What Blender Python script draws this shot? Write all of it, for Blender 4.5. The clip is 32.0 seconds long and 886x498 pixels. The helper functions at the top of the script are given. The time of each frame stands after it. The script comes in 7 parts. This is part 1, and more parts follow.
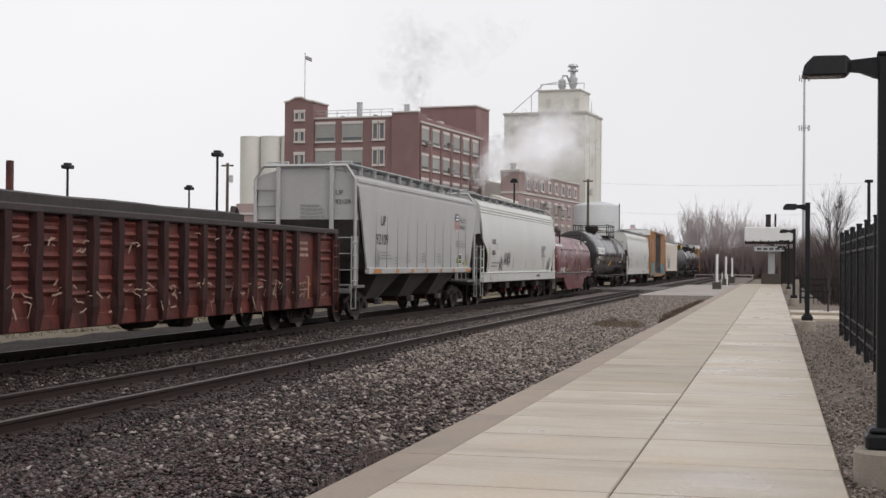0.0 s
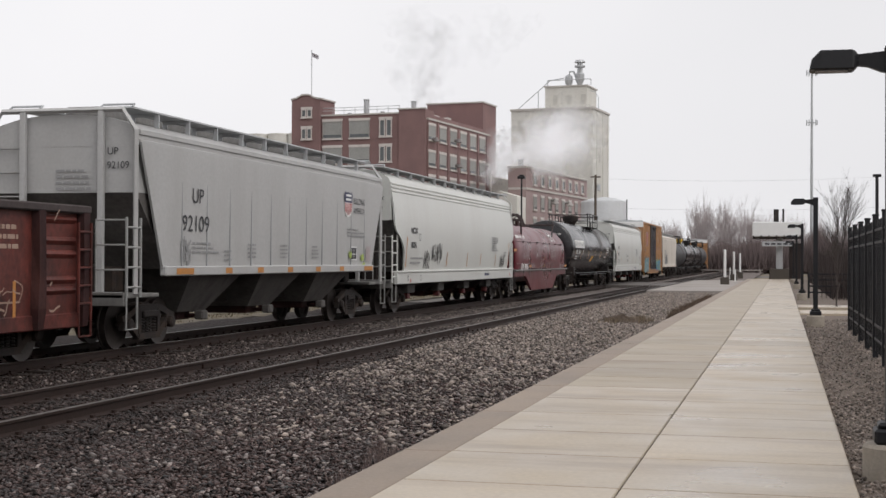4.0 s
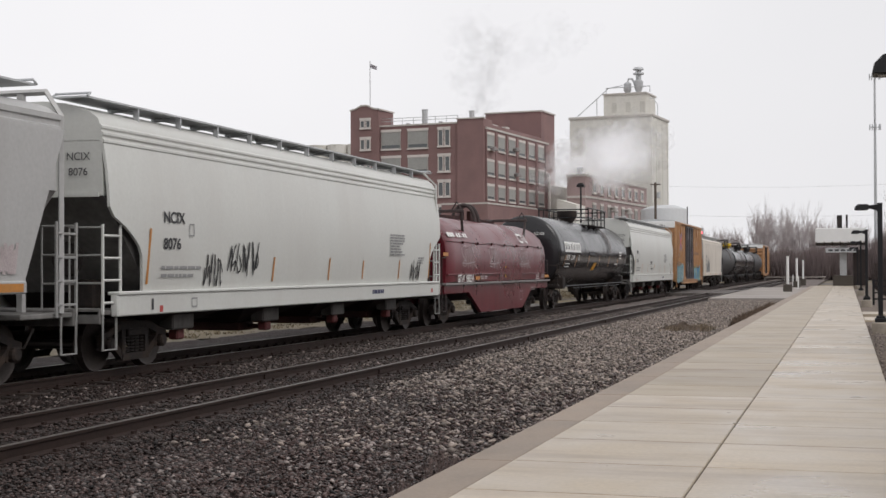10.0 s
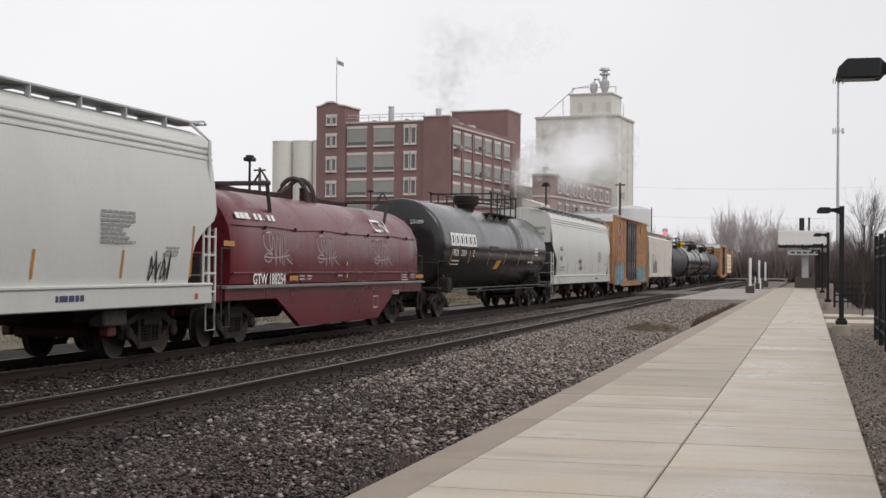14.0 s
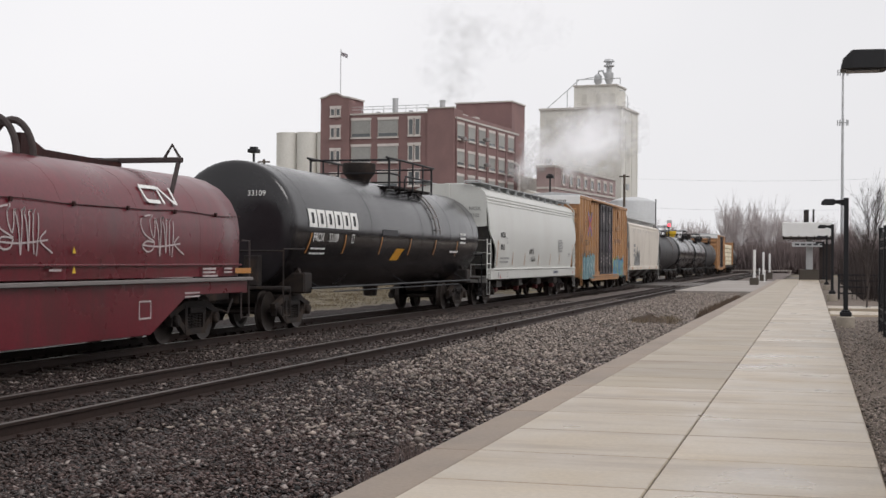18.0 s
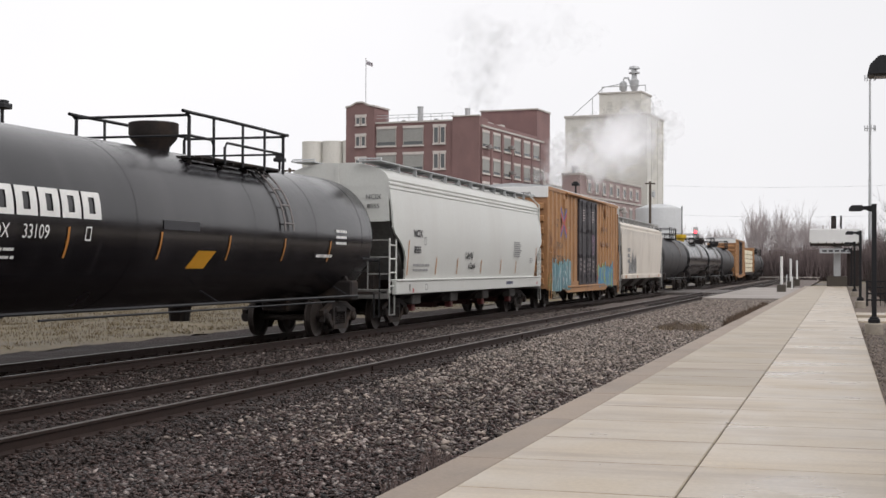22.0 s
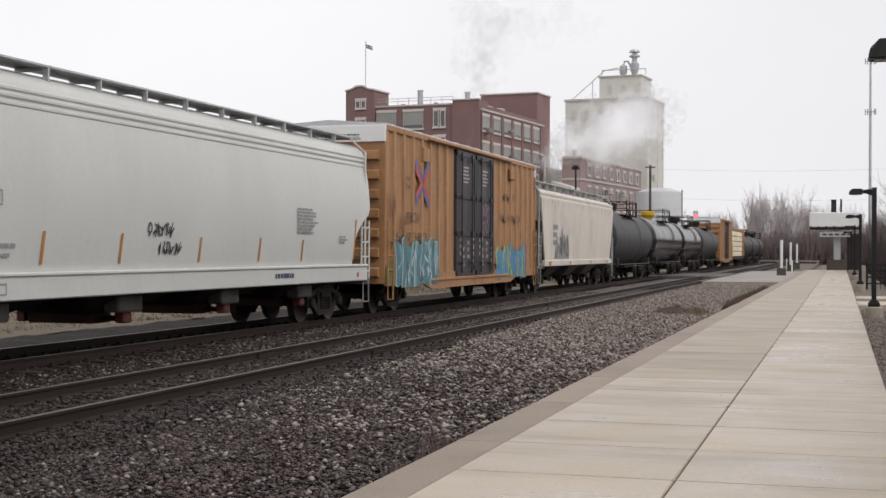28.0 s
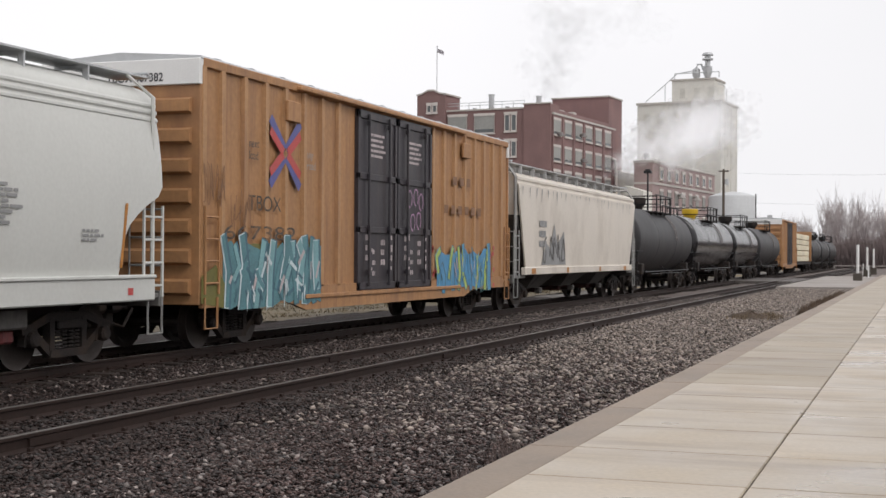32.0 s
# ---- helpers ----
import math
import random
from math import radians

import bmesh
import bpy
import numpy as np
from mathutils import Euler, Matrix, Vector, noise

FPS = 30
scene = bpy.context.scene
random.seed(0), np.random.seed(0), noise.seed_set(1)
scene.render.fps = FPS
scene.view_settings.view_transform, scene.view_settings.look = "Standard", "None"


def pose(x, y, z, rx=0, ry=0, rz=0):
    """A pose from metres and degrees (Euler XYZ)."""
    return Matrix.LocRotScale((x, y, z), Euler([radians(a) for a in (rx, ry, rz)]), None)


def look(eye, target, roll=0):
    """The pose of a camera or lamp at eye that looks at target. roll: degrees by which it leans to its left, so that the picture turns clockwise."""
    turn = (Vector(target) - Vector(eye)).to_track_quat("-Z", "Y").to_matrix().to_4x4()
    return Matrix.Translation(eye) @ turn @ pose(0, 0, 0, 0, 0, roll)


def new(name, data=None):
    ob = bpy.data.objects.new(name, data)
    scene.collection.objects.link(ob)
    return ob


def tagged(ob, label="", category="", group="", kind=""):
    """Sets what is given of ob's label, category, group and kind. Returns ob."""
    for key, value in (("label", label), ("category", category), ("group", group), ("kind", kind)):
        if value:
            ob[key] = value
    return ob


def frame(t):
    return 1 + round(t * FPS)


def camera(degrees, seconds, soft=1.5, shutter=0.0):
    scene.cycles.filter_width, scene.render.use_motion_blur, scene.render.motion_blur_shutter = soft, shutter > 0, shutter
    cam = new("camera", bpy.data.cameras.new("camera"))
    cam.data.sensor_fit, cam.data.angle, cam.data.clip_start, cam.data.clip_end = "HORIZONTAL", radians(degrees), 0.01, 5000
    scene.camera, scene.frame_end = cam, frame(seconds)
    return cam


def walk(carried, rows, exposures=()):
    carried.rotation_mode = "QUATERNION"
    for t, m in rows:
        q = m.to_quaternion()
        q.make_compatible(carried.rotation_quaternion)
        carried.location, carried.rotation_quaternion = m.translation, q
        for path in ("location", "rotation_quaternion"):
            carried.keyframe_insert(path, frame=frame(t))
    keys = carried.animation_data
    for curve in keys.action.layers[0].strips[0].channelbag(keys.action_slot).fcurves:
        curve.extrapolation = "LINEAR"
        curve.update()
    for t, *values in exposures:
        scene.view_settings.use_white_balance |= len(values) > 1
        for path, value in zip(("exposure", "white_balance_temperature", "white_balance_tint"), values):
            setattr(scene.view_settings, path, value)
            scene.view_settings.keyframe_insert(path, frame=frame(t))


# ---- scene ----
EYE = (0.0, 0.0, 1.7)
LENGTH = 32.0
# seconds, yaw, pitch, roll of the hand-held camera
VIEW = [
    (0.0, 13.67, 0.61, -0.50),
    (0.5, 13.62, 0.52, -0.57),
    (1.0, 13.77, 0.62, -0.39),
    (1.5, 14.36, 0.68, -0.12),
    (2.0, 14.83, 0.63, -0.35),
    (2.5, 14.83, 0.61, -0.40),
    (3.0, 14.47, 0.57, -0.31),
    (3.5, 14.02, 0.52, -0.21),
    (5.5, 13.97, 0.38, -0.27),
    (6.0, 13.94, 0.37, -0.42),
    (6.5, 13.90, 0.63, -0.26),
    (7.0, 14.17, 0.76, -0.08),
    (7.5, 14.73, 0.66, 0.07),
    (8.0, 14.88, 0.64, -0.05),
    (8.5, 15.21, 0.68, -0.17),
    (9.0, 15.71, 0.74, 0.02),
    (9.5, 16.25, 0.68, 0.24),
    (10.0, 16.49, 0.86, 0.23),
    (10.5, 16.35, 0.86, -0.32),
    (11.0, 15.42, 0.74, -0.74),
    (11.5, 14.70, 0.74, -0.54),
    (12.0, 14.46, 0.72, -0.83),
    (12.5, 14.36, 0.71, -0.66),
    (13.0, 14.48, 0.67, -0.60),
    (13.5, 14.75, 0.77, -0.52),
    (14.0, 15.00, 0.77, -0.46),
    (14.5, 15.50, 0.71, -0.47),
    (16.5, 16.07, 0.73, -0.47),
    (17.0, 15.69, 0.43, -0.60),
    (17.5, 15.33, 0.41, -0.60),
    (18.0, 15.17, 0.42, -0.47),
    (18.5, 15.09, 0.51, -0.38),
    (19.0, 15.28, 0.47, -0.24),
    (19.5, 15.57, 0.39, -0.14),
    (20.0, 16.09, 0.22, -0.30),
    (20.5, 16.28, -0.04, -0.27),
    (21.0, 16.35, 0.18, -0.17),
    (21.5, 16.43, 0.56, -0.24),
    (22.0, 16.25, 0.75, -0.25),
    (22.5, 15.97, 0.67, -0.18),
    (23.0, 15.86, 0.64, -0.30),
    (23.5, 15.85, 0.68, -0.28),
    (24.0, 15.79, 0.54, -0.29),
    (24.5, 15.83, 0.42, -0.17),
    (26.5, 16.04, 0.42, -0.21),
    (27.0, 16.13, 0.13, -0.17),
    (27.5, 16.14, -0.00, -0.33),
    (28.0, 16.25, 0.07, -0.22),
    (28.5, 16.60, 0.28, -0.10),
    (29.0, 17.11, 0.34, 0.01),
    (29.5, 17.99, 0.28, 0.19),
    (30.0, 18.63, 0.22, -0.04),
    (30.5, 18.87, 0.21, -0.17),
    (31.0, 19.23, 0.12, -0.30),
    (31.5, 19.27, 0.12, -0.20),
    (32.0, 19.23, 0.23, -0.33),
]
cam = camera(36.0, LENGTH, soft=1.5)
walk(cam, [(t, pose(*EYE, 90 + p, r, y)) for t, y, p, r in VIEW],
     exposures=[(t, e, 6500, 11.5) for t, e in ((0, 0.0), (16, 0.0), (19.5, 0.04), (21, 0.14), (23, 0.10), (27, 0.06), (29, 0.06), (32, 0.14))])

# ---- light: an even overcast sky with a weak, wide sun behind it ----
SUN_HEIGHT, SUN_TURN = radians(46), radians(120)
world = bpy.data.worlds.new("overcast_sky")
scene.world = world
world.use_nodes = True
wn, wl = world.node_tree.nodes, world.node_tree.links
wn.clear()
sky = wn.new("ShaderNodeTexSky")
sky.sky_type, sky.sun_disc = "NISHITA", False
sky.sun_elevation, sky.sun_rotation = SUN_HEIGHT, SUN_TURN
sky.air_density, sky.dust_density = 1.0, 5.0
grey = wn.new("ShaderNodeHueSaturation")
grey.inputs["Saturation"].default_value = 0.12
wl.new(sky.outputs[0], grey.inputs["Color"])
faint = wn.new("ShaderNodeVectorMath")
faint.operation = "SCALE"
faint.inputs["Scale"].default_value = 0.012
wl.new(grey.outputs[0], faint.inputs[0])
# the cloud layer: soft, nearly white, with broad faint patches
wc = wn.new("ShaderNodeTexCoord")
cloud = wn.new("ShaderNodeTexNoise")
cloud.inputs["Scale"].default_value, cloud.inputs["Detail"].default_value = 2.2, 4.0
wl.new(wc.outputs["Generated"], cloud.inputs["Vector"])
ramp = wn.new("ShaderNodeValToRGB")
ramp.color_ramp.elements[0].position, ramp.color_ramp.elements[0].color = 0.25, (0.84, 0.845, 0.86, 1)
ramp.color_ramp.elements[1].position, ramp.color_ramp.elements[1].color = 0.75, (0.95, 0.945, 0.955, 1)
wl.new(cloud.outputs["Fac"], ramp.inputs[0])
both = wn.new("ShaderNodeVectorMath")
wl.new(ramp.outputs[0], both.inputs[0])
wl.new(faint.outputs[0], both.inputs[1])
# the cloud is a little thicker, and so greyer, towards the far end of the line
split, thick = wn.new("ShaderNodeSeparateXYZ"), wn.new("ShaderNodeValToRGB")
wl.new(wc.outputs["Generated"], split.inputs[0])
half = wn.new("ShaderNodeMath")
half.operation = "MULTIPLY_ADD"
half.inputs[1].default_value, half.inputs[2].default_value = 0.5, 0.5
wl.new(split.outputs["X"], half.inputs[0])
wl.new(half.outputs[0], thick.inputs[0])
for place, shade in ((0.30, 0.965), (0.42, 0.94), (0.54, 0.90), (0.85, 1.02)):
    e = thick.color_ramp.elements.new(place)
    e.color = (shade, shade, shade, 1)
thick.color_ramp.elements[0].color = (1, 1, 1, 1)
thick.color_ramp.elements[-1].color = (1.02, 1.02, 1.02, 1)
dim = wn.new("ShaderNodeVectorMath")
dim.operation = "SCALE"
wl.new(both.outputs[0], dim.inputs[0])
wl.new(thick.outputs[0], dim.inputs["Scale"])
back = wn.new("ShaderNodeBackground")
back.inputs["Strength"].default_value = 1.0
wl.new(dim.outputs[0], back.inputs["Color"])
wout = wn.new("ShaderNodeOutputWorld")
wl.new(back.outputs[0], wout.inputs["Surface"])

sun = new("sun", bpy.data.lights.new("sun", "SUN"))
sun.data.energy, sun.data.angle, sun.data.color = 0.95, radians(25), (1.0, 0.97, 0.93)
sun.matrix_world = look((0, 0, 60), (-60 * math.cos(SUN_HEIGHT) * math.sin(SUN_TURN) + 0, -60 * math.cos(SUN_HEIGHT) * math.cos(SUN_TURN), 60 - 60 * math.sin(SUN_HEIGHT)))

# ---- materials ----
def mat(name, col, rough=0.6, metal=0.0, var=0.18, scale=1.2, fine=40.0, bump=0.15, stain=None, stain_amount=0.0,
        stain_stretch=(1.0, 6.0, 0.5), random_value=0.0, island=0.0, spec=0.5, dist=0.01, rough_var=0.12, place="Object"):
    """A surface with broad and fine variation of its colour, fine relief, and stains that run or spread."""
    m = bpy.data.materials.new(name)
    m.use_nodes = True
    n, l = m.node_tree.nodes, m.node_tree.links
    b = n["Principled BSDF"]
    b.inputs["Metallic"].default_value = metal
    b.inputs["Specular IOR Level"].default_value = spec
    tc = n.new("ShaderNodeTexCoord" if place == "Object" else "ShaderNodeNewGeometry")
    big, small = n.new("ShaderNodeTexNoise"), n.new("ShaderNodeTexNoise")
    for t, s, d in ((big, scale, 5.0), (small, fine, 3.0)):
        t.inputs["Scale"].default_value, t.inputs["Detail"].default_value = s, d
        l.new(tc.outputs[place], t.inputs["Vector"])
    add = n.new("ShaderNodeMath")
    add.operation = "MULTIPLY_ADD"
    l.new(small.outputs["Fac"], add.inputs[0])
    add.inputs[1].default_value = 0.5
    half = n.new("ShaderNodeMath")
    half.operation = "MULTIPLY"
    half.inputs[1].default_value = 0.5
    l.new(big.outputs["Fac"], half.inputs[0])
    l.new(half.outputs[0], add.inputs[2])
    ramp = n.new("ShaderNodeValToRGB")
    e = ramp.color_ramp.elements
    e[0].position, e[1].position = 0.3, 0.7
    e[0].color = (*[max(0.0, c * (1 - var)) for c in col], 1)
    e[1].color = (*[min(1.0, c * (1 + var)) for c in col], 1)
    l.new(add.outputs[0], ramp.inputs[0])
    out = ramp.outputs[0]
    if stain:
        mp = n.new("ShaderNodeMapping")
        mp.inputs["Scale"].default_value = stain_stretch
        l.new(tc.outputs[place], mp.inputs["Vector"])
        sn = n.new("ShaderNodeTexNoise")
        sn.inputs["Scale"].default_value, sn.inputs["Detail"].default_value, sn.inputs["Roughness"].default_value = 1.0, 6.0, 0.65
        l.new(mp.outputs[0], sn.inputs["Vector"])
        sr = n.new("ShaderNodeMapRange")
        sr.inputs[1].default_value, sr.inputs[2].default_value = 0.48, 0.72
        sr.inputs[4].default_value = stain_amount
        l.new(sn.outputs["Fac"], sr.inputs[0])
        mix = n.new("ShaderNodeMix")
        mix.data_type = "RGBA"
        l.new(sr.outputs[0], mix.inputs["Factor"])
        l.new(out, mix.inputs["A"])
        mix.inputs["B"].default_value = (*stain, 1)
        out = mix.outputs["Result"]
    if random_value or island:
        oi = n.new("ShaderNodeObjectInfo") if random_value else n.new("ShaderNodeNewGeometry")
        src = oi.outputs["Random"] if random_value else oi.outputs["Random Per Island"]
        hs = n.new("ShaderNodeHueSaturation")
        mr = n.new("ShaderNodeMapRange")
        a = random_value or island
        mr.inputs[3].default_value, mr.inputs[4].default_value = 1 - a, 1 + a
        l.new(src, mr.inputs[0])
        l.new(mr.outputs[0], hs.inputs["Value"])
        l.new(out, hs.inputs["Color"])
        out = hs.outputs[0]
    l.new(out, b.inputs["Base Color"])
    rr = n.new("ShaderNodeMapRange")
    rr.inputs[3].default_value, rr.inputs[4].default_value = max(0.03, rough - rough_var), min(1.0, rough + rough_var)
    l.new(big.outputs["Fac"], rr.inputs[0])
    l.new(rr.outputs[0], b.inputs["Roughness"])
    if bump:
        bp = n.new("ShaderNodeBump")
        bp.inputs["Strength"].default_value, bp.inputs["Distance"].default_value = bump, dist
        l.new(small.outputs["Fac"], bp.inputs["Height"])
        l.new(bp.outputs[0], b.inputs["Normal"])
    return m


M = {
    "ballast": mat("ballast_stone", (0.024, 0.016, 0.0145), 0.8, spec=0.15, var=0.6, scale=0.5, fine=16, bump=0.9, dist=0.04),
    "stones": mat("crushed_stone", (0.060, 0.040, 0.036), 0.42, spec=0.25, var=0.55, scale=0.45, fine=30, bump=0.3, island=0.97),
    "ballast_pale": mat("pale_ballast", (0.125, 0.102, 0.092), 0.8, var=0.5, scale=0.4, fine=14, bump=0.8, dist=0.03, spec=0.3),
    "stones_pale": mat("pale_chipped_stone", (0.21, 0.175, 0.16), 0.5, var=0.4, scale=0.45, fine=30, bump=0.3, island=0.6),
    "stones_dark": mat("dark_crushed_stone", (0.040, 0.0275, 0.0245), 0.5, spec=0.25, var=0.5, scale=0.45, fine=30, bump=0.3, island=0.9),
    "gravel": mat("pea_gravel", (0.125, 0.095, 0.074), 0.8, var=0.5, scale=0.8, fine=28, bump=0.8, dist=0.02),
    "pebbles": mat("pebbles", (0.212, 0.175, 0.15), 0.7, var=0.3, scale=1.0, fine=30, island=0.75),
    "concrete": mat("walk_concrete", (0.392, 0.326, 0.246), 0.36, rough_var=0.34, var=0.18, scale=0.8, fine=22, bump=0.06, stain=(0.235, 0.175, 0.128), stain_amount=0.85, stain_stretch=(0.28, 1.9, 1), random_value=0.13, place="Position"),
    "edge": mat("edge_concrete", (0.25, 0.195, 0.15), 0.6, var=0.2, scale=1.0, fine=25, bump=0.2, stain=(0.14, 0.12, 0.10), stain_amount=0.6, stain_stretch=(1, 0.6, 1), random_value=0.08, place="Position"),
    "pebbles_grey": mat("mid_grey_crushed_stone", (0.120, 0.098, 0.088), 0.6, var=0.4, scale=0.6, fine=30, island=0.8, spec=0.3),
    "concrete_damp": mat("damp_walk_concrete", (0.325, 0.270, 0.201), 0.48, rough_var=0.2, var=0.12, scale=0.7, fine=22, bump=0.05, stain=(0.205, 0.155, 0.118), stain_amount=0.7, stain_stretch=(0.28, 1.4, 1), random_value=0.07, place="Position"),
    "joint": mat("joint_filler", (0.07, 0.06, 0.05), 0.9),
    "pier": mat("pier_concrete", (0.30, 0.265, 0.22), 0.8, var=0.2, scale=3, bump=0.3, stain=(0.18, 0.15, 0.12), stain_amount=0.6, stain_stretch=(2, 2, 2)),
    "asphalt": mat("worn_asphalt", (0.30, 0.27, 0.247), 0.8, var=0.2, scale=0.15, fine=6, bump=0.2, stain=(0.15, 0.14, 0.13), stain_amount=0.5, stain_stretch=(0.2, 0.2, 0.2)),
    "panel": mat("dark_crossing_panel", (0.105, 0.092, 0.085), 0.8, var=0.3, scale=0.5, fine=8, bump=0.2),
    "ground": None,
    "black": mat("black_paint", (0.010, 0.010, 0.012), 0.48, spec=0.3, var=0.3, scale=2, bump=0.05, random_value=0.2),
    "rail": mat("rail_steel", (0.028, 0.017, 0.014), 0.65, 0.1, spec=0.25, var=0.3, scale=2, fine=20, bump=0.2),
    "railtop": mat("rail_head_polished", (0.085, 0.072, 0.064), 0.42, 0.5, var=0.2, scale=1.0, fine=10, bump=0.05),
    "tie": mat("creosoted_tie", (0.032, 0.024, 0.021), 0.85, spec=0.25, var=0.4, scale=2, fine=18, bump=0.5, random_value=0.35, place="Position"),
    "steel": mat("dark_running_gear", (0.025, 0.0205, 0.0195), 0.75, 0.1, spec=0.25, var=0.4, scale=2, fine=25, bump=0.3, stain=(0.07, 0.045, 0.03), stain_amount=0.6, stain_stretch=(2, 2, 2)),
    "wheel": mat("wheel_steel", (0.045, 0.036, 0.032), 0.55, 0.5, var=0.3, scale=3, fine=25, bump=0.2),
    "up_grey": mat("hopper_grey_paint", (0.395, 0.392, 0.386), 0.42, var=0.10, scale=0.8, fine=15, bump=0.05, stain=(0.33, 0.32, 0.31), stain_amount=0.55, stain_stretch=(0.5, 0.9, 0.2)),
    "nc_white": mat("hopper_white_paint", (0.535, 0.54, 0.514), 0.38, var=0.07, scale=0.6, fine=15, bump=0.04, stain=(0.47, 0.455, 0.43), stain_amount=0.5, stain_stretch=(0.3, 0.5, 0.14)),
    "cream": mat("hopper_cream_paint", (0.64, 0.585, 0.515), 0.42, var=0.09, scale=0.5, fine=12, bump=0.04, stain=(0.40, 0.345, 0.29), stain_amount=0.6, stain_stretch=(0.5, 0.6, 0.35)),
    # grime plus the shade under the hopper ends, put into the colour
    "slope_grey": mat("grimy_shaded_paint", (0.150, 0.145, 0.138), 0.65, var=0.3, scale=1.0, fine=10, bump=0.1, stain=(0.06, 0.055, 0.05), stain_amount=0.7, stain_stretch=(1, 1, 0.6)),
    # body grey darkened to draw the soft shade line at each seam
    "up_seam": mat("shaded_seam_grey", (0.315, 0.32, 0.325), 0.5, var=0.15),
    "rung": mat("ladder_grey_paint", (0.27, 0.27, 0.262), 0.55, var=0.25, scale=3, bump=0.1, stain=(0.13, 0.10, 0.08), stain_amount=0.6, stain_stretch=(3, 3, 3)),
    "walk_steel": mat("dull_walkway_steel", (0.20, 0.18, 0.175), 0.6, 0.2, var=0.25, scale=1.5, bump=0.1),
    "tank_dull": mat("dusty_tank_paint", (0.034, 0.033, 0.035), 0.55, spec=0.3, var=0.3, scale=0.6, fine=12, bump=0.05, stain=(0.065, 0.061, 0.06), stain_amount=0.6, stain_stretch=(0.7, 1.2, 0.4)),
    "gate_red": mat("faded_red_gate", (0.15, 0.03, 0.03), 0.65, var=0.35, scale=4, stain=(0.03, 0.025, 0.024), stain_amount=0.7, stain_stretch=(4, 4, 4)),
    "roof_grey": mat("hopper_roof", (0.42, 0.43, 0.42), 0.5, var=0.2, scale=0.8, fine=12, bump=0.1, stain=(0.31, 0.30, 0.285), stain_amount=0.5, stain_stretch=(1.2, 0.8, 1)),
    "gond_post": mat("grimy_post_paint", (0.030, 0.0115, 0.011), 0.65, spec=0.2, var=0.45, scale=1.0, fine=12, bump=0.3, stain=(0.09, 0.03, 0.022), stain_amount=0.5, stain_stretch=(1, 3, 0.7)),
    "gond": mat("gondola_red_paint", (0.120, 0.029, 0.022), 0.5, spec=0.3, var=0.55, scale=1.7, fine=9, bump=0.3, stain=(0.034, 0.019, 0.018), stain_amount=0.95, stain_stretch=(1, 1.5, 0.9), random_value=0.22),
    "gond_in": mat("gondola_inside", (0.045, 0.034, 0.033), 0.85, var=0.4, scale=1, fine=12, bump=0.3),
    "maroon": mat("coil_car_maroon", (0.118, 0.013, 0.021), 0.30, spec=0.42, var=0.25, scale=0.9, fine=14, bump=0.06, stain=(0.07, 0.02, 0.022), stain_amount=0.75, stain_stretch=(0.8, 2.6, 0.5)),
    "tank": mat("tank_black_paint", (0.0055, 0.005, 0.0066), 0.22, spec=0.5, var=0.4, scale=0.7, fine=14, bump=0.04, stain=(0.036, 0.033, 0.036), stain_amount=0.75, stain_stretch=(0.12, 1.5, 0.16)),
    "tan": mat("boxcar_tan_paint", (0.35, 0.182, 0.080), 0.6, var=0.22, scale=0.7, fine=9, bump=0.1, stain=(0.225, 0.112, 0.058), stain_amount=0.9, stain_stretch=(1, 4, 0.3)),
    # same tan made lighter: sky light caught by the posts, with some wear
    "tan_post": mat("worn_sky_lit_tan_paint", (0.385, 0.212, 0.098), 0.55, var=0.2, scale=1.2, fine=14, bump=0.06, stain=(0.24, 0.12, 0.06), stain_amount=0.75, stain_stretch=(1, 4, 0.5)),
    "dark_twig": mat("dark_twigs", (0.055, 0.043, 0.04), 0.9, var=0.3, scale=2),
    "scrap": mat("dark_scrap_load", (0.045, 0.038, 0.036), 0.8, var=0.5, scale=1.5, fine=10, bump=0.5, island=0.4),
    "door_black": mat("boxcar_door_black", (0.028, 0.024, 0.030), 0.5, var=0.4, scale=1.2, fine=14, bump=0.1, stain=(0.07, 0.05, 0.045), stain_amount=0.5, stain_stretch=(1, 5, 0.5)),
    "white": mat("white_paint", (0.70, 0.70, 0.69), 0.5, var=0.06, scale=2),
    "lettering": mat("dark_lettering", (0.03, 0.03, 0.035), 0.6, var=0.15),
    "lettering_w": mat("white_lettering", (0.72, 0.72, 0.70), 0.55, var=0.1, scale=4),
    "grey_dark": mat("dark_grey_spray_paint", (0.09, 0.085, 0.085), 0.6),
    "grey_small": mat("small_grey_lettering", (0.26, 0.26, 0.26), 0.6),
    "amber": mat("amber_reflector", (0.43, 0.18, 0.035), 0.4, var=0.2, scale=6),
    "placard": mat("amber_placard", (0.58, 0.28, 0.02), 0.45, var=0.15),
    "yellow": mat("yellow_paint", (0.62, 0.40, 0.02), 0.5, var=0.12),
    "red": mat("red_paint", (0.42, 0.055, 0.05), 0.5, var=0.2, scale=3),
    "blue": mat("blue_paint", (0.085, 0.088, 0.26), 0.5, var=0.2, scale=3),
    "navy": mat("navy_paint", (0.04, 0.045, 0.10), 0.5, var=0.2, scale=3),
    "teal": mat("teal_spray_paint", (0.085, 0.20, 0.225), 0.55, var=0.3, scale=2.5),
    "pale": mat("pale_blue_spray_paint", (0.50, 0.58, 0.60), 0.55, var=0.2, scale=2.5),
    "lime": mat("lime_spray_paint", (0.36, 0.46, 0.10), 0.55, var=0.3, scale=2.5),
    "sky_blue": mat("blue_spray_paint", (0.07, 0.24, 0.42), 0.55, var=0.3, scale=2.5),
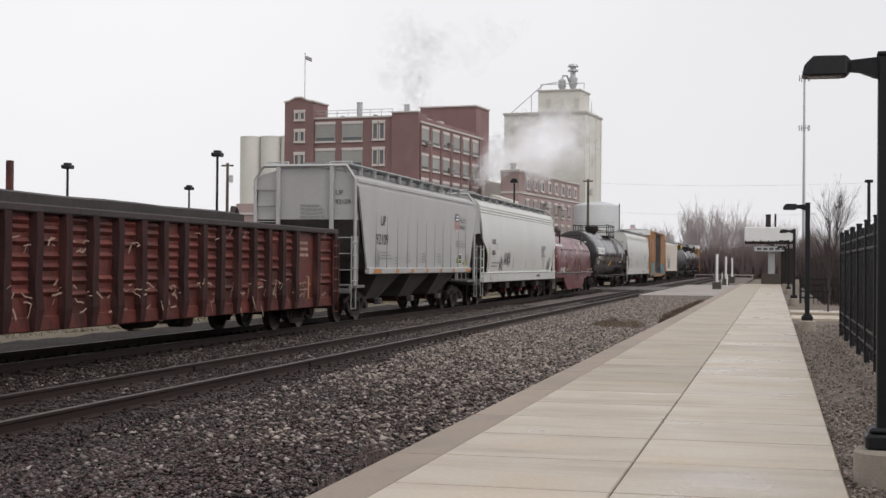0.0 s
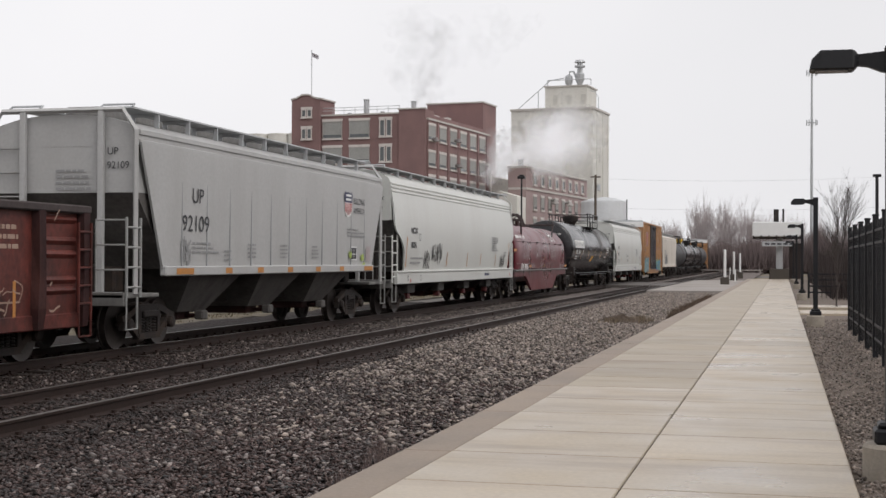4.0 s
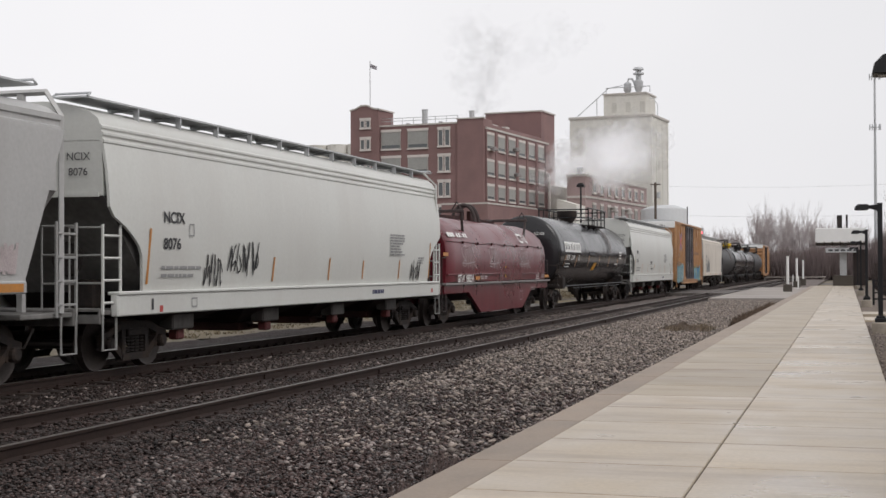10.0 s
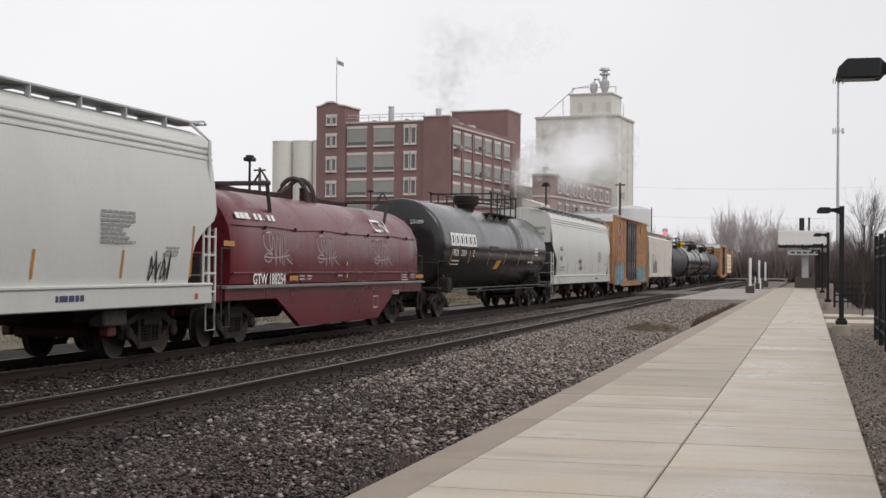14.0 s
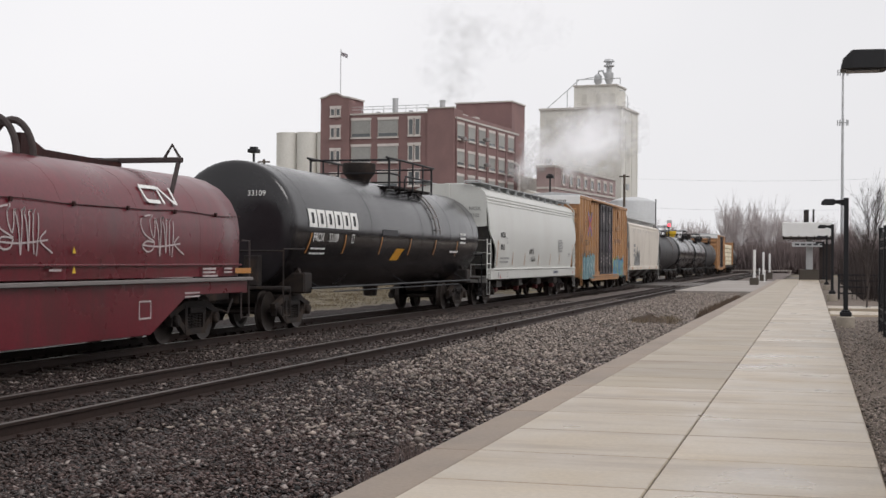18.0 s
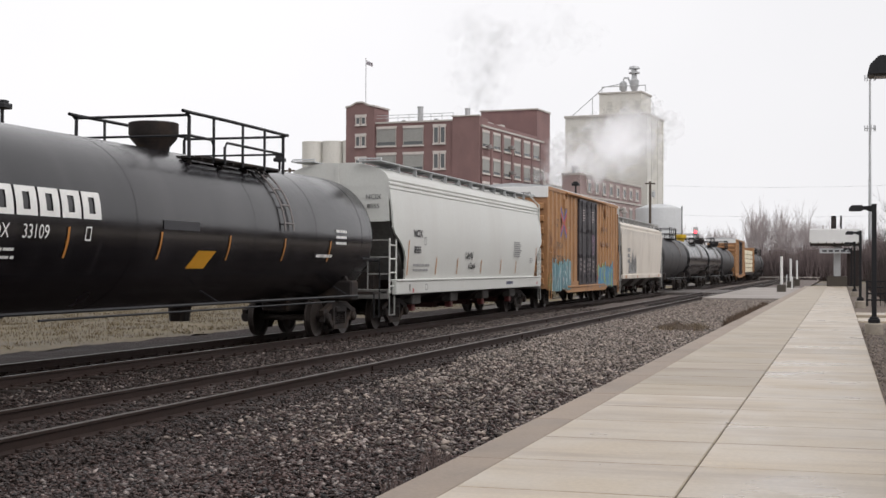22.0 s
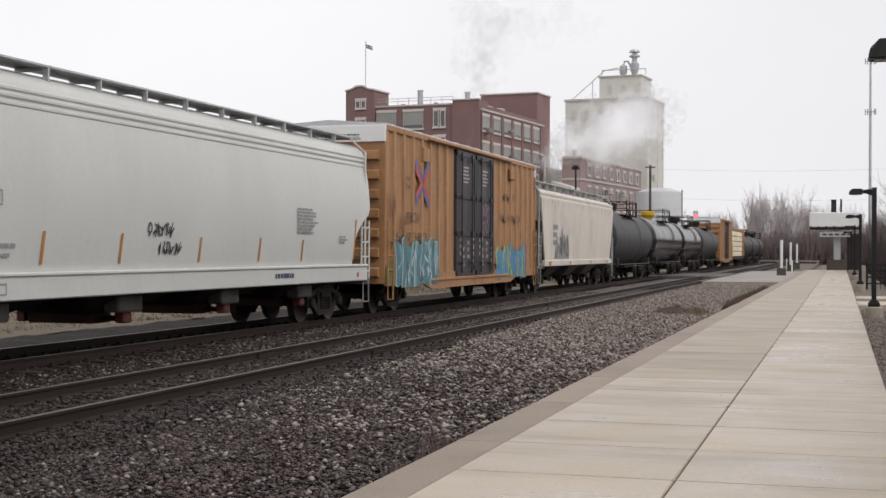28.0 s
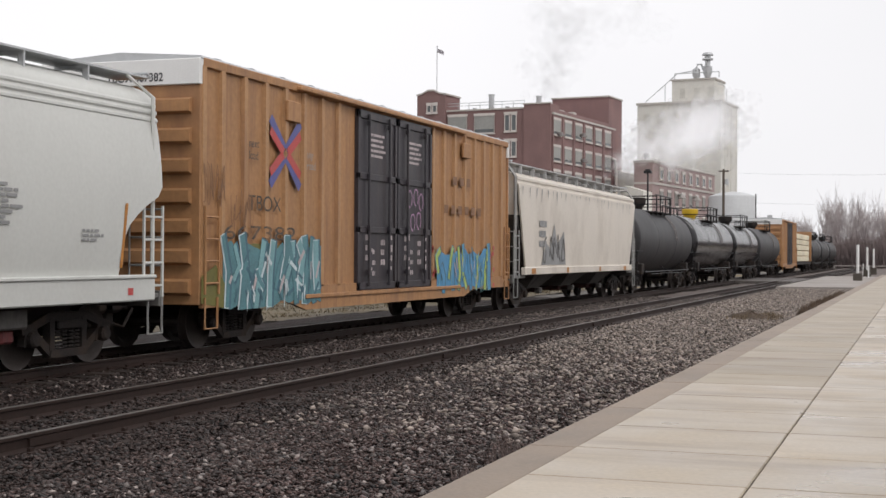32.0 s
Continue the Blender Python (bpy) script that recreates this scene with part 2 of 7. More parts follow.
    "blue_deep": mat("dark_blue_spray_paint", (0.055, 0.13, 0.17), 0.55, var=0.3, scale=2.5),
    "pale_teal": mat("pale_teal_spray_paint", (0.17, 0.33, 0.35), 0.55, var=0.3, scale=2.5),
    "olive": mat("olive_spray_paint", (0.14, 0.13, 0.035), 0.6, var=0.35, scale=2),
    "pink": mat("pale_pink_spray_paint", (0.42, 0.24, 0.38), 0.6, var=0.25, scale=3),
    "faded_black": mat("worn_black_lettering", (0.06, 0.045, 0.035), 0.6, var=0.4, scale=4, stain=(0.30, 0.16, 0.075), stain_amount=0.9, stain_stretch=(3, 3, 3)),
    "faded": mat("faded_brown_lettering", (0.20, 0.10, 0.05), 0.6, var=0.2, scale=3),
    "grass": mat("dry_grass", (0.105, 0.083, 0.048), 0.9, var=0.45, scale=0.4, fine=6, bump=0.6, dist=0.04, stain=(0.085, 0.072, 0.058), stain_amount=0.8, stain_stretch=(0.3, 0.3, 0.3)),
    "dry_grass": mat("dry_grass_blades", (0.115, 0.088, 0.05), 0.9, var=0.4, scale=0.5, island=0.45),
    "spray_tan": mat("bared_pale_metal", (0.34, 0.235, 0.18), 0.6, var=0.3, scale=4),
    "spray": mat("black_spray_paint", (0.02, 0.02, 0.022), 0.5, var=0.2),
    "spray_w": mat("white_spray_paint", (0.42, 0.36, 0.36), 0.6, var=0.25, scale=3),
    # brick colours are greyed, the second most, to hold the distant haze
    "brick": mat("red_brick_wall", (0.212, 0.128, 0.122), 0.85, var=0.25, scale=0.25, fine=9, bump=0.2, stain=(0.165, 0.102, 0.10), stain_amount=0.5, stain_stretch=(0.25, 0.25, 0.1)),
    "brick2": mat("hazed_brick_wall", (0.315, 0.236, 0.228), 0.85, var=0.22, scale=0.25, fine=9, bump=0.2),
    "coping": mat("stone_coping", (0.48, 0.45, 0.42), 0.8, var=0.15),
    "lintel": mat("pale_lintel", (0.56, 0.52, 0.49), 0.8, var=0.15),
    "blind": mat("window_panel", (0.29, 0.29, 0.275), 0.7, var=0.12, scale=0.6, fine=4, random_value=0.10),
    "wframe": mat("window_frame_paint", (0.34, 0.32, 0.30), 0.6, var=0.1),
    "silo": mat("silo_concrete", (0.63, 0.615, 0.57), 0.85, var=0.10, scale=0.08, fine=3, bump=0.1, stain=(0.52, 0.49, 0.42), stain_amount=0.5, stain_stretch=(0.25, 0.25, 0.05)),
    "silo_dark": mat("silo_window", (0.50, 0.485, 0.445), 0.8),
    "galv": mat("galvanised_steel", (0.46, 0.47, 0.48), 0.45, 0.4, var=0.12, scale=0.5, fine=6, bump=0.05),
    "tankgrey": mat("storage_tank_paint", (0.50, 0.51, 0.52), 0.6, var=0.08, scale=0.2, fine=3, stain=(0.40, 0.40, 0.40), stain_amount=0.4, stain_stretch=(0.5, 0.5, 0.1)),
    "wood": mat("utility_pole_wood", (0.09, 0.07, 0.055), 0.85, var=0.3, scale=2),
    "lumber": mat("wrapped_lumber", (0.62, 0.56, 0.42), 0.7, var=0.15, scale=1, random_value=0.12),
    "bark": mat("bark", (0.11, 0.09, 0.082), 0.9, var=0.3, scale=2, bump=0.3),
    # far twigs: distance haze is mixed into this pale colour
    "twig": mat("haze_pale_twigs", (0.40, 0.355, 0.35), 0.9, var=0.3, scale=0.3),
    "thicket": mat("dark_thicket", (0.034, 0.024, 0.022), 0.9, var=0.4, scale=0.4),
    # grimy bays; also darkens the flat-sided hoppers' slope sheets in place of shade
    "bay": mat("grimy_shaded_bay_paint", (0.10, 0.092, 0.086), 0.7, var=0.35, scale=1.0, fine=12, bump=0.2, stain=(0.03, 0.026, 0.024), stain_amount=0.8, stain_stretch=(1, 2, 0.7)),
    "cable": mat("grey_cable", (0.42, 0.42, 0.43), 0.7),
    # both far scrubs are lightened to carry the haze in their colour
    "haze_scrub": mat("haze_pale_scrub", (0.20, 0.163, 0.158), 0.9, var=0.3, scale=0.1),
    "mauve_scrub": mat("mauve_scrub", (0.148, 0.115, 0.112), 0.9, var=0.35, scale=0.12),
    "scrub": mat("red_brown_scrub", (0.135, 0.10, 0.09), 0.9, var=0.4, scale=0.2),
    "weed": mat("dead_brown_weeds", (0.105, 0.072, 0.05), 0.9, var=0.4, scale=2, island=0.4),
    "dry": mat("dry_weeds", (0.16, 0.12, 0.08), 0.9, var=0.4, scale=2, island=0.4),
    "mound": mat("heaped_soil", (0.075, 0.055, 0.042), 0.9, var=0.45, scale=1.5, fine=14, bump=0.7, dist=0.03, spec=0.2),
    "cloth": mat("flag_cloth", (0.52, 0.50, 0.53), 0.8, var=0.2),
}


def glass_mat():
    m = bpy.data.materials.new("window_glass")
    m.use_nodes = True
    b = m.node_tree.nodes["Principled BSDF"]
    b.inputs["Base Color"].default_value = (0.10, 0.11, 0.115, 1)
    b.inputs["Roughness"].default_value = 0.12
    return m


def glow_mat(name, col, power):
    m = bpy.data.materials.new(name)
    m.use_nodes = True
    b = m.node_tree.nodes["Principled BSDF"]
    b.inputs["Base Color"].default_value = (*col, 1)
    b.inputs["Emission Color"].default_value = (*col, 1)
    b.inputs["Emission Strength"].default_value = power
    return m


def ground_mat():
    """Worn paving with patches of dry grass and soil beyond the tracks."""
    m = mat("ground_cover", (0.105, 0.093, 0.083), 0.85, var=0.2, scale=0.12, fine=5, bump=0.25)
    n, l = m.node_tree.nodes, m.node_tree.links
    b = n["Principled BSDF"]
    old = b.inputs["Base Color"].links[0].from_socket
    tc = n.new("ShaderNodeTexCoord")
    patch = n.new("ShaderNodeTexNoise")
    patch.inputs["Scale"].default_value, patch.inputs["Detail"].default_value = 0.045, 6.0
    l.new(tc.outputs["Object"], patch.inputs["Vector"])
    mr = n.new("ShaderNodeMapRange")
    mr.inputs[1].default_value, mr.inputs[2].default_value = 0.50, 0.56
    l.new(patch.outputs["Fac"], mr.inputs[0])
    g = n.new("ShaderNodeTexNoise")
    g.inputs["Scale"].default_value, g.inputs["Detail"].default_value = 3.0, 6.0
    l.new(tc.outputs["Object"], g.inputs["Vector"])
    gr = n.new("ShaderNodeValToRGB")
    gr.color_ramp.elements[0].color, gr.color_ramp.elements[1].color = (0.09, 0.065, 0.04, 1), (0.22, 0.17, 0.075, 1)
    l.new(g.outputs["Fac"], gr.inputs[0])
    mix = n.new("ShaderNodeMix")
    mix.data_type = "RGBA"
    l.new(mr.outputs[0], mix.inputs["Factor"])
    l.new(old, mix.inputs["A"])
    l.new(gr.outputs[0], mix.inputs["B"])
    l.new(mix.outputs["Result"], b.inputs["Base Color"])
    return m


M["ground"] = ground_mat()
M["glass"] = glass_mat()
M["signal"] = glow_mat("red_signal_light", (1.0, 0.05, 0.07), 4.0)


# ---- mesh helpers ----
def box(bm, x0, x1, y0, y1, z0, z1):
    v = [bm.verts.new((x, y, z)) for z in (z0, z1) for y in (y0, y1) for x in (x0, x1)]
    for a, b, c, d in ((0, 2, 3, 1), (4, 5, 7, 6), (0, 1, 5, 4), (2, 6, 7, 3), (0, 4, 6, 2), (1, 3, 7, 5)):
        bm.faces.new((v[a], v[b], v[c], v[d]))


def bbox(bm, x0, x1, y0, y1, z0, z1, r=0.02):
    """A box with bevelled edges."""
    one = bmesh.new()
    box(one, x0, x1, y0, y1, z0, z1)
    bmesh.ops.bevel(one, geom=one.edges[:], offset=r, segments=1, affect="EDGES")
    join(bm, one)


def join(bm, other):
    me = bpy.data.meshes.new("tmp")
    other.to_mesh(me)
    bm.from_mesh(me)
    bpy.data.meshes.remove(me)
    other.free()


def tube(bm, pts, r, seg=6, close=True, r_end=None):
    """A round bar along a line of points."""
    pts = [Vector(p) for p in pts]
    rings = []
    for i, p in enumerate(pts):
        d = (pts[min(i + 1, len(pts) - 1)] - pts[max(i - 1, 0)]).normalized()
        a = d.cross(Vector((0, 0, 1)) if abs(d.z) < 0.9 else Vector((1, 0, 0))).normalized()
        b = d.cross(a)
        rad = r if r_end is None else r + (r_end - r) * i / (len(pts) - 1)
        rings.append([bm.verts.new(p + rad * (math.cos(k * 2 * math.pi / seg) * a + math.sin(k * 2 * math.pi / seg) * b)) for k in range(seg)])
    for q, s in zip(rings, rings[1:]):
        for k in range(seg):
            bm.faces.new((q[k], s[k], s[(k + 1) % seg], q[(k + 1) % seg]))
    if close:
        bm.faces.new(rings[0])
        bm.faces.new(rings[-1][::-1])


def prism(bm, outline, axis, lo, hi):
    """An outline of two coordinates pushed along the axis ('x', 'y' or 'z') from lo to hi."""
    def at(a, b, c):
        return {"x": (c, a, b), "y": (a, c, b), "z": (a, b, c)}[axis]
    p = [bm.verts.new(at(a, b, lo)) for a, b in outline]
    q = [bm.verts.new(at(a, b, hi)) for a, b in outline]
    n = len(outline)
    bm.faces.new(p[::-1])
    bm.faces.new(q)
    for i in range(n):
        bm.faces.new((p[i], p[(i + 1) % n], q[(i + 1) % n], q[i]))


def loft(bm, rings, caps=True):
    vs = [[bm.verts.new(p) for p in ring] for ring in rings]
    n = len(vs[0])
    for a, b in zip(vs, vs[1:]):
        for k in range(n):
            bm.faces.new((a[k], a[(k + 1) % n], b[(k + 1) % n], b[k]))
    if caps:
        bm.faces.new(vs[0][::-1])
        bm.faces.new(vs[-1])


def lathe(bm, prof, centre, seg=20, axis="z"):
    """Profile (radius, height) turned round an axis."""
    rings = []
    for r, h in prof:
        ring = []
        for k in range(seg):
            c, s = math.cos(2 * math.pi * k / seg) * r, math.sin(2 * math.pi * k / seg) * r
            p = {"z": (c, s, h), "x": (h, c, s), "y": (s, h, c)}[axis]
            ring.append(Vector(centre) + Vector(p))
        rings.append(ring)
    loft(bm, rings)


def mesh_of(name, bm, material, smooth=False):
    bmesh.ops.recalc_face_normals(bm, faces=bm.faces[:])
    me = bpy.data.meshes.new(name)
    bm.to_mesh(me)
    bm.free()
    for m in (material if isinstance(material, (list, tuple)) else [material]):
        me.materials.append(m)
    if smooth:
        me.polygons.foreach_set("use_smooth", [True] * len(me.polygons))
        me.set_sharp_from_angle(angle=radians(35))
    return me


def part(name, bm, material, parent=None, label="", smooth=False):
    ob = new(name, mesh_of(name, bm, material, smooth))
    ob.parent = parent
    return tagged(ob, label)


def thing(name, label, category, at=(0, 0, 0), turn=0, group="", kind=""):
    ob = new(name)
    ob.matrix_basis = pose(*at, 0, 0, turn)
    ob.empty_display_size = 0.3
    return tagged(ob, label, category, group, kind)


def put(name, mesh, parent, at=(0, 0, 0), label="", turn=(0, 0, 0)):
    ob = new(name, mesh)
    ob.parent = parent
    ob.matrix_basis = pose(*at, *turn)
    return tagged(ob, label)


def letters(text, size, place, material, parent, name="lettering", label="", wide=1.0, bold=0.0):
    """Writing laid on a surface: place(u, v) gives the point for a spot u along and v up."""
    cu = bpy.data.curves.new("t", "FONT")
    cu.body, cu.size, cu.offset = text, size, bold
    ob = bpy.data.objects.new("t", cu)
    me = bpy.data.meshes.new_from_object(ob)
    bpy.data.objects.remove(ob)
    for v in me.vertices:
        v.co = place(v.co.x * wide, v.co.y)
    me.materials.clear()
    me.materials.append(material)
    bpy.data.curves.remove(cu)
    o = new(name, me)
    o.parent = parent
    return tagged(o, label)


def decal(bm, polys, place):
    """Flat painted shapes: each a list of (u, v)."""
    for k, poly in enumerate(polys):          # each piece a hair above the last, so that no two share a plane
        up = 0.0003 * (k % 40)
        bm.faces.new([bm.verts.new((p[0] + up, p[1], p[2])) for p in (place(u, v) for u, v in poly)])


def stroke(pts, w):
    """The outline quads of a painted stroke of width w along points."""
    out = []
    for (a, b), (c, d) in zip(pts, pts[1:]):
        dx, dy = c - a, d - b
        k = max(math.hypot(dx, dy), 1e-6)
        nx, ny = -dy / k * w / 2, dx / k * w / 2
        ex, ey = dx / k * w / 3, dy / k * w / 3
        out.append([(a + nx - ex, b + ny - ey), (a - nx - ex, b - ny - ey), (c - nx + ex, d - ny + ey), (c + nx + ex, d + ny + ey)])
    return out


def flow(pts, n=5):
    """A smooth line through points."""
    out = []
    for i in range(len(pts) - 1):
        p0, p1, p2, p3 = pts[max(i - 1, 0)], pts[i], pts[i + 1], pts[min(i + 2, len(pts) - 1)]
        for k in range(n):
            t = k / n
            out.append(tuple(0.5 * (2 * b + (c - a) * t + (2 * a - 5 * b + 4 * c - d) * t * t + (3 * b - a - 3 * c + d) * t ** 3) for a, b, c, d in zip(p0, p1, p2, p3)))
    return out + [pts[-1]]


def rect(u0, u1, v0, v1):
    return [(u0, v0), (u1, v0), (u1, v1), (u0, v1)]

# ---- the setting: ground, ballast, tracks, platform ----
NEAR_TRACK, FAR_TRACK = -8.65, -12.97
BEND, RADIUS = 205.0, 420.0          # where the line begins to curve away, and how tightly


def track_point(centre, s):
    """Place and heading (degrees) on a track s metres along it."""
    if s <= BEND:
        return centre, s, 0.0
    a = (s - BEND) / RADIUS
    r = RADIUS + centre + 10.8
    return centre - r * (1 - math.cos(a)), BEND + r * math.sin(a), math.degrees(a)


def sheet(name, x0, x1, y0, y1, z, nx, ny, material, rough=0.0, kind="structure", label="", category="", seed=0.0):
    bm = bmesh.new()
    grid = []
    for j in range(ny + 1):
        row = []
        for i in range(nx + 1):
            x, y = x0 + (x1 - x0) * i / nx, y0 + (y1 - y0) * j / ny
            dz = rough * noise.noise((x * 0.9 + seed, y * 0.9, seed)) + 0.5 * rough * noise.noise((x * 3.1, y * 3.1, seed + 5)) if rough else 0
            row.append(bm.verts.new((x, y, z + dz)))
        grid.append(row)
    for j in range(ny):
        for i in range(nx):
            bm.faces.new((grid[j][i], grid[j][i + 1], grid[j + 1][i + 1], grid[j + 1][i]))
    ob = part(name, bm, material, smooth=True)
    return tagged(ob, label, category, kind=kind)


sheet("ground", -2500, 2500, -2500, 2500, -0.42, 4, 4, M["ground"], label="worn grey paving with patches of dry brown grass", category="ground")
sheet("ballast_bed", -17.2, -3.15, -12, 60, -0.215, 56, 288, M["ballast"], 0.05, label="dark grey crushed stone ballast under the tracks", category="ballast")
sheet("ballast_bed", -15.6, -3.15, 60, 250, -0.215, 26, 190, M["ballast_pale"], 0.04, label="dark grey crushed stone ballast under the tracks", category="ballast")
bm = bmesh.new()
for k in range(24):
    (x0, y0, a0), (x1, y1, a1) = track_point(-10.8, 248 + 8 * k), track_point(-10.8, 256 + 8 * k)
    c0, c1 = radians(a0), radians(a1)
    bm.faces.new([bm.verts.new(p) for p in ((x0 - 5 * math.cos(c0), y0 - 5 * math.sin(c0), -0.25), (x0 + 5 * math.cos(c0), y0 + 5 * math.sin(c0), -0.25), (x1 + 5 * math.cos(c1), y1 + 5 * math.sin(c1), -0.25), (x1 - 5 * math.cos(c1), y1 - 5 * math.sin(c1), -0.25))])
tagged(part("ballast_bed", bm, M["ballast_pale"]), "dark grey ballast where the tracks curve away", "ballast", kind="structure")
sheet("gravel_bed", 0.535, 14, -12, 45.5, -0.03, 30, 110, M["gravel"], 0.03, label="brown pea gravel beside the platform", category="gravel", seed=3.0)
sheet("gravel_bed", 0.535, 30, 54.5, 140, -0.05, 20, 60, M["gravel"], 0.03, label="brown pea gravel beside the platform", category="gravel", seed=4.0)

# rails
RAIL = [(-0.07, -0.17), (0.07, -0.17), (0.07, -0.155), (0.012, -0.13), (0.012, -0.045), (0.036, -0.035), (0.036, -0.004), (0.03, 0.0), (-0.03, 0.0), (-0.036, -0.004), (-0.036, -0.035), (-0.012, -0.045), (-0.012, -0.13), (-0.07, -0.155)]
for centre, which in ((NEAR_TRACK, "near"), (FAR_TRACK, "far")):
    for side in (-0.753, 0.753):
        bm = bmesh.new()
        rings = []
        for s in [-14, 0, 60, 120, 180] + [BEND + 6 * k for k in range(0, 34)]:
            x, y, a = track_point(centre, s)
            c, n = math.cos(radians(a)), math.sin(radians(a))
            rings.append([(x + (side + u) * c, y + (side + u) * n, w) for u, w in RAIL])
        loft(bm, rings)
        me = mesh_of("rail", bm, [M["rail"], M["railtop"]])
        for p in me.polygons:
            if p.normal.z > 0.8 and p.center.z > -0.003:
                p.material_index = 1
        tagged(new("rail", me), "dark rusty steel rail with a worn bright head", "rail", group="rails", kind="structure")
# ties
bm = bmesh.new()
bbox(bm, -1.3, 1.3, -0.115, 0.115, -0.24, -0.165, 0.012)
TIE = mesh_of("tie", bm, M["tie"])
rng = random.Random(4)
ties = tagged(new("ties"), "weathered dark wooden railway ties", "railway tie", kind="structure")
tie_spots = [(c, -11 + 0.53 * k) for k in range(470) for c in (NEAR_TRACK, FAR_TRACK)]
near_ties = [p for p in tie_spots if p[1] < 66]
for c, s in near_ties:
    put("tie", TIE, ties, (c + rng.uniform(-0.06, 0.06), s + rng.uniform(-0.03, 0.03), rng.uniform(-0.012, 0.008)), turn=(0, 0, rng.uniform(-1.2, 1.2)))
bm = bmesh.new()
for c, s in tie_spots:
    if s >= 66:
        box(bm, c - 1.3, c + 1.3, s - 0.115, s + 0.115, -0.24, -0.165)
tagged(part("far_ties", bm, M["tie"], ties), kind="stuff")
# joint bars and tie plates on the near track
bm = bmesh.new()
for s in (10.4, 22.2, 33.9, 45.6):
    for side in (-0.753, 0.753):
        for k in (-1, 1):
            box(bm, NEAR_TRACK + side + k * 0.028 - 0.014, NEAR_TRACK + side + k * 0.028 + 0.014, s - 0.35 + side, s + 0.35 + side, -0.125, -0.05)
tagged(part("joint_bars", bm, M["rail"]), "rusty bolted joint bars on the near rails", "joint bar", kind="structure")
bm = bmesh.new()
for k in range(90):
    s = -11 + 0.53 * k
    for c in (NEAR_TRACK, FAR_TRACK):
        for side in (-0.753, 0.753):
            box(bm, c + side - 0.17, c + side + 0.17, s - 0.09, s + 0.09, -0.172, -0.155)
            for q in (-0.1, 0.1):
                box(bm, c + side + q - 0.02, c + side + q + 0.02, s - 0.03, s + 0.03, -0.16, -0.12)
tagged(part("tie_plates", bm, M["rail"]), "rusty tie plates and spikes", "tie plate", kind="stuff")


def strewn(name, boxes, count, size, flat, material, label, category, seed):
    """Many loose stones over rectangles (x0, x1, y0, y1, z), more of them nearer the camera, as one mesh."""
    r = np.random.RandomState(seed)
    area = np.array([(b[1] - b[0]) * (b[3] - b[2]) * b[5] for b in boxes])
    pick = r.choice(len(boxes), count, p=area / area.sum())
    bx = np.array([b[:5] for b in boxes])[pick]
    x = bx[:, 0] + r.rand(count) * (bx[:, 1] - bx[:, 0])
    y = bx[:, 2] + r.rand(count) * (bx[:, 3] - bx[:, 2])
    z = bx[:, 4] + (r.rand(count) - 0.45) * 0.05
    sz = size * (0.45 + 0.9 * r.rand(count) ** 1.6)
    shape = np.array([(1, 0, 0), (-1, 0, 0), (0, 1, 0), (0, -1, 0), (0, 0, 1), (0, 0, -1), (0.7, 0.7, 0.5), (-0.7, -0.6, 0.5)], float)
    v = shape[None] * (0.65 + 0.7 * r.rand(count, 8, 1))
    v[..., 2] *= flat
    a, t = r.rand(count) * 6.283, (r.rand(count) - 0.5) * 1.6
    ca, sa, ct, st = np.cos(a)[:, None], np.sin(a)[:, None], np.cos(t)[:, None], np.sin(t)[:, None]
    vx, vz = v[..., 0] * ct - v[..., 2] * st, v[..., 0] * st + v[..., 2] * ct
    v = np.stack([vx * ca - v[..., 1] * sa, vx * sa + v[..., 1] * ca, vz], -1) * sz[:, None, None]
    v += np.stack([x, y, z], -1)[:, None]
    tri = np.array([(0, 6, 4), (0, 2, 6), (2, 4, 6), (2, 1, 4), (1, 7, 4), (1, 3, 7), (3, 4, 7), (3, 0, 4), (2, 0, 5), (1, 2, 5), (3, 1, 5), (0, 3, 5)])
    f = (tri[None] + (np.arange(count) * 8)[:, None, None]).reshape(-1, 3)
    me = bpy.data.meshes.new(name)
    me.vertices.add(count * 8)
    me.vertices.foreach_set("co", v.reshape(-1))
    me.loops.add(f.size)
    me.loops.foreach_set("vertex_index", f.reshape(-1))
    me.polygons.add(len(f))
    me.polygons.foreach_set("loop_start", np.arange(0, f.size, 3))
    me.update(calc_edges=True)
    me.materials.append(material)
    return tagged(new(name, me), label, category, kind="stuff")


strewn("ballast_stones", [(-6.7, -3.2, 3, 14, -0.185, 2.4), (-6.9, -3.2, 14, 30, -0.185, 1.1), (-7.2, -3.2, 30, 48, -0.185, 0.6)], 112000, 0.026, 0.42, M["stones"], "loose grey crushed stones of the ballast", "ballast stones", 1)
strewn("ballast_stones", [(-9.3, -7.9, 16, 24, -0.178, 0.25), (-12.2, -9.5, 16, 24, -0.20, 0.25), (-9.3, -7.9, 24, 30, -0.178, 0.6), (-12.2, -9.5, 24, 30, -0.20, 0.6), (-7.8, -6.9, 28, 66, -0.183, 1.0), (-9.3, -7.95, 30, 66, -0.175, 1.0), (-12.2, -9.5, 30, 62, -0.20, 0.9)], 34000, 0.036, 0.45, M["pebbles_grey"], "paler crushed stones between the rails", "ballast stones", 12)
strewn("ballast_stones", [(-7.8, -5.4, 8, 20, -0.183, 1.6), (-7.8, -6.6, 20, 30, -0.183, 0.8), (-9.3, -7.95, 8, 36, -0.175, 0.9), (-12.2, -9.5, 8, 36, -0.20, 0.65), (-13.6, -12.3, 8, 40, -0.2, 0.5)], 95000, 0.027, 0.45, M["stones_dark"], "loose grey crushed stones between the rails", "ballast stones", 2)
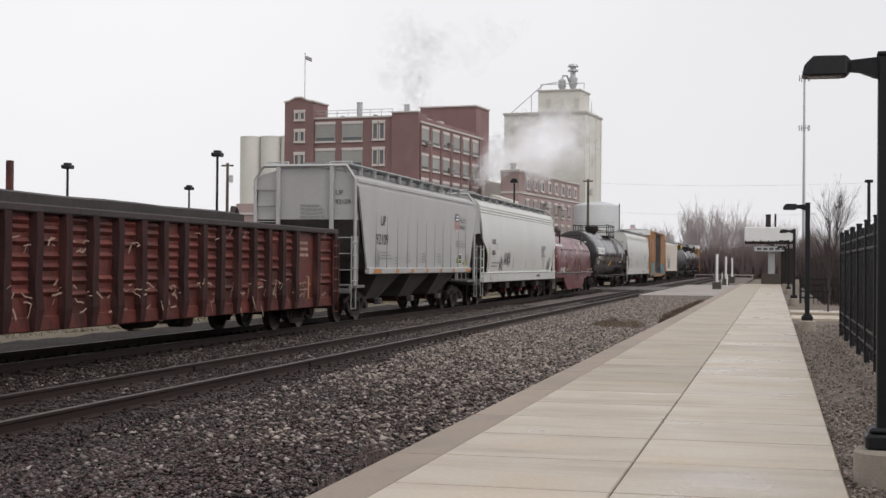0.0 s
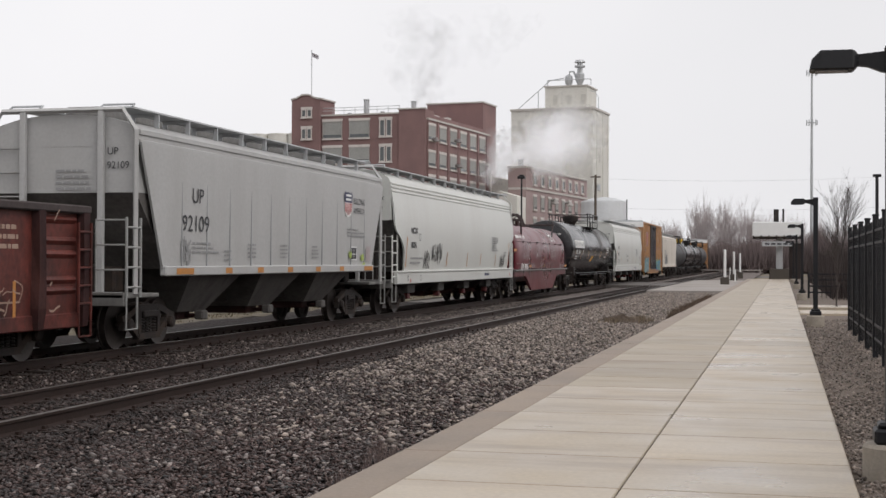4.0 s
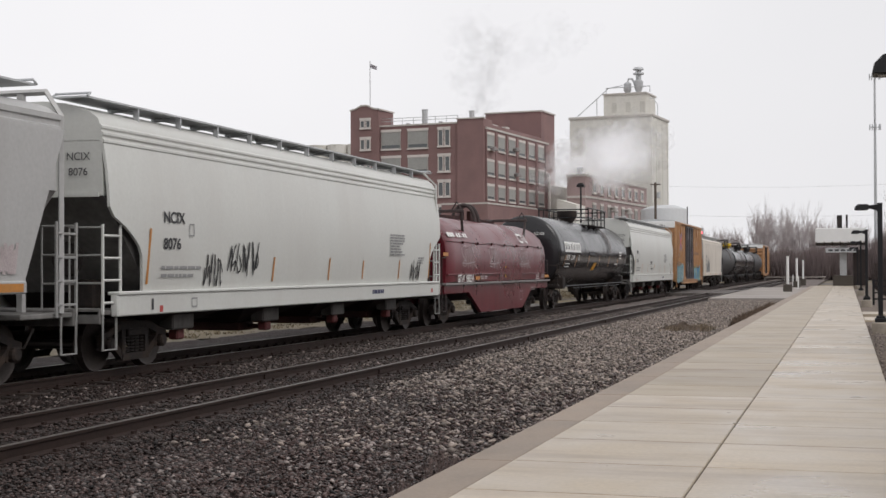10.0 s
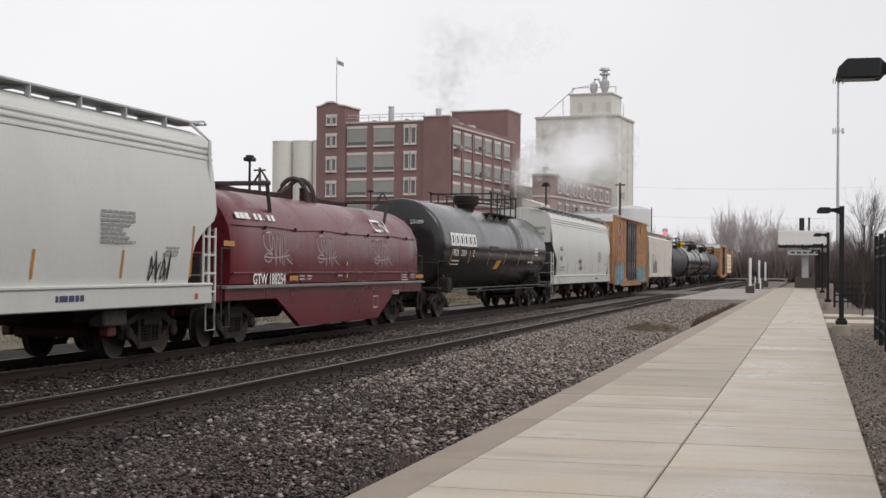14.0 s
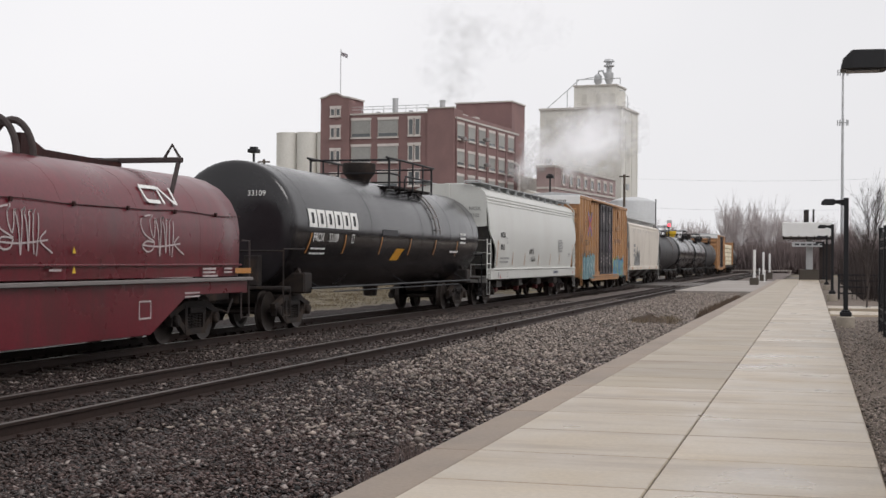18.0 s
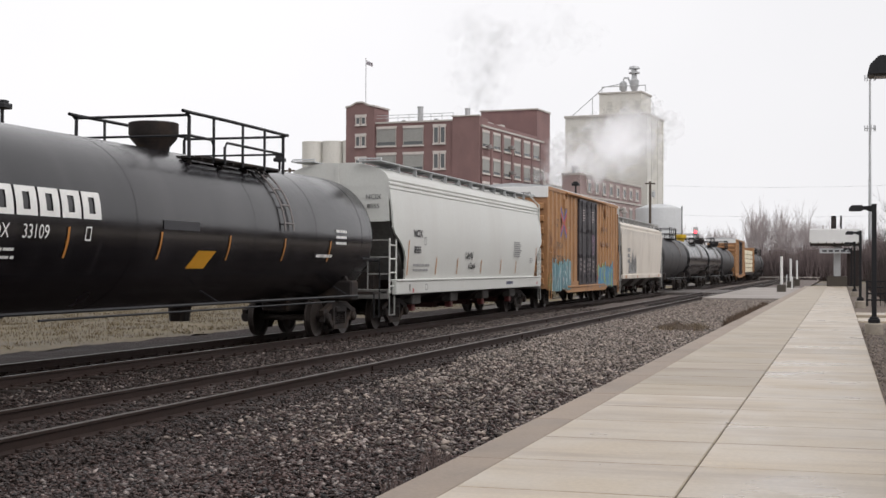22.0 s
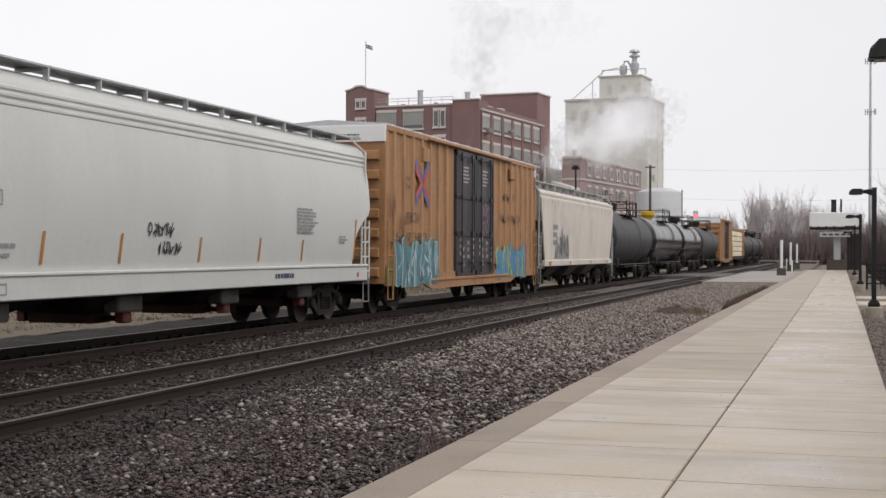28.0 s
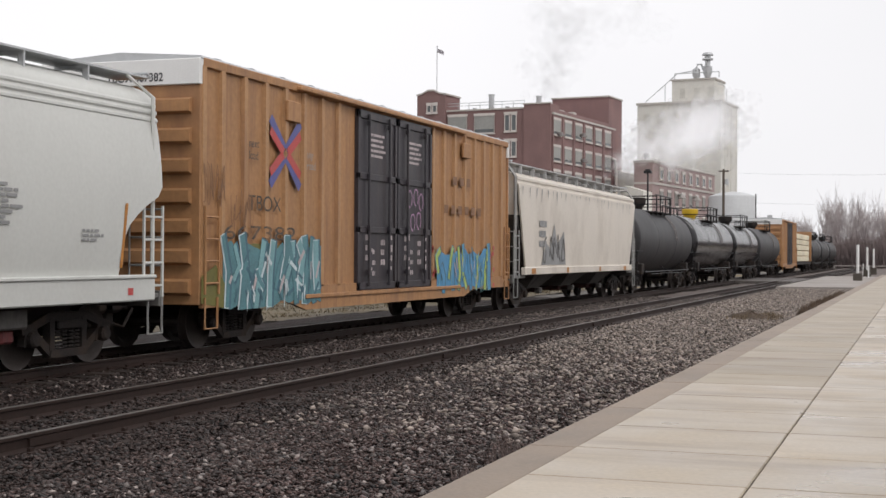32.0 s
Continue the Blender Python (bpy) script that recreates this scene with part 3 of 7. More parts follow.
strewn("pale_stones", [(-6.6, -3.2, 3, 14, -0.172, 1.6), (-7.2, -3.2, 14, 46, -0.170, 1.3), (-12.2, -9.5, 10, 40, -0.185, 0.12)], 8500, 0.028, 0.55, M["stones_pale"], "pale chipped stones among the ballast", "stones", 6)
strewn("trodden_stones", [(-7.0, -3.25, 13, 20, -0.168, 0.20), (-7.2, -3.25, 20, 26, -0.166, 0.48), (-7.4, -3.25, 26, 34, -0.16, 0.75), (-7.6, -3.25, 34, 80, -0.155, 1.0)], 52000, 0.040, 0.5, M["pebbles"], "pale brown trodden stones beside the track", "stones", 5)
strewn("pebbles", [(0.56, 3.2, 5, 18, -0.02, 2), (0.56, 2.4, 18, 42, -0.02, 0.7)], 26000, 0.02, 0.7, M["pebbles"], "loose brown pebbles beside the platform", "pebbles", 3)

# platform
PLAT = [(-2.78, -1.149), (-1.137, 0.531)]
platform = tagged(new("platform"), "long pale concrete railway platform of square slabs", "platform", kind="structure")
bm = bmesh.new()
box(bm, -3.2, 0.52, -10.5, 132, -0.42, 0.028)
part("bed", bm, M["joint"], platform)
STEP, FIRST = 1.59, 11.50
for x0, x1 in PLAT:
    bm = bmesh.new()
    bbox(bm, -(x1 - x0) / 2, (x1 - x0) / 2, -STEP / 2 + 0.009, STEP / 2 - 0.009, -0.1, 0.0, 0.010)
    damp_mesh = bm.copy()
    slab = mesh_of("slab", bm, M["concrete"])
    damp_slab = mesh_of("slab", damp_mesh, M["concrete_damp"])
    for k in range(-13, 76):
        damp = x0 < -2 and k > 3
        put("slab", damp_slab if damp else slab, platform, ((x0 + x1) / 2, FIRST + STEP * (k + 0.5), 0.05))
bm = bmesh.new()
bbox(bm, -0.215, 0.215, -1.586, 1.586, -0.25, 0.0, 0.012)
kerb = mesh_of("edge_slab", bm, M["edge"])
for k in range(-7, 38):
    put("edge_slab", kerb, platform, (-3.0, FIRST + 3.18 * (k + 0.5), 0.044))
# cross walks, crossing and paved patch
for y0, y1 in ((45.5, 48.6), (51.6, 54.4)):
    bm = bmesh.new()
    bbox(bm, 0.55, 30, y0, y1, -0.3, 0.03, 0.01)
    tagged(part("cross_walk", bm, M["concrete"]), "pale concrete walk leading off the platform", "walkway", kind="structure")
bm = bmesh.new()
bbox(bm, -7.7, -3.24, 80, 125, -0.4, -0.02, 0.01)
tagged(part("pavement", bm, M["asphalt"]), "light grey paved crossing beside the tracks", "pavement", kind="structure")
for x0, x1 in ((-9.28, -8.02), (-12.1, -9.52), (-13.6, -12.34)):
    bm = bmesh.new()
    for j in range(5):
        bbox(bm, x0 + (x1 - x0) * j / 5 + 0.01, x0 + (x1 - x0) * (j + 1) / 5 - 0.01, 96, 110, -0.3, -0.012, 0.01)
    tagged(part("crossing_panel", bm, M["panel"]), "grey level crossing panels between the rails", "crossing panel", kind="structure")

# unseen backdrops, added behind the camera and beyond the fence to cut low sky light
def sky_blocker(x0, y0, x1, y1, h, seed):
    bm = bmesh.new()
    n = 40
    d = Vector((x1 - x0, y1 - y0, 0))
    across = Vector((-d.y, d.x, 0)).normalized() * 5
    rings = []
    for k in range(n + 1):
        p = Vector((x0, y0, -0.4)) + d * k / n
        z = h * (0.8 + 0.4 * noise.noise((k * 0.45, seed, 0.0)))
        rings.append([p - across, p - across * 0.8 + Vector((0, 0, z)), p + across * 0.8 + Vector((0, 0, z * 0.92)), p + across])
    loft(bm, rings)
    return tagged(part("backdrop", bm, M["scrub"]), "unseen dark backdrop that blocks low sky light", "tree belt", kind="structure")


sky_blocker(34, -120, 48, 190, 9, 1.0)
sky_blocker(-90, -110, 40, -120, 11, 2.0)
sheet("grass_verge", -34, -18.5, -5, 150, -0.37, 34, 155, M["grass"], 0.06, label="dry brown grass verge beyond the tracks", category="grass", seed=8.0)

# ---- freight cars: local y along the track, +x the side towards the platform, z up from the rail head ----
bm = bmesh.new()
for k in (-1, 1):
    lathe(bm, [(0.05, -0.075), (0.20, -0.06), (0.36, -0.03), (0.455, -0.065), (0.457, 0.05), (0.48, 0.065), (0.48, 0.09), (0.40, 0.085), (0.34, 0.03), (0.18, 0.06), (0.05, 0.07)], (k * 0.745, 0, 0), 28, "x")
    if k == 1:
        for v in bm.verts:
            if v.co.x > 0:
                v.co.x = 1.49 - v.co.x
tube(bm, [(-1.0, 0, 0), (1.0, 0, 0)], 0.08, 10)
WHEELSET = mesh_of("wheelset", bm, M["wheel"], True)

bm = bmesh.new()
prism(bm, [(-1.10, 0.52), (-1.12, 0.63), (-0.90, 0.68), (-0.48, 0.82), (0.48, 0.82), (0.90, 0.68), (1.12, 0.63), (1.10, 0.52), (0.86, 0.57), (0.44, 0.70), (-0.44, 0.70), (-0.86, 0.57)], "x", -0.06, 0.06)
prism(bm, [(-0.46, 0.16), (0.46, 0.16), (0.42, 0.28), (-0.42, 0.28)], "x", -0.07, 0.07)
for k in (-1, 1):
    prism(bm, [(k * 0.42, 0.16), (k * 0.80, 0.44), (k * 0.74, 0.54), (k * 0.36, 0.28)], "x", -0.055, 0.055)
    prism(bm, [(k * 0.34, 0.26), (k * 0.46, 0.26), (k * 0.46, 0.74), (k * 0.34, 0.74)], "x", -0.065, 0.065)
    prism(bm, [(k * 0.70, 0.36), (k * 0.76, 0.60), (k * 1.02, 0.60), (k * 1.08, 0.36), (k * 1.02, 0.34), (k * 0.98, 0.50), (k * 0.80, 0.50), (k * 0.76, 0.34)], "x", -0.06, 0.06)
    lathe(bm, [(0.02, 0.0), (0.12, 0.0), (0.12, 0.10), (0.09, 0.13), (0.02, 0.13)], (0.02, k * 0.89, 0.457), 12, "x")
for q in (-0.24, -0.08, 0.08, 0.24):
    for h in range(5):
        lathe(bm, [(0.0, 0.0), (0.072, 0.0), (0.072, 0.03), (0.0, 0.03)], (0.0, q, 0.30 + 0.055 * h), 8, "z")
bbox(bm, -0.02, 0.11, -0.32, 0.32, 0.57, 0.70, 0.02)
SIDEFRAME = mesh_of("side_frame", bm, M["steel"])
bm = bmesh.new()
bbox(bm, -1.0, 1.0, -0.22, 0.22, 0.50, 0.86, 0.05)
BOLSTER = mesh_of("bolster", bm, M["steel"])
bm = bmesh.new()
bbox(bm, -0.16, 0.16, -0.75, 0.05, 0.72, 1.0, 0.03)
bbox(bm, -0.19, 0.21, -1.0, -0.68, 0.68, 1.04, 0.06)
tube(bm, [(0.3, -0.1, 0.75), (0.34, -0.45, 0.45), (0.3, -0.85, 0.55)], 0.025, 6)
COUPLER = mesh_of("coupler", bm, M["steel"])

TRAIN = []       # car, its place along the track at the start, wheelsets
GAP = 0.89


def running_gear(car, length, centres):
    sets = []
    for t in (-1, 1):
        y = t * centres / 2
        put("bolster", BOLSTER, car, (0, y, 0))
        put("side_frame", SIDEFRAME, car, (1.0, y, 0))
        put("side_frame", SIDEFRAME, car, (-1.0, y, 0), turn=(0, 0, 180))
        for w in (-GAP, GAP):
            sets.append(put("wheelset", WHEELSET, car, (0, y + w, 0.457)))
        put("coupler", COUPLER, car, (0, t * (length / 2 - 0.1), 0), turn=(0, 0, 0 if t < 0 else 180))
    return sets


def freight_car(name, label, s0, s1, centres, category="freight car"):
    """An empty car shell between the places s0 and s1 on the track at the start."""
    car = thing(name, label, category, (FAR_TRACK, (s0 + s1) / 2, 0), group="freight train")
    TRAIN.append((car, (s0 + s1) / 2, running_gear(car, s1 - s0, centres)))
    return car


def ladder(bm, x, y0, y1, z0, z1, rungs, r=0.02):
    for y in (y0, y1):
        tube(bm, [(x, y, z0), (x, y, z1)], r * 1.2, 5)
    for k in range(rungs):
        z = z0 + (z1 - z0) * (k + 0.5) / rungs
        tube(bm, [(x, y0, z), (x, y1, z)], r, 5)


def stirrup(bm, x, y0, y1, z0, z1):
    tube(bm, [(x, y0, z1), (x, y0, z0), (x, y1, z0), (x, y1, z1)], 0.022, 5)


def side(x):
    return lambda du, dv: (lambda u, v: (x, du + u, dv + v))


def bars(rows, w, h, gap, rng, u0, v0, place, breaks=3):
    """Small unreadable writing: rows of short dark bars."""
    out = []
    for r in range(rows):
        u = 0.0
        end = w * rng.uniform(0.6, 1.0)
        while u < end:
            k = rng.uniform(0.08, 0.3) * w / breaks * 2
            out.append(rect(u0 + u, u0 + min(u + k, w), v0 - r * (h + gap), v0 - r * (h + gap) + h))
            u += k + 0.03
    return out


def scribble(rng, u0, v0, w, h, n, line):
    """A spray-painted tag: loops and strokes within a rectangle."""
    out = []
    for k in range(n):
        u = u0 + w * (k + 0.5) / n
        pts = [(u + rng.uniform(-0.5, 0.5) * w / n * 1.2, v0 + h * q + rng.uniform(-0.12, 0.12) * h) for q in (0.05, 0.45, 0.95, 0.7, 0.2)]
        rng.shuffle(pts)
        out += stroke(flow(pts, 4), line)
    return out


# -- covered hoppers --
def one_part(name, fn, material, parent, label="", smooth=False):
    bm = bmesh.new()
    fn(bm)
    return part(name, bm, material, parent, label, smooth)


def level(table, z):
    """Straight-line reading of a table of (height, value)."""
    for (z0, a), (z1, b) in zip(table, table[1:]):
        if z <= z1:
            return a + (b - a) * max(0.0, (z - z0)) / (z1 - z0)
    return table[-1][1]


def side_sheet(bm, k, low, top, wide, ends, n=16):
    """A side of the body: half width and half length by height, as a thin plate."""
    outer, inner = [], []
    for j in range(n + 1):
        z = low + (top - low) * j / n
        w, l = wide(z), ends(z)
        for lst, d in ((outer, 0.0), (inner, -0.05)):
            lst.append([bm.verts.new((k * (w + d), y, z)) for y in (-l, -l / 3, l / 3, l)])
    for g in (outer, inner):
        for r, q in zip(g, g[1:]):
            for i in range(3):
                bm.faces.new((r[i], r[i + 1], q[i + 1], q[i]))
    for i in (0, 3):
        for j in range(n):
            bm.faces.new((outer[j][i], outer[j + 1][i], inner[j + 1][i], inner[j][i]))
    for j in (0, n):
        for i in range(3):
            bm.faces.new((outer[j][i], outer[j][i + 1], inner[j][i + 1], inner[j][i]))


def covered_hopper(label, s0, s1, paint, rounded, seed, bays, low, sill, sill_half, ends):
    """ends: table of (height, half length) of the side sheets."""
    L = s1 - s0
    rng = random.Random(seed)
    car = freight_car("covered_hopper", label, s0, s1, L - 3.9, "hopper car")
    top = 3.84
    lt = level(ends, top)
    if rounded:
        wide = lambda z: 1.60 - 0.14 * (abs((z - low) / (top - low) - 0.42) / 0.58) ** 2.2
    else:
        wide = lambda z: 1.59 - 0.04 * (1 - (z - low) / (top - low))
    for k in (-1, 1):
        one_part("side_sheet", lambda bm: side_sheet(bm, k, low, top, wide, lambda z: level(ends, z)), M[paint], car, smooth=True)
    # inner body: upright end bulkheads, then slope sheets running in under them, coloured dark for shade
    brk = 2.92
    le = lt - (0.002 if rounded else 0.03)
    bm = bmesh.new()
    loft(bm, [[(w, -l, z), (w, l, z), (-w, l, z), (-w, -l, z)] for z, l, w in ((brk, le, 1.47), (top + 0.05, le, 1.44))])
    part("body", bm, M[paint], car)
    one_part("slope_sheet", lambda bm: loft(bm, [[(w, -l, z), (w, l, z), (-w, l, z), (-w, -l, z)] for z, l, w in ((low - 0.02, le - (brk - low) * 1.05, 1.40), (brk - 0.004, le - 0.01, 1.465))]), M["slope_grey" if rounded else "bay"], car, "slope sheet coloured dark for the shade beneath the body")
    # stepped eave bands, roof, hatch cover
    if not rounded:
        bm = bmesh.new()
        prism(bm, [(1.47, 3.78), (1.55, 3.80), (1.55, 3.88), (1.515, 3.90), (1.515, 3.97), (1.55, 3.99), (1.55, 4.07), (1.48, 4.09), (-1.48, 4.09), (-1.55, 4.07), (-1.55, 3.80), (-1.47, 3.78)], "y", -lt + 0.025, lt - 0.025)
        part("eave_band", bm, M[paint], car)
    for k in (-1, 1) if rounded else ():      # three rolled ridges where the side turns into the roof
        for z, x in ((3.80, 1.468), (3.92, 1.452), (4.03, 1.432)):
            one_part("eave_ridge", lambda bm: prism(bm, [(k * (x - 0.06), z - 0.05), (k * x, z - 0.04), (k * (x + 0.022), z - 0.015), (k * (x + 0.02), z + 0.02), (k * (x - 0.012), z + 0.05), (k * (x - 0.06), z + 0.05)], "y", -lt - 0.012, lt + 0.012), M[paint], car, smooth=True)
    bm = bmesh.new()
    curve = [(1.455, 3.82), (1.425, 4.05), (1.37, 4.18), (1.22, 4.29), (1.0, 4.375), (0.72, 4.44), (0.36, 4.48)] if rounded else [(1.48, 4.09), (1.30, 4.20), (0.9, 4.31), (0.4, 4.37)]
    prism(bm, curve + [(-x, z) for x, z in curve[::-1]], "y", -le - 0.006, le + 0.006)
    part("roof", bm, M[paint], car, smooth=True)
    one_part("hatch_cover", lambda bm: bbox(bm, -0.36, 0.36, -lt + 0.7, lt - 0.7, 4.38, 4.54 if rounded else 4.60, 0.04), M["roof_grey" if rounded else "slope_grey"], car, "long trough hatch cover")
    over = lt + 0.15 if rounded else lt - 0.25
    for k in (-1, 1):
        x = k * 0.95
        bm = bmesh.new()
        box(bm, x - 0.31, x + 0.31, -over, over, 4.50, 4.53)
        part("running_board", bm, M["galv"], car)
        n = int(L / 1.5)
        bm = bmesh.new()
        prism(bm, [(k * 0.30, 4.20), (k * 0.30, 4.50), (-k * 0.30, 4.50), (-k * 0.30, 4.30), (-k * 0.20, 4.28), (-k * 0.20, 4.44), (k * 0.20, 4.44), (k * 0.20, 4.22)], "y", -0.018, 0.018)
        bracket = mesh_of("board_bracket", bm, M["galv"])
        for j in range(1, n):
            put("board_bracket", bracket, car, (x, -lt + 2 * lt * j / n, 0))
        for t in (-1, 1):
            y = t * over
            one_part("roof_handrail", lambda bm: tube(bm, [(x + k * 0.32, y, 4.52), (x + k * 0.32, y - t * 0.1, 4.58), (x - k * 0.32, y - t * 0.1, 4.58), (x - k * 0.32, y, 4.52)], 0.022, 6), M["galv"], car)
    # side sills
    for k in (-1, 1):
        bm = bmesh.new()
        bbox(bm, *sorted((k * 1.47, k * 1.61)), -sill_half, sill_half, *sill, 0.02)
        if rounded:
            bbox(bm, *sorted((k * 1.42, k * 1.64)), -sill_half, sill_half, sill[1] - 0.02, sill[1] + 0.04, 0.015)
        part("side_sill", bm, M[paint], car)
    one_part("centre_sill", lambda bm: bbox(bm, -0.33, 0.33, -L / 2 + 0.2, L / 2 - 0.2, 0.72, 1.06, 0.03), M["steel"], car)
    for t in (-1, 1):
        bm = bmesh.new()
        bbox(bm, -1.48, 1.48, *sorted((t * (L / 2 - 0.02), t * (L / 2 - 1.5))), 0.98, 1.06, 0.015)
        bbox(bm, -1.5, 1.5, *sorted((t * (L / 2 - 0.02), t * (L / 2 - 0.12))), 0.84, 1.10, 0.015)
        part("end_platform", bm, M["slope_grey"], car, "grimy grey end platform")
        ye = t * le
        if not rounded:
            # an open frame of channel posts, bent in over the roof, stands before the end sheet
            yf = t * (le + 0.08)
            one_part("end_frame", lambda bm: [tube(bm, [(p * 1.5, yf, 1.06), (p * 1.5, yf, 4.06), (p * 1.24, yf, 4.44), (0, yf, 4.44)], 0.052, 4) for p in (-1, 1)], M["rung" if paint == "cream" else paint], car)
            for x in (-0.8, 0.8):
                one_part("end_post", lambda bm: bbox(bm, x - 0.055, x + 0.055, yf - 0.05, yf + 0.05, 1.06, 4.42, 0.01), M[paint], car)
            for z in (1.5, 1.95, 2.4, 2.85, 3.3, 3.75):
                one_part("rung", lambda bm: tube(bm, [(-1.5, yf, z), (-0.8, yf, z)], 0.018, 5), M["rung"], car)
        else:
            one_part("end_seam", lambda bm: box(bm, -1.40, 1.40, *sorted((ye + t * 0.002, ye + t * 0.03)), brk - 0.02, brk + 0.05), M[paint], car)
            one_part("end_rib", lambda bm: box(bm, -0.05, 0.05, *sorted((ye + t * 0.002, ye + t * 0.045)), brk + 0.06, 4.46), M[paint], car)
        yl = t * (L / 2 - 0.08)
        for x in (-1.52, 1.52):
            one_part("ladder", lambda bm: ladder(bm, x, yl, yl - t * 0.55, 1.0, 2.45, 4, 0.022), M[paint if rounded else "rung"], car)
            one_part("stirrup_step", lambda bm: stirrup(bm, x, yl, yl - t * 0.42, 0.42, 1.0), M["rung"], car)
            one_part("grab_rail", lambda bm: [tube(bm, [(x, yl, z), (x * 0.6, yl, z)], 0.018, 5) for z in (1.5, 1.95, 2.4)] + [tube(bm, [(x * 0.6, yl, 1.05), (x * 0.6, yl, 2.42)], 0.018, 5)], M["rung"], car)
            if t > 0 and rounded:
                one_part("tall_handrail", lambda bm: tube(bm, [(x, yl - t * 0.30, 1.05), (x, yl - t * 0.30, 4.15), (x * 0.8, yl - t * 0.6, 4.5)], 0.034, 6), M[paint], car)
        bm = bmesh.new()
        lathe(bm, [(0.02, -0.05), (0.28, -0.05), (0.30, 0.0), (0.02, 0.0)], (0.5, t * (L / 2 - 0.7), 1.9), 14, "y")
        part("brake_wheel", bm, M["steel"], car)
        one_part("brake_cylinder", lambda bm: bbox(bm, 0.25, 0.75, t * (L / 2 - 1.3) - 0.2, t * (L / 2 - 1.3) + 0.2, 1.06, 1.55, 0.04), M["steel"], car)
    # discharge bays
    span = 16.0 if rounded else L - 5.0
    z1 = low
    for k in range(bays):
        y = -span / 2 + span * (k + 0.5) / bays
        h = span / bays / 2
        bm = bmesh.new()
        if rounded:
            loft(bm, [[(1.38, y - h, z1), (1.38, y + h, z1), (-1.38, y + h, z1), (-1.38, y - h, z1)], [(1.25, y - h * 0.75, 0.92), (1.25, y + h * 0.75, 0.92), (-1.25, y + h * 0.75, 0.92), (-1.25, y - h * 0.75, 0.92)], [(0.6, y - 0.45, 0.60), (0.6, y + 0.45, 0.60), (-0.6, y + 0.45, 0.60), (-0.6, y - 0.45, 0.60)]])
        else:
            loft(bm, [[(1.5, y - h * 0.74, z1), (1.5, y + h * 0.74, z1), (-1.5, y + h * 0.74, z1), (-1.5, y - h * 0.74, z1)], [(0.8, y - 0.72, 0.60), (0.8, y + 0.72, 0.60), (-0.8, y + 0.72, 0.60), (-0.8, y - 0.72, 0.60)]])
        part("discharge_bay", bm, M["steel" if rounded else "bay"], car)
        bm = bmesh.new()
        bbox(bm, -0.62, 0.62, y - 0.34, y + 0.34, 0.42, 0.60, 0.02)
        tube(bm, [(-0.9, y + 0.12, 0.50), (0.9, y + 0.12, 0.50)], 0.05, 8)
        gate = part("outlet_gate", bm, M["gond_post"], car, "rusty dark outlet gate")
        for x in (-1, 1):
            one_part("gate_cap", lambda bm: bbox(bm, *sorted((x * 0.88, x * 1.08)), y - 0.02, y + 0.26, 0.42, 0.62, 0.03), M["gate_red" if rounded else "bay"], gate, "faded red outlet cap" if rounded else "")
            if rounded:
                one_part("bay_brace", lambda bm: bbox(bm, *sorted((x * 0.9, x * 1.2)), y - 0.42, y + 0.42, 0.62, 0.98, 0.03), M["bay"], gate)
    return car, L, rng, (lambda du, dv: (lambda u, v: (wide(dv + v) + 0.016, du + u, dv + v)))


ROUND_ENDS = [(1.33, 8.15), (1.55, 8.2), (2.05, 8.28), (2.34, 8.66), (2.56, 9.10), (2.62, 9.32), (4.0, 9.32)]


def ncix_hopper(label, s0, s1, number, tall):
    car, L, rng, on = covered_hopper(label, s0, s1, "nc_white", True, int(number), 4, 1.33, (0.95, 1.32), 9.1, ROUND_ENDS)
    x = 1.612
    flat = on(0, 0)
    letters("NCIX", 0.27, on(-7.55, 2.54), M["lettering"], car, wide=1.2, bold=0.007)
    letters(number, 0.27, on(-7.55, 2.08), M["lettering"], car, wide=1.2, bold=0.007)
    end = -9.32 - 0.02
    letters("NCIX", 0.18, lambda u, v: (0.80 + u, end, 3.50 + v), M["lettering"], car)
    letters(number, 0.18, lambda u, v: (0.84 + u, end, 3.25 + v), M["lettering"], car)
    for rows, w, h, u0, v0, br in ((1, 1.55, 0.06, -7.6, 1.72, 3), (1, 1.55, 0.06, -7.6, 1.58, 3), (8, 1.2, 0.045, 4.7 if tall else 4.5, 2.58, 2), (3, 0.55, 0.04, 7.1, 2.0, 2)):
        bm = bmesh.new()
        decal(bm, bars(rows, w, h, 0.028, rng, u0, v0, None, br), flat)
        part("small_lettering", bm, M["grey_small"], car)
    one_part("stencil_frame", lambda bm: decal(bm, stroke([(-6.58, 2.33), (-6.58, 2.53), (-6.4, 2.53), (-6.4, 2.33), (-6.58, 2.33)], 0.025), flat), M["grey_small"], car)
    one_part("stencil", lambda bm: decal(bm, stroke([(-7.95, 1.06), (-7.95, 1.2)], 0.07), lambda u, v: (x + 0.006, u, v)), M["lettering"], car)
    one_part("stencil", lambda bm: decal(bm, stroke([(-6.5, 1.05), (-6.3, 1.05), (-6.3, 1.2), (-6.5, 1.2), (-6.5, 1.05)], 0.025), lambda u, v: (x + 0.006, u, v)), M["grey_small"], car)
    one_part("maker_bars", lambda bm: decal(bm, bars(1, 1.0, 0.1, 0, rng, 3.3, 1.1, None, 2), lambda u, v: (x + 0.004, u, v)), M["navy"], car)
    one_part("placard", lambda bm: decal(bm, [rect(-7.7, -7.58, 0.99, 1.10)], lambda u, v: (x + 0.005, u, v)), M["red"], car)
    one_part("placard", lambda bm: decal(bm, [rect(8.3, 8.45, 1.05, 1.16)], lambda u, v: (x + 0.005, u, v)), M["red"], car)
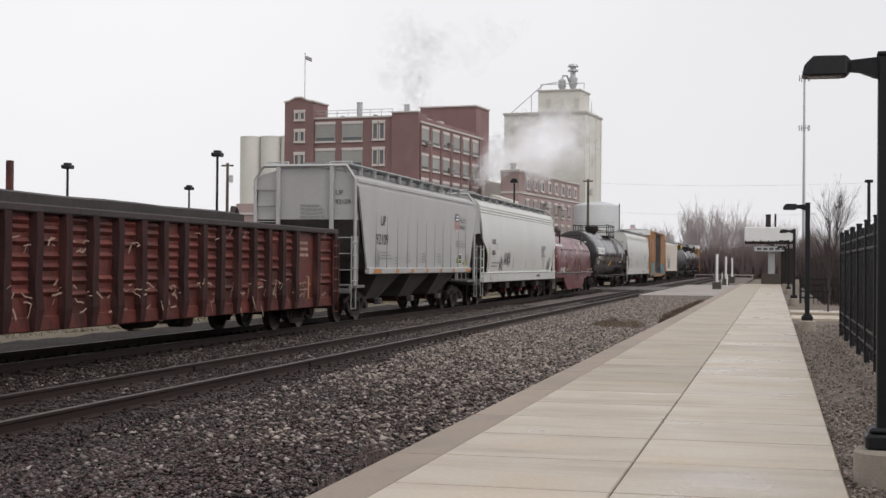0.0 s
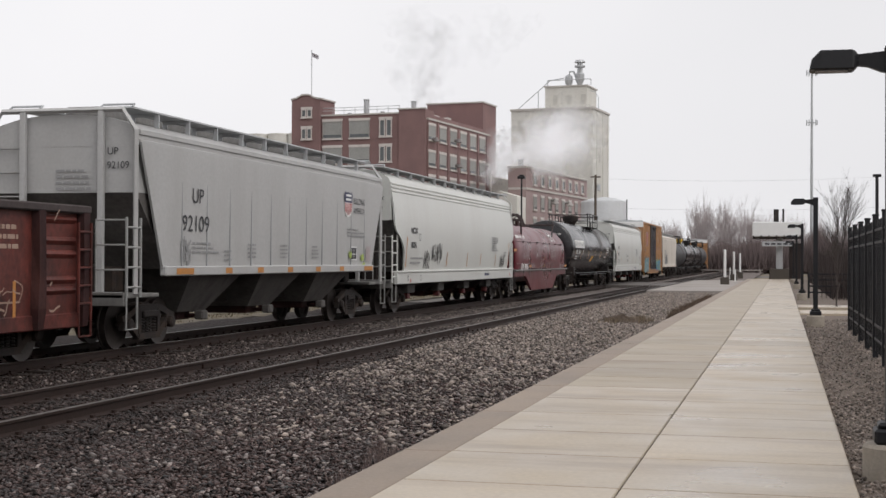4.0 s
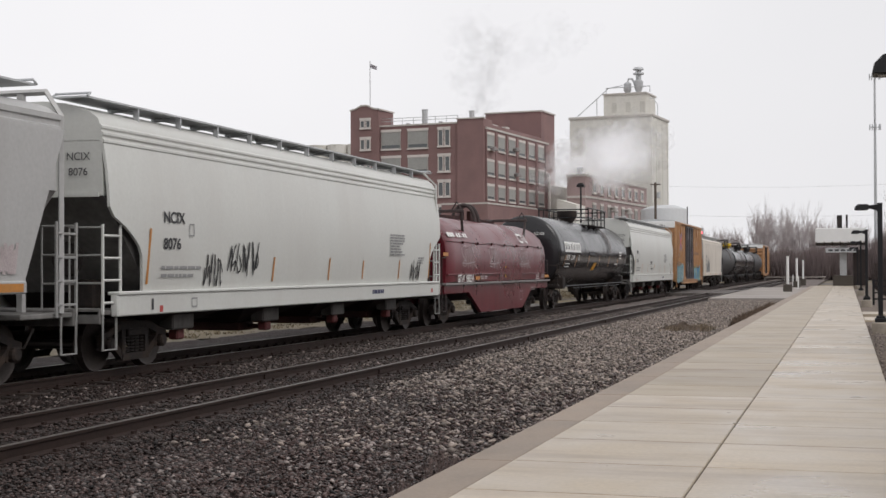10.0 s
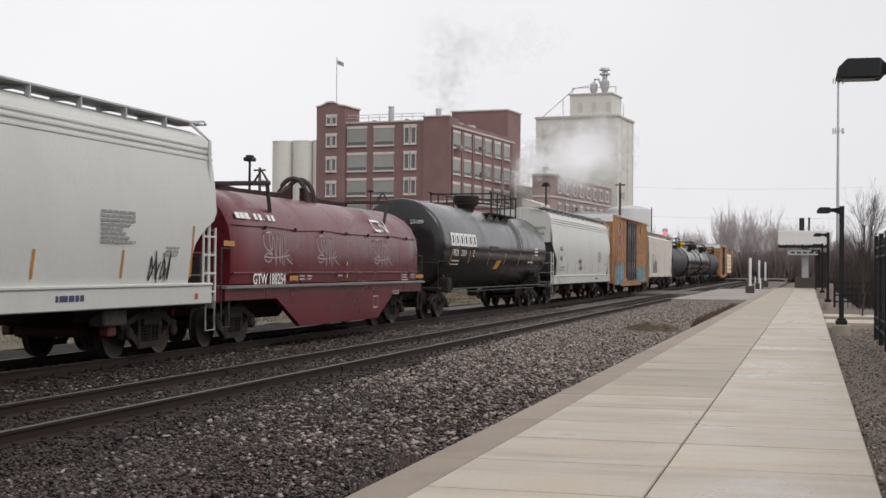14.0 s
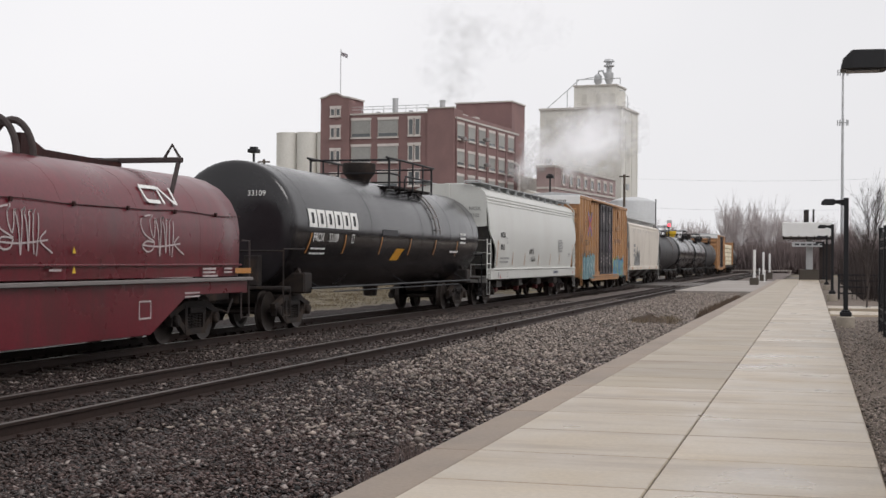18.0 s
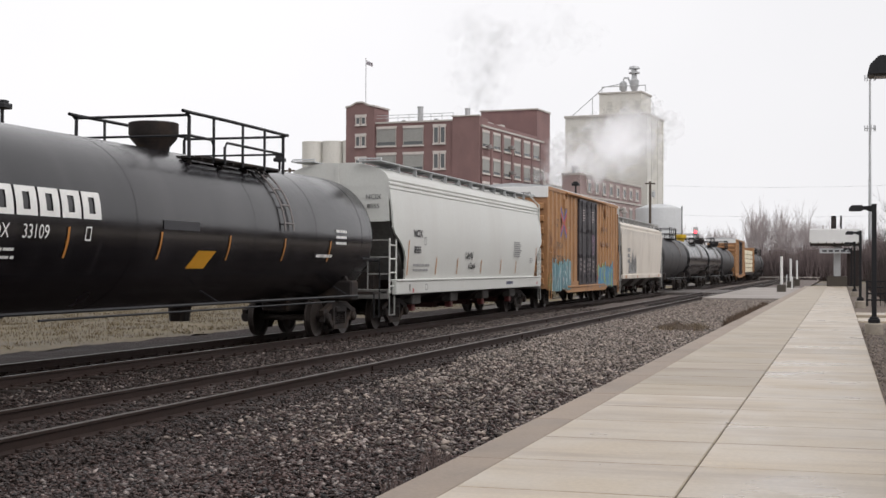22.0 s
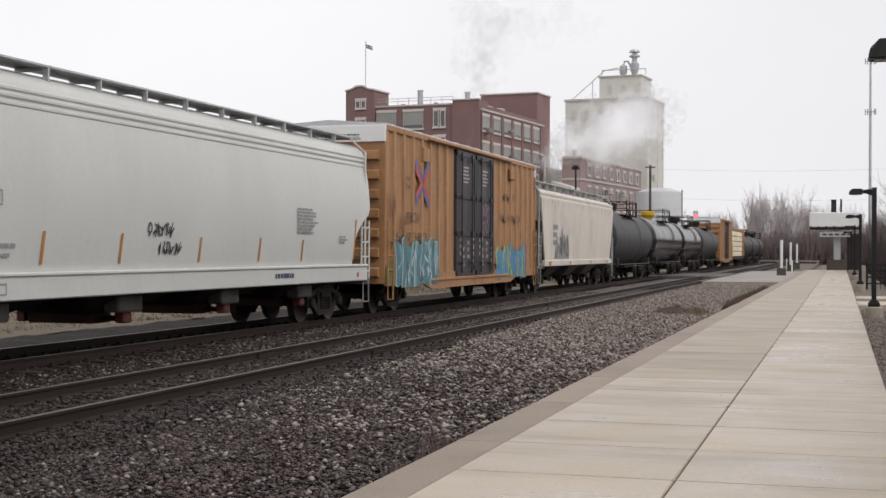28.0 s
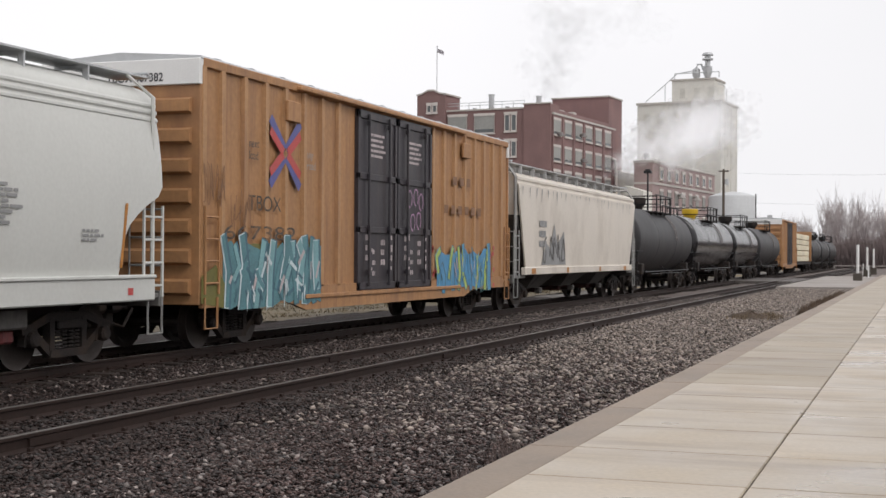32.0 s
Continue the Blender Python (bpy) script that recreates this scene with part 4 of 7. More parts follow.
    strips = ((-8.12, 0.95), (-5.4 if not tall else -2.83, 0.5), (-3.1 if not tall else 0.34, 0.5), (-0.2 if not tall else 2.62, 0.46), (2.5 if not tall else 5.43, 0.48), (4.8, 0.45), (8.14, 0.98))
    for q, hgt in strips:
        if tall and q == 4.8:
            continue
        one_part("reflector_strip", lambda bm: decal(bm, [rect(q, q + 0.075, 1.47, 1.47 + hgt)], lambda u, v: flat(u + (v - 1.4) * 0.08, v)), M["amber"], car, "amber reflector strip")
    if tall:
        for u, v, w, h, n, ln in ((-5.95, 1.43, 0.75, 0.55, 5, 0.036), (-5.0, 1.62, 1.5, 0.6, 7, 0.042), (6.5, 1.42, 0.85, 0.5, 4, 0.04)):
            one_part("graffiti", lambda bm: decal(bm, scribble(rng, u, v, w, h, n, ln), flat), M["spray"], car, "black spray-painted graffiti")
    else:
        for u, v, w, h in ((-2.15, 1.93, 0.95, 0.24), (-1.85, 1.62, 0.95, 0.22)):
            one_part("graffiti", lambda bm: decal(bm, scribble(rng, u, v, w, h, 6, 0.03), flat), M["spray"], car, "thin black scrawled graffiti")
    return car


def slab_hopper(label, s0, s1, paint, marked):
    """An angular three-bay hopper with flat sides and sloping ends."""
    half = (s1 - s0) / 2
    if marked:
        low, sill, sh, ends = 1.52, (1.37, 1.56), 6.75, [(1.5, half - 1.52), (3.8, half - 0.52), (4.0, half - 0.5)]
    else:
        low, sill, sh, ends = 1.28, (1.08, 1.32), 8.2, [(1.28, half - 1.3), (3.8, half - 0.34), (4.0, half - 0.3)]
    car, L, rng, on = covered_hopper(label, s0, s1, paint, False, 31 if marked else 47, 3, low, sill, sh, ends)
    flat = on(0, 0)
    n = 11
    bm = bmesh.new()
    box(bm, -0.02, 0.004, -0.014, 0.014, 0.0, 3.78 - low)
    seam = mesh_of("side_seam", bm, M["up_seam"])
    for k in range(n if marked else 0):
        put("side_seam", seam, car, (1.575, -half + 2.3 + (L - 4.6) * k / (n - 1), low))
    spots = ((-6.3, 0.8), (-3.9, 0.35), (-2.1, 0.35), (-0.2, 0.35), (1.8, 0.35), (3.7, 0.35), (5.85, 0.8)) if marked else ((-7.5, 0.5), (-3, 0.3), (2, 0.3), (6.5, 0.5))
    for q, w in spots:
        one_part("reflector_strip", lambda bm: decal(bm, [rect(q, q + w, sill[0] + 0.03, sill[1] - 0.04)], lambda u, v: (1.617, u, v)), M["amber"], car, "amber reflector strip")
    if not marked:
        one_part("graffiti", lambda bm: decal(bm, [[(-6.2, 1.38), (-5.6, 2.1), (-5.1, 1.9), (-4.6, 2.75), (-4.2, 2.05), (-3.8, 2.25), (-3.3, 2.5), (-3.0, 1.38)]], flat), M["grey_small"], car, "dark grey spray-painted graffiti")
        one_part("graffiti", lambda bm: decal(bm, scribble(rng, -5.9, 1.45, 2.7, 0.9, 5, 0.07), lambda u, v: (flat(u, v)[0] + 0.004, u, v)), M["grey_dark"], car)
        for m in range(26):            # short dark runs from the eave
            u, h = -half + 0.9 + (L - 1.8) * m / 25 + rng.uniform(-0.2, 0.2), rng.uniform(0.08, 0.5)
            one_part("grime_run", lambda bm: decal(bm, [[(u, 3.80), (u + 0.02, 3.80 - h), (u + rng.uniform(0.04, 0.12), 3.80)]], flat), M["grey_small"], car)
        one_part("number_bars", lambda bm: decal(bm, bars(3, 0.9, 0.2, 0.12, rng, -6.5, 2.6, None, 1), flat), M["grey_small"], car)
        return car
    c0 = -0.12
    letters("UP", 0.42, on(-5.55, 2.82), M["lettering"], car, wide=1.1)
    letters("92109", 0.46, on(-6.0, 2.25), M["lettering"], car, wide=1.15)
    letters("92109", 0.19, lambda u, v: (0.89 + u, -half + 0.517, 3.36 + v), M["lettering"], car, wide=0.95)
    letters("UP", 0.19, lambda u, v: (0.89 + u, -half + 0.517, 3.62 + v), M["lettering"], car)
    letters("BUILDING", 0.24, on(4.90, 3.22), M["lettering"], car, wide=0.98)
    letters("AMERICA", 0.24, on(4.93, 2.96), M["lettering"], car, wide=0.98)
    # the shield: a plain badge of navy above red and white stripes
    c, a, m, b = 4.46, 3.54, 3.24, 2.84
    one_part("badge_top", lambda bm: decal(bm, [[(c - 0.32, m), (c + 0.32, m), (c + 0.36, 3.42), (c + 0.28, a), (c + 0.15, a - 0.05), (c, a), (c - 0.15, a - 0.05), (c - 0.28, a), (c - 0.36, 3.42)]], flat), M["navy"], car)
    one_part("badge_field", lambda bm: decal(bm, [[(c - 0.32, m), (c - 0.32, 3.05), (c - 0.2, 2.90), (c, b), (c + 0.2, 2.90), (c + 0.32, 3.05), (c + 0.32, m)]], flat), M["white"], car)
    for k in range(6):
        u = c - 0.28 + k * 0.104
        lo = 2.87 + abs(u + 0.02 - c) * 0.5
        one_part("badge_stripe", lambda bm: decal(bm, [rect(u, u + 0.05, lo, m - 0.01)], lambda p, q: (flat(p, q)[0] + 0.006, p, q)), M["red"], car)
    for v in (3.40, 3.29):
        one_part("badge_bar", lambda bm: decal(bm, [rect(c - 0.24, c + 0.24, v, v + 0.06)], lambda p, q: (flat(p, q)[0] + 0.006, p, q)), M["white"], car)
    for rows, w, u0, v0, br in ((3, 1.3, -5.5, 2.0, 2), (3, 1.6, 4.4, 2.5, 3), (4, 0.5, -2.6, 2.0, 2), (4, 0.5, -0.6, 2.0, 2), (4, 0.5, 1.6, 2.0, 2), (3, 0.4, -3.9, 1.85, 1)):
        one_part("small_lettering", lambda bm: decal(bm, bars(rows, w, 0.04, 0.05, rng, u0, v0, None, br), flat), M["grey_small"], car)
    one_part("small_lettering", lambda bm: decal(bm, bars(4, 0.9, 0.05, 0.06, rng, -0.2, 3.3, None, 2), lambda u, v: (u * 0.8, -half + 0.517, v)), M["grey_small"], car)
    one_part("graffiti", lambda bm: decal(bm, scribble(rng, -6.0, 1.62, 0.4, 0.5, 4, 0.05), flat), M["grey_small"], car)
    one_part("data_plate", lambda bm: decal(bm, [rect(4.75, 5.25, 1.70, 2.04)], flat), M["lettering"], car)
    one_part("data_plate_frame", lambda bm: decal(bm, stroke([(4.75, 1.7), (4.75, 2.04), (5.25, 2.04), (5.25, 1.7), (4.75, 1.7)], 0.03) + stroke([(5.02, 1.74), (5.02, 2.0)], 0.02) + stroke([(4.8, 1.85), (5.2, 1.85)], 0.02), lambda u, v: (flat(u, v)[0] + 0.006, u, v)), M["lettering_w"], car)
    for u, v in ((4.55, 1.75), (5.65, 1.68), (5.8, 1.45)):
        one_part("paint_mark", lambda bm: decal(bm, scribble(rng, u, v, 0.22, 0.16, 4, 0.05), lambda p, q: (flat(p, q)[0] + 0.012, p, q)), M["lime"], car, "lime green paint mark")
    one_part("paint_mark", lambda bm: decal(bm, scribble(rng, 6.15, 1.68, 0.4, 0.4, 6, 0.07), lambda p, q: (flat(p, q)[0] + 0.004, p, q)), M["spray_w"], car)
    return car


# -- open gondola --
def gondola(label, s0, s1):
    L = s1 - s0
    car = freight_car("gondola", label, s0, s1, L - 3.6, "gondola car")
    posts = [-L / 2 + 0.2] + [0.26 + 0.93 * q for q in range(-9, 8)] + [8.38, L / 2 - 0.2]
    for k in (-1, 1):
        bm = bmesh.new()
        a, b = sorted((k * 1.42, k * 1.48))
        box(bm, a, b, -L / 2 + 0.1, L / 2 - 0.1, 0.56, 2.5)
        part("side_wall", bm, M["gond"], car)
        rl = random.Random(50 + k)
        for p, q in zip(posts, posts[1:]):
            # pressed louvres in each panel but the plain one near the end
            if abs(p - 6.77) < 0.1:
                continue
            for z in (1.10, 1.33, 1.53, 1.73, 1.94, 2.14, 2.31):
                if rl.random() < 0.08:
                    continue
                y0, y1 = p + 0.22 + rl.uniform(-0.02, 0.03), q - 0.2 + rl.uniform(-0.03, 0.02)
                dz = rl.uniform(-0.03, 0.03)
                one_part("louvre", lambda bm: prism(bm, [(k * 1.475, z + dz - 0.02), (k * 1.500, z + dz + 0.0), (k * 1.535, z + dz + 0.05), (k * 1.505, z + dz + 0.10), (k * 1.475, z + dz + 0.12)], "y", y0, y1), M["gond"], car)
        for y in posts:
            w = 0.145
            bm = bmesh.new()
            lean = rl.uniform(-0.03, 0.03)
            loft(bm, [[(k * 1.46, y - w * f, z), (k * 1.46, y + w * f, z), (k * d, y + w * f * 0.72 + s, z), (k * d, y - w * f * 0.72 + s, z)] for z, f, d, s in ((0.57, 0.8, 1.57, 0), (0.9, 1.15, 1.61, lean), (1.35, 1.0, 1.60, -lean), (2.0, 0.95, 1.61, lean * 0.5), (2.48, 1.0, 1.60, 0))])
            part("side_post", bm, M["gond_post"], car)
        bm = bmesh.new()
        bbox(bm, *sorted((k * 1.40, k * 1.61)), -L / 2 + 0.05, L / 2 - 0.05, 2.45, 2.59, 0.025)
        part("top_rail", bm, M["gond_in"], car)
        bm = bmesh.new()
        bbox(bm, *sorted((k * 1.44, k * 1.50)), -L / 2 + 0.05, L / 2 - 0.05, 0.55, 0.80, 0.02)
        part("side_sill", bm, M["gond"], car)
    for t in (-1, 1):
        bm = bmesh.new()
        bbox(bm, -1.5, 1.5, *sorted((t * (L / 2 - 0.05), t * (L / 2 - 0.2))), 0.75, 2.53, 0.02)
        for z in (1.1, 1.5, 1.9, 2.3):
            box(bm, -1.45, 1.45, *sorted((t * (L / 2 + 0.03), t * (L / 2 - 0.06))), z, z + 0.14)
        part("end_wall", bm, M["gond"], car)
        for x in (-1.62, 1.62):
            one_part("ladder", lambda bm: ladder(bm, x, t * (L / 2 - 0.1), t * (L / 2 - 0.52), 0.8, 2.3, 5), M["gond"], car)
            one_part("stirrup_step", lambda bm: stirrup(bm, x, t * (L / 2 - 0.1), t * (L / 2 - 0.5), 0.4, 0.8), M["gond"], car)
    bm = bmesh.new()
    bbox(bm, -1.42, 1.42, -L / 2 + 0.15, L / 2 - 0.15, 1.0, 1.1, 0.02)
    part("floor", bm, M["gond_in"], car)
    bm = bmesh.new()
    bbox(bm, -0.3, 0.3, -L / 2 + 0.2, L / 2 - 0.2, 0.6, 1.0, 0.02)
    lathe(bm, [(0.05, -0.5), (0.25, -0.45), (0.25, 0.45), (0.05, 0.5)], (0.9, -0.4, 0.62), 14, "y")
    part("underframe", bm, M["steel"], car)
    rng = random.Random(9)
    on = lambda u, v: (1.612, u, v)
    # bared metal where the side has been scraped: short wandering lines, most of them along two belts
    for p, q in zip(posts, posts[1:]):
        for z, n in ((1.16, 5), (1.95 if p < -2 else 2.25, 5 if p < -2 else 1), (0.85, 3)):
            for _ in range(n):
                if rng.random() < 0.25:
                    continue
                u, v = p + rng.uniform(-0.05, 0.75), z + rng.uniform(-0.13, 0.13)
                steep = rng.choice((0.05, 0.1, 0.5, -0.3)) if z > 0.9 else rng.choice((0.9, -0.8, 0.2))
                pts = flow([(u + 0.10 * m * (0.5 if abs(steep) > 0.4 else 1), v + 0.10 * m * steep + rng.uniform(-0.03, 0.03)) for m in range(rng.choice((2, 3, 4)))], 3)
                xx = 1.616 if rng.random() < 0.35 else 1.54
                one_part("scrape", lambda bm: decal(bm, stroke(pts, rng.uniform(0.014, 0.04)), lambda a, b: (xx, a, b)), M["spray_tan"], car, "scraped line of bared metal")
    one_part("scrape", lambda bm: decal(bm, stroke([(7.04, 1.02), (7.9, 1.02)], 0.03) + stroke([(7.06, 1.02), (7.06, 1.38)], 0.02) + stroke(flow([(7.9, 1.04), (7.98, 1.25), (7.75, 1.36)]), 0.02), lambda u, v: (1.484, u, v)), M["spray_tan"], car)
    one_part("number_bars", lambda bm: decal(bm, bars(3, 0.75, 0.07, 0.08, rng, 7.1, 2.15, None, 2), lambda u, v: (1.484, u, v)), M["spray_tan"], car)
    # a long dark covered bundle standing above the rim, with a bent bracket at its end
    load = one_part("covered_load", lambda bm: [loft(bm, [[(-1.2, y, 1.12), (-0.15, y, 1.12), (-0.15, y, 2.90 + d), (-0.35, y, 2.95 + d), (-1.0, y, 2.95 + d), (-1.2, y, 2.90 + d)] for y, d in [(-L / 2 + 0.5 + (L / 2 + 7.1) * m / 12, 0.012 * math.sin(m * 1.9)) for m in range(13)]])], M["scrap"], car, "long dark grey covered load")
    one_part("bent_bracket", lambda bm: tube(bm, [(-0.5, 7.5, 2.65), (-0.5, 7.72, 3.08), (-0.5, 7.86, 3.06), (-0.5, 8.25, 2.58)], 0.075, 6), M["gond_in"], car)
    one_part("stake", lambda bm: bbox(bm, -1.46, -1.34, -1.36, -1.24, 2.3, 3.62, 0.015), M["gond"], car, "rusty red upright stake")
    # brake gear hung beneath the floor
    one_part("brake_valve", lambda bm: [bbox(bm, 0.75, 1.15, 1.15, 1.65, 0.34, 0.62, 0.05), bbox(bm, 0.8, 1.1, 0.85, 1.15, 0.42, 0.56, 0.04)], M["steel"], car)
    one_part("air_pipe", lambda bm: tube(bm, flow([(1.0, 0.1, 0.6), (1.0, 0.15, 0.5), (1.0, 0.5, 0.46), (1.0, 0.9, 0.48)], 4), 0.025, 6), M["steel"], car)
    bm = bmesh.new()
    decal(bm, [rect(L / 2 - 0.12, L / 2 - 0.06, 0.8, 1.5), rect(L / 2 - 2.5, L / 2 - 2.42, 0.8, 1.35)], on)
    part("reflector_strip", bm, M["amber"], car)
    return car


# -- coil car --
def coil_car(label, s0, s1):
    L = s1 - s0
    car = freight_car("coil_car", label, s0, s1, L - 3.4, "coil car")
    for k in (-1, 1):
        bm = bmesh.new()
        a, b = sorted((k * 1.40, k * 1.52))
        prism(bm, [(-L / 2 + 0.2, 0.98), (-L / 2 + 0.2, 1.24), (L / 2 - 0.2, 1.24), (L / 2 - 0.2, 0.98), (L / 2 - 3.0, 0.98), (L / 2 - 4.5, 0.30), (-L / 2 + 4.5, 0.30), (-L / 2 + 3.0, 0.98)], "x", a, b)
        part("fishbelly_sill", bm, M["maroon"], car)
        bm = bmesh.new()
        bbox(bm, *sorted((k * 1.3, k * 1.62)), -L / 2 + 0.1, L / 2 - 0.1, 1.22, 1.29, 0.01)
        part("walkway", bm, M["walk_steel"], car, "dull grey steel walkway")
    bm = bmesh.new()
    bbox(bm, -0.4, 0.4, -L / 2 + 0.15, L / 2 - 0.15, 0.65, 1.2, 0.03)
    part("centre_sill", bm, M["maroon"], car)
    # one long hood with an arched top
    hood = []
    arch = [(1.50, 1.32), (1.52, 1.7), (1.52, 2.25), (1.47, 2.55), (1.32, 2.85), (1.08, 3.1), (0.75, 3.28), (0.38, 3.38), (0, 3.41)]
    full = arch + [(-x, z) for x, z in arch[-2::-1]]
    lh = L / 2 - 0.55
    bm = bmesh.new()
    steps = [-lh, -lh + 0.08] + [-lh + 0.08 + (2 * lh - 0.16) * j / 16 for j in range(1, 16)] + [lh - 0.08, lh]
    loft(bm, [[(x * (0.97 if j in (0, len(steps) - 1) else 1), y, z - (0.04 if j in (0, len(steps) - 1) else 0)) for x, z in full] for j, y in enumerate(steps)])
    part("hood", bm, M["maroon"], car, smooth=True)
    def skin(z):
        for (xa, za), (xb, zb) in zip(arch, arch[1:]):
            if z <= zb:
                return xa + (xb - xa) * max(0.0, (z - za) / (zb - za))
        return 0.0
    for y in [-lh + 1.9 + (2 * lh - 3.8) * j / 4 for j in range(5)]:
        bm = bmesh.new()
        loft(bm, [[(x * 1.001, y + d, z + 0.002) for x, z in full] for d in (-0.03, 0.03)])
        part("hood_weld", bm, M["maroon"], car, smooth=True)
    for k in (-1, 1):
        one_part("hood_seam", lambda bm: tube(bm, flow([(k * (skin(2.52) + 0.02), -lh + 2 * lh * m / 14, 2.55 + 0.016 * math.sin(m * 1.3) - 0.02 * (m % 3 == 1)) for m in range(15)], 3), 0.009, 5), M["gond_post"], car)
        for m in range(1, 8):
            one_part("seam_hook", lambda bm: bbox(bm, *sorted((k * 1.48, k * 1.53)), -lh + 1.8 * m - 0.03, -lh + 1.8 * m + 0.03, 2.50, 2.58, 0.008), M["gond_post"], car)
        one_part("belt_rail", lambda bm: bbox(bm, *sorted((k * 1.50, k * 1.555)), -lh, lh, 1.53, 1.565, 0.008), M["maroon"], car)
    for t in (-1, 1):
        e = 0.6 + t * 0.42
        one_part("ridge_beam", lambda bm: prism(bm, [(t * 4.5, 3.36), (t * 4.5, 3.50), (e + t * 0.75, 3.55), (e + t * 0.12, 3.78), (e, 3.78), (e, 3.36)], "x", -0.07, 0.07), M["gond_post"], car)
    # lifting loop in the middle and brackets towards the ends
    for y in (0.35, 0.85):
        bm = bmesh.new()
        tube(bm, [(0.42 * math.cos(a), y, 3.34 + 0.64 * math.sin(a)) for a in [math.pi * j / 12 for j in range(13)]], 0.062, 8)
        part("lifting_loop", bm, M["gond_in"], car, smooth=True)
    for t in (-1, 1):
        y = t * 4.5
        bm = bmesh.new()
        bbox(bm, -1.35, 1.35, y - 0.06, y + 0.06, 3.50, 3.60, 0.015)
        for x in (-1.28, 1.28):
            tube(bm, [(x, y, 3.55), (x * 0.98, y - t * 0.25, 2.9)], 0.045, 6)
        tube(bm, [(1.32, y, 3.56), (1.14, y, 3.84), (0.96, y, 3.56)], 0.03, 6)
        tube(bm, [(0, y, 3.55), (0, y - t * 2.2, 3.43)], 0.045, 6)
        part("stacking_bracket", bm, M["gond_in"], car)
        for x in (-1.5, 1.5):
            one_part("grab_rail", lambda bm: tube(bm, [(x, t * (L / 2 - 0.05), 1.25), (x, t * (L / 2 - 0.05), 2.05), (x, t * (L / 2 - 0.45), 2.05)], 0.022, 5), M["gond_in"], car)
            one_part("stirrup_step", lambda bm: stirrup(bm, x, t * (L / 2 - 0.05), t * (L / 2 - 0.45), 0.45, 1.2), M["gond_in"], car)
        for x in (-0.9, 0.9):
            one_part("end_box", lambda bm: bbox(bm, x - 0.12, x + 0.12, *sorted((t * (L / 2 - 0.1), t * (L / 2 - 0.45))), 1.2, 1.9, 0.02), M["gond_in"], car)
        bm = bmesh.new()
        bbox(bm, -1.45, 1.45, *sorted((t * (L / 2 - 0.02), t * (L / 2 - 0.3))), 0.95, 1.25, 0.02)
        part("end_sill", bm, M["maroon"], car)
    on = lambda u, v: (1.535, u, v)
    rng = random.Random(12)
    arc = lambda u, v: (skin(v) + (0.008 if v < 2.4 else 0.055), u, v)
    letters("GTW 188254", 0.33, lambda u, v: (1.562, -L / 2 + 1.55 + u, 1.305 + v), M["lettering_w"], car, wide=1.0, bold=0.006)
    # the railway's initials as a plain white looping band
    mk = lambda pts: stroke([(2.92 + 1.2 * a, 2.70 + 0.27 * b) for a, b in pts], 0.065)
    one_part("railway_mark", lambda bm: decal(bm, mk([(0.40, 0.0), (0.04, 0.0), (0.0, 0.12), (0.0, 0.88), (0.04, 1.0), (0.56, 1.0)]), arc), M["lettering_w"], car)
    one_part("railway_mark", lambda bm: decal(bm, mk([(0.54, 0.0), (0.56, 1.0), (0.62, 0.95), (0.86, 0.05), (0.95, 0.0), (1.0, 1.0)]), lambda u, v: (arc(u, v)[0] + 0.004, u, v)), M["lettering_w"], car)
    for m, w in enumerate((0.24, 0.24, 0.24, 0.05, 0.17, 0.19, 0.05, 0.17, 0.18)):
        u = -6.55 + 0.25 * m
        one_part("address_bar", lambda bm: decal(bm, [rect(u, u + w * 0.9, 2.70, 2.83 if w > 0.1 else 2.74)], arc), M["lettering_w"], car)
    tag = ([(0.20, 0.98), (0.06, 0.92), (0.02, 0.72), (0.1, 0.52), (0.25, 0.4), (0.3, 0.34), (0.14, 0.36), (0.05, 0.24), (0.14, 0.12), (0.26, 0.16), (0.3, 0.32)],
           [(0.24, 1.0), (0.22, 0.7), (0.30, 0.45), (0.34, 0.9), (0.40, 0.5), (0.43, 0.02), (0.45, 0.5), (0.47, 0.95), (0.53, 0.6), (0.56, 0.1), (0.58, 0.8), (0.62, 0.9)],
           [(0.05, 0.27), (0.4, 0.24), (0.9, 0.32)], [(0.66, 0.92), (0.64, 0.5), (0.66, 0.04)], [(0.74, 0.85), (0.73, 0.4), (0.70, 0.0)], [(0.86, 0.5), (0.76, 0.3), (0.98, 0.06)])
    for c, w in ((-5.3, 1.75), (-1.95, 1.6), (2.5, 1.75)):
        one_part("graffiti", lambda bm: decal(bm, [q for line in tag for q in stroke(flow([(c + w * a, 1.70 + 0.76 * b) for a, b in line], 4), 0.03)], arc), M["spray_w"], car, "thin white looping spray-painted tag")
    low = lambda u, v: (1.562, u, v)
    for u, w, n in ((-3.15, 0.4, 2), (-2.65, 0.35, 2), (-0.5, 0.5, 1), (5.0, 0.75, 3), (6.0, 0.45, 2)):
        for r in range(n):
            one_part("small_lettering", lambda bm: decal(bm, [rect(u, u + w * rng.uniform(0.7, 1.0), 1.455 - 0.07 * r, 1.49 - 0.07 * r)], low), M["spray_w"], car)
    one_part("data_plate", lambda bm: decal(bm, stroke([(2.5, 0.6), (2.5, 0.9), (2.93, 0.9), (2.93, 0.6), (2.5, 0.6)], 0.03), lambda u, v: (1.53, u, v)), M["spray_w"], car)
    for v in (1.0, 0.93):
        one_part("small_lettering", lambda bm: decal(bm, [rect(4.3, 4.95, v, v + 0.03)], lambda u, w: (1.53, u, w)), M["spray_w"], car)
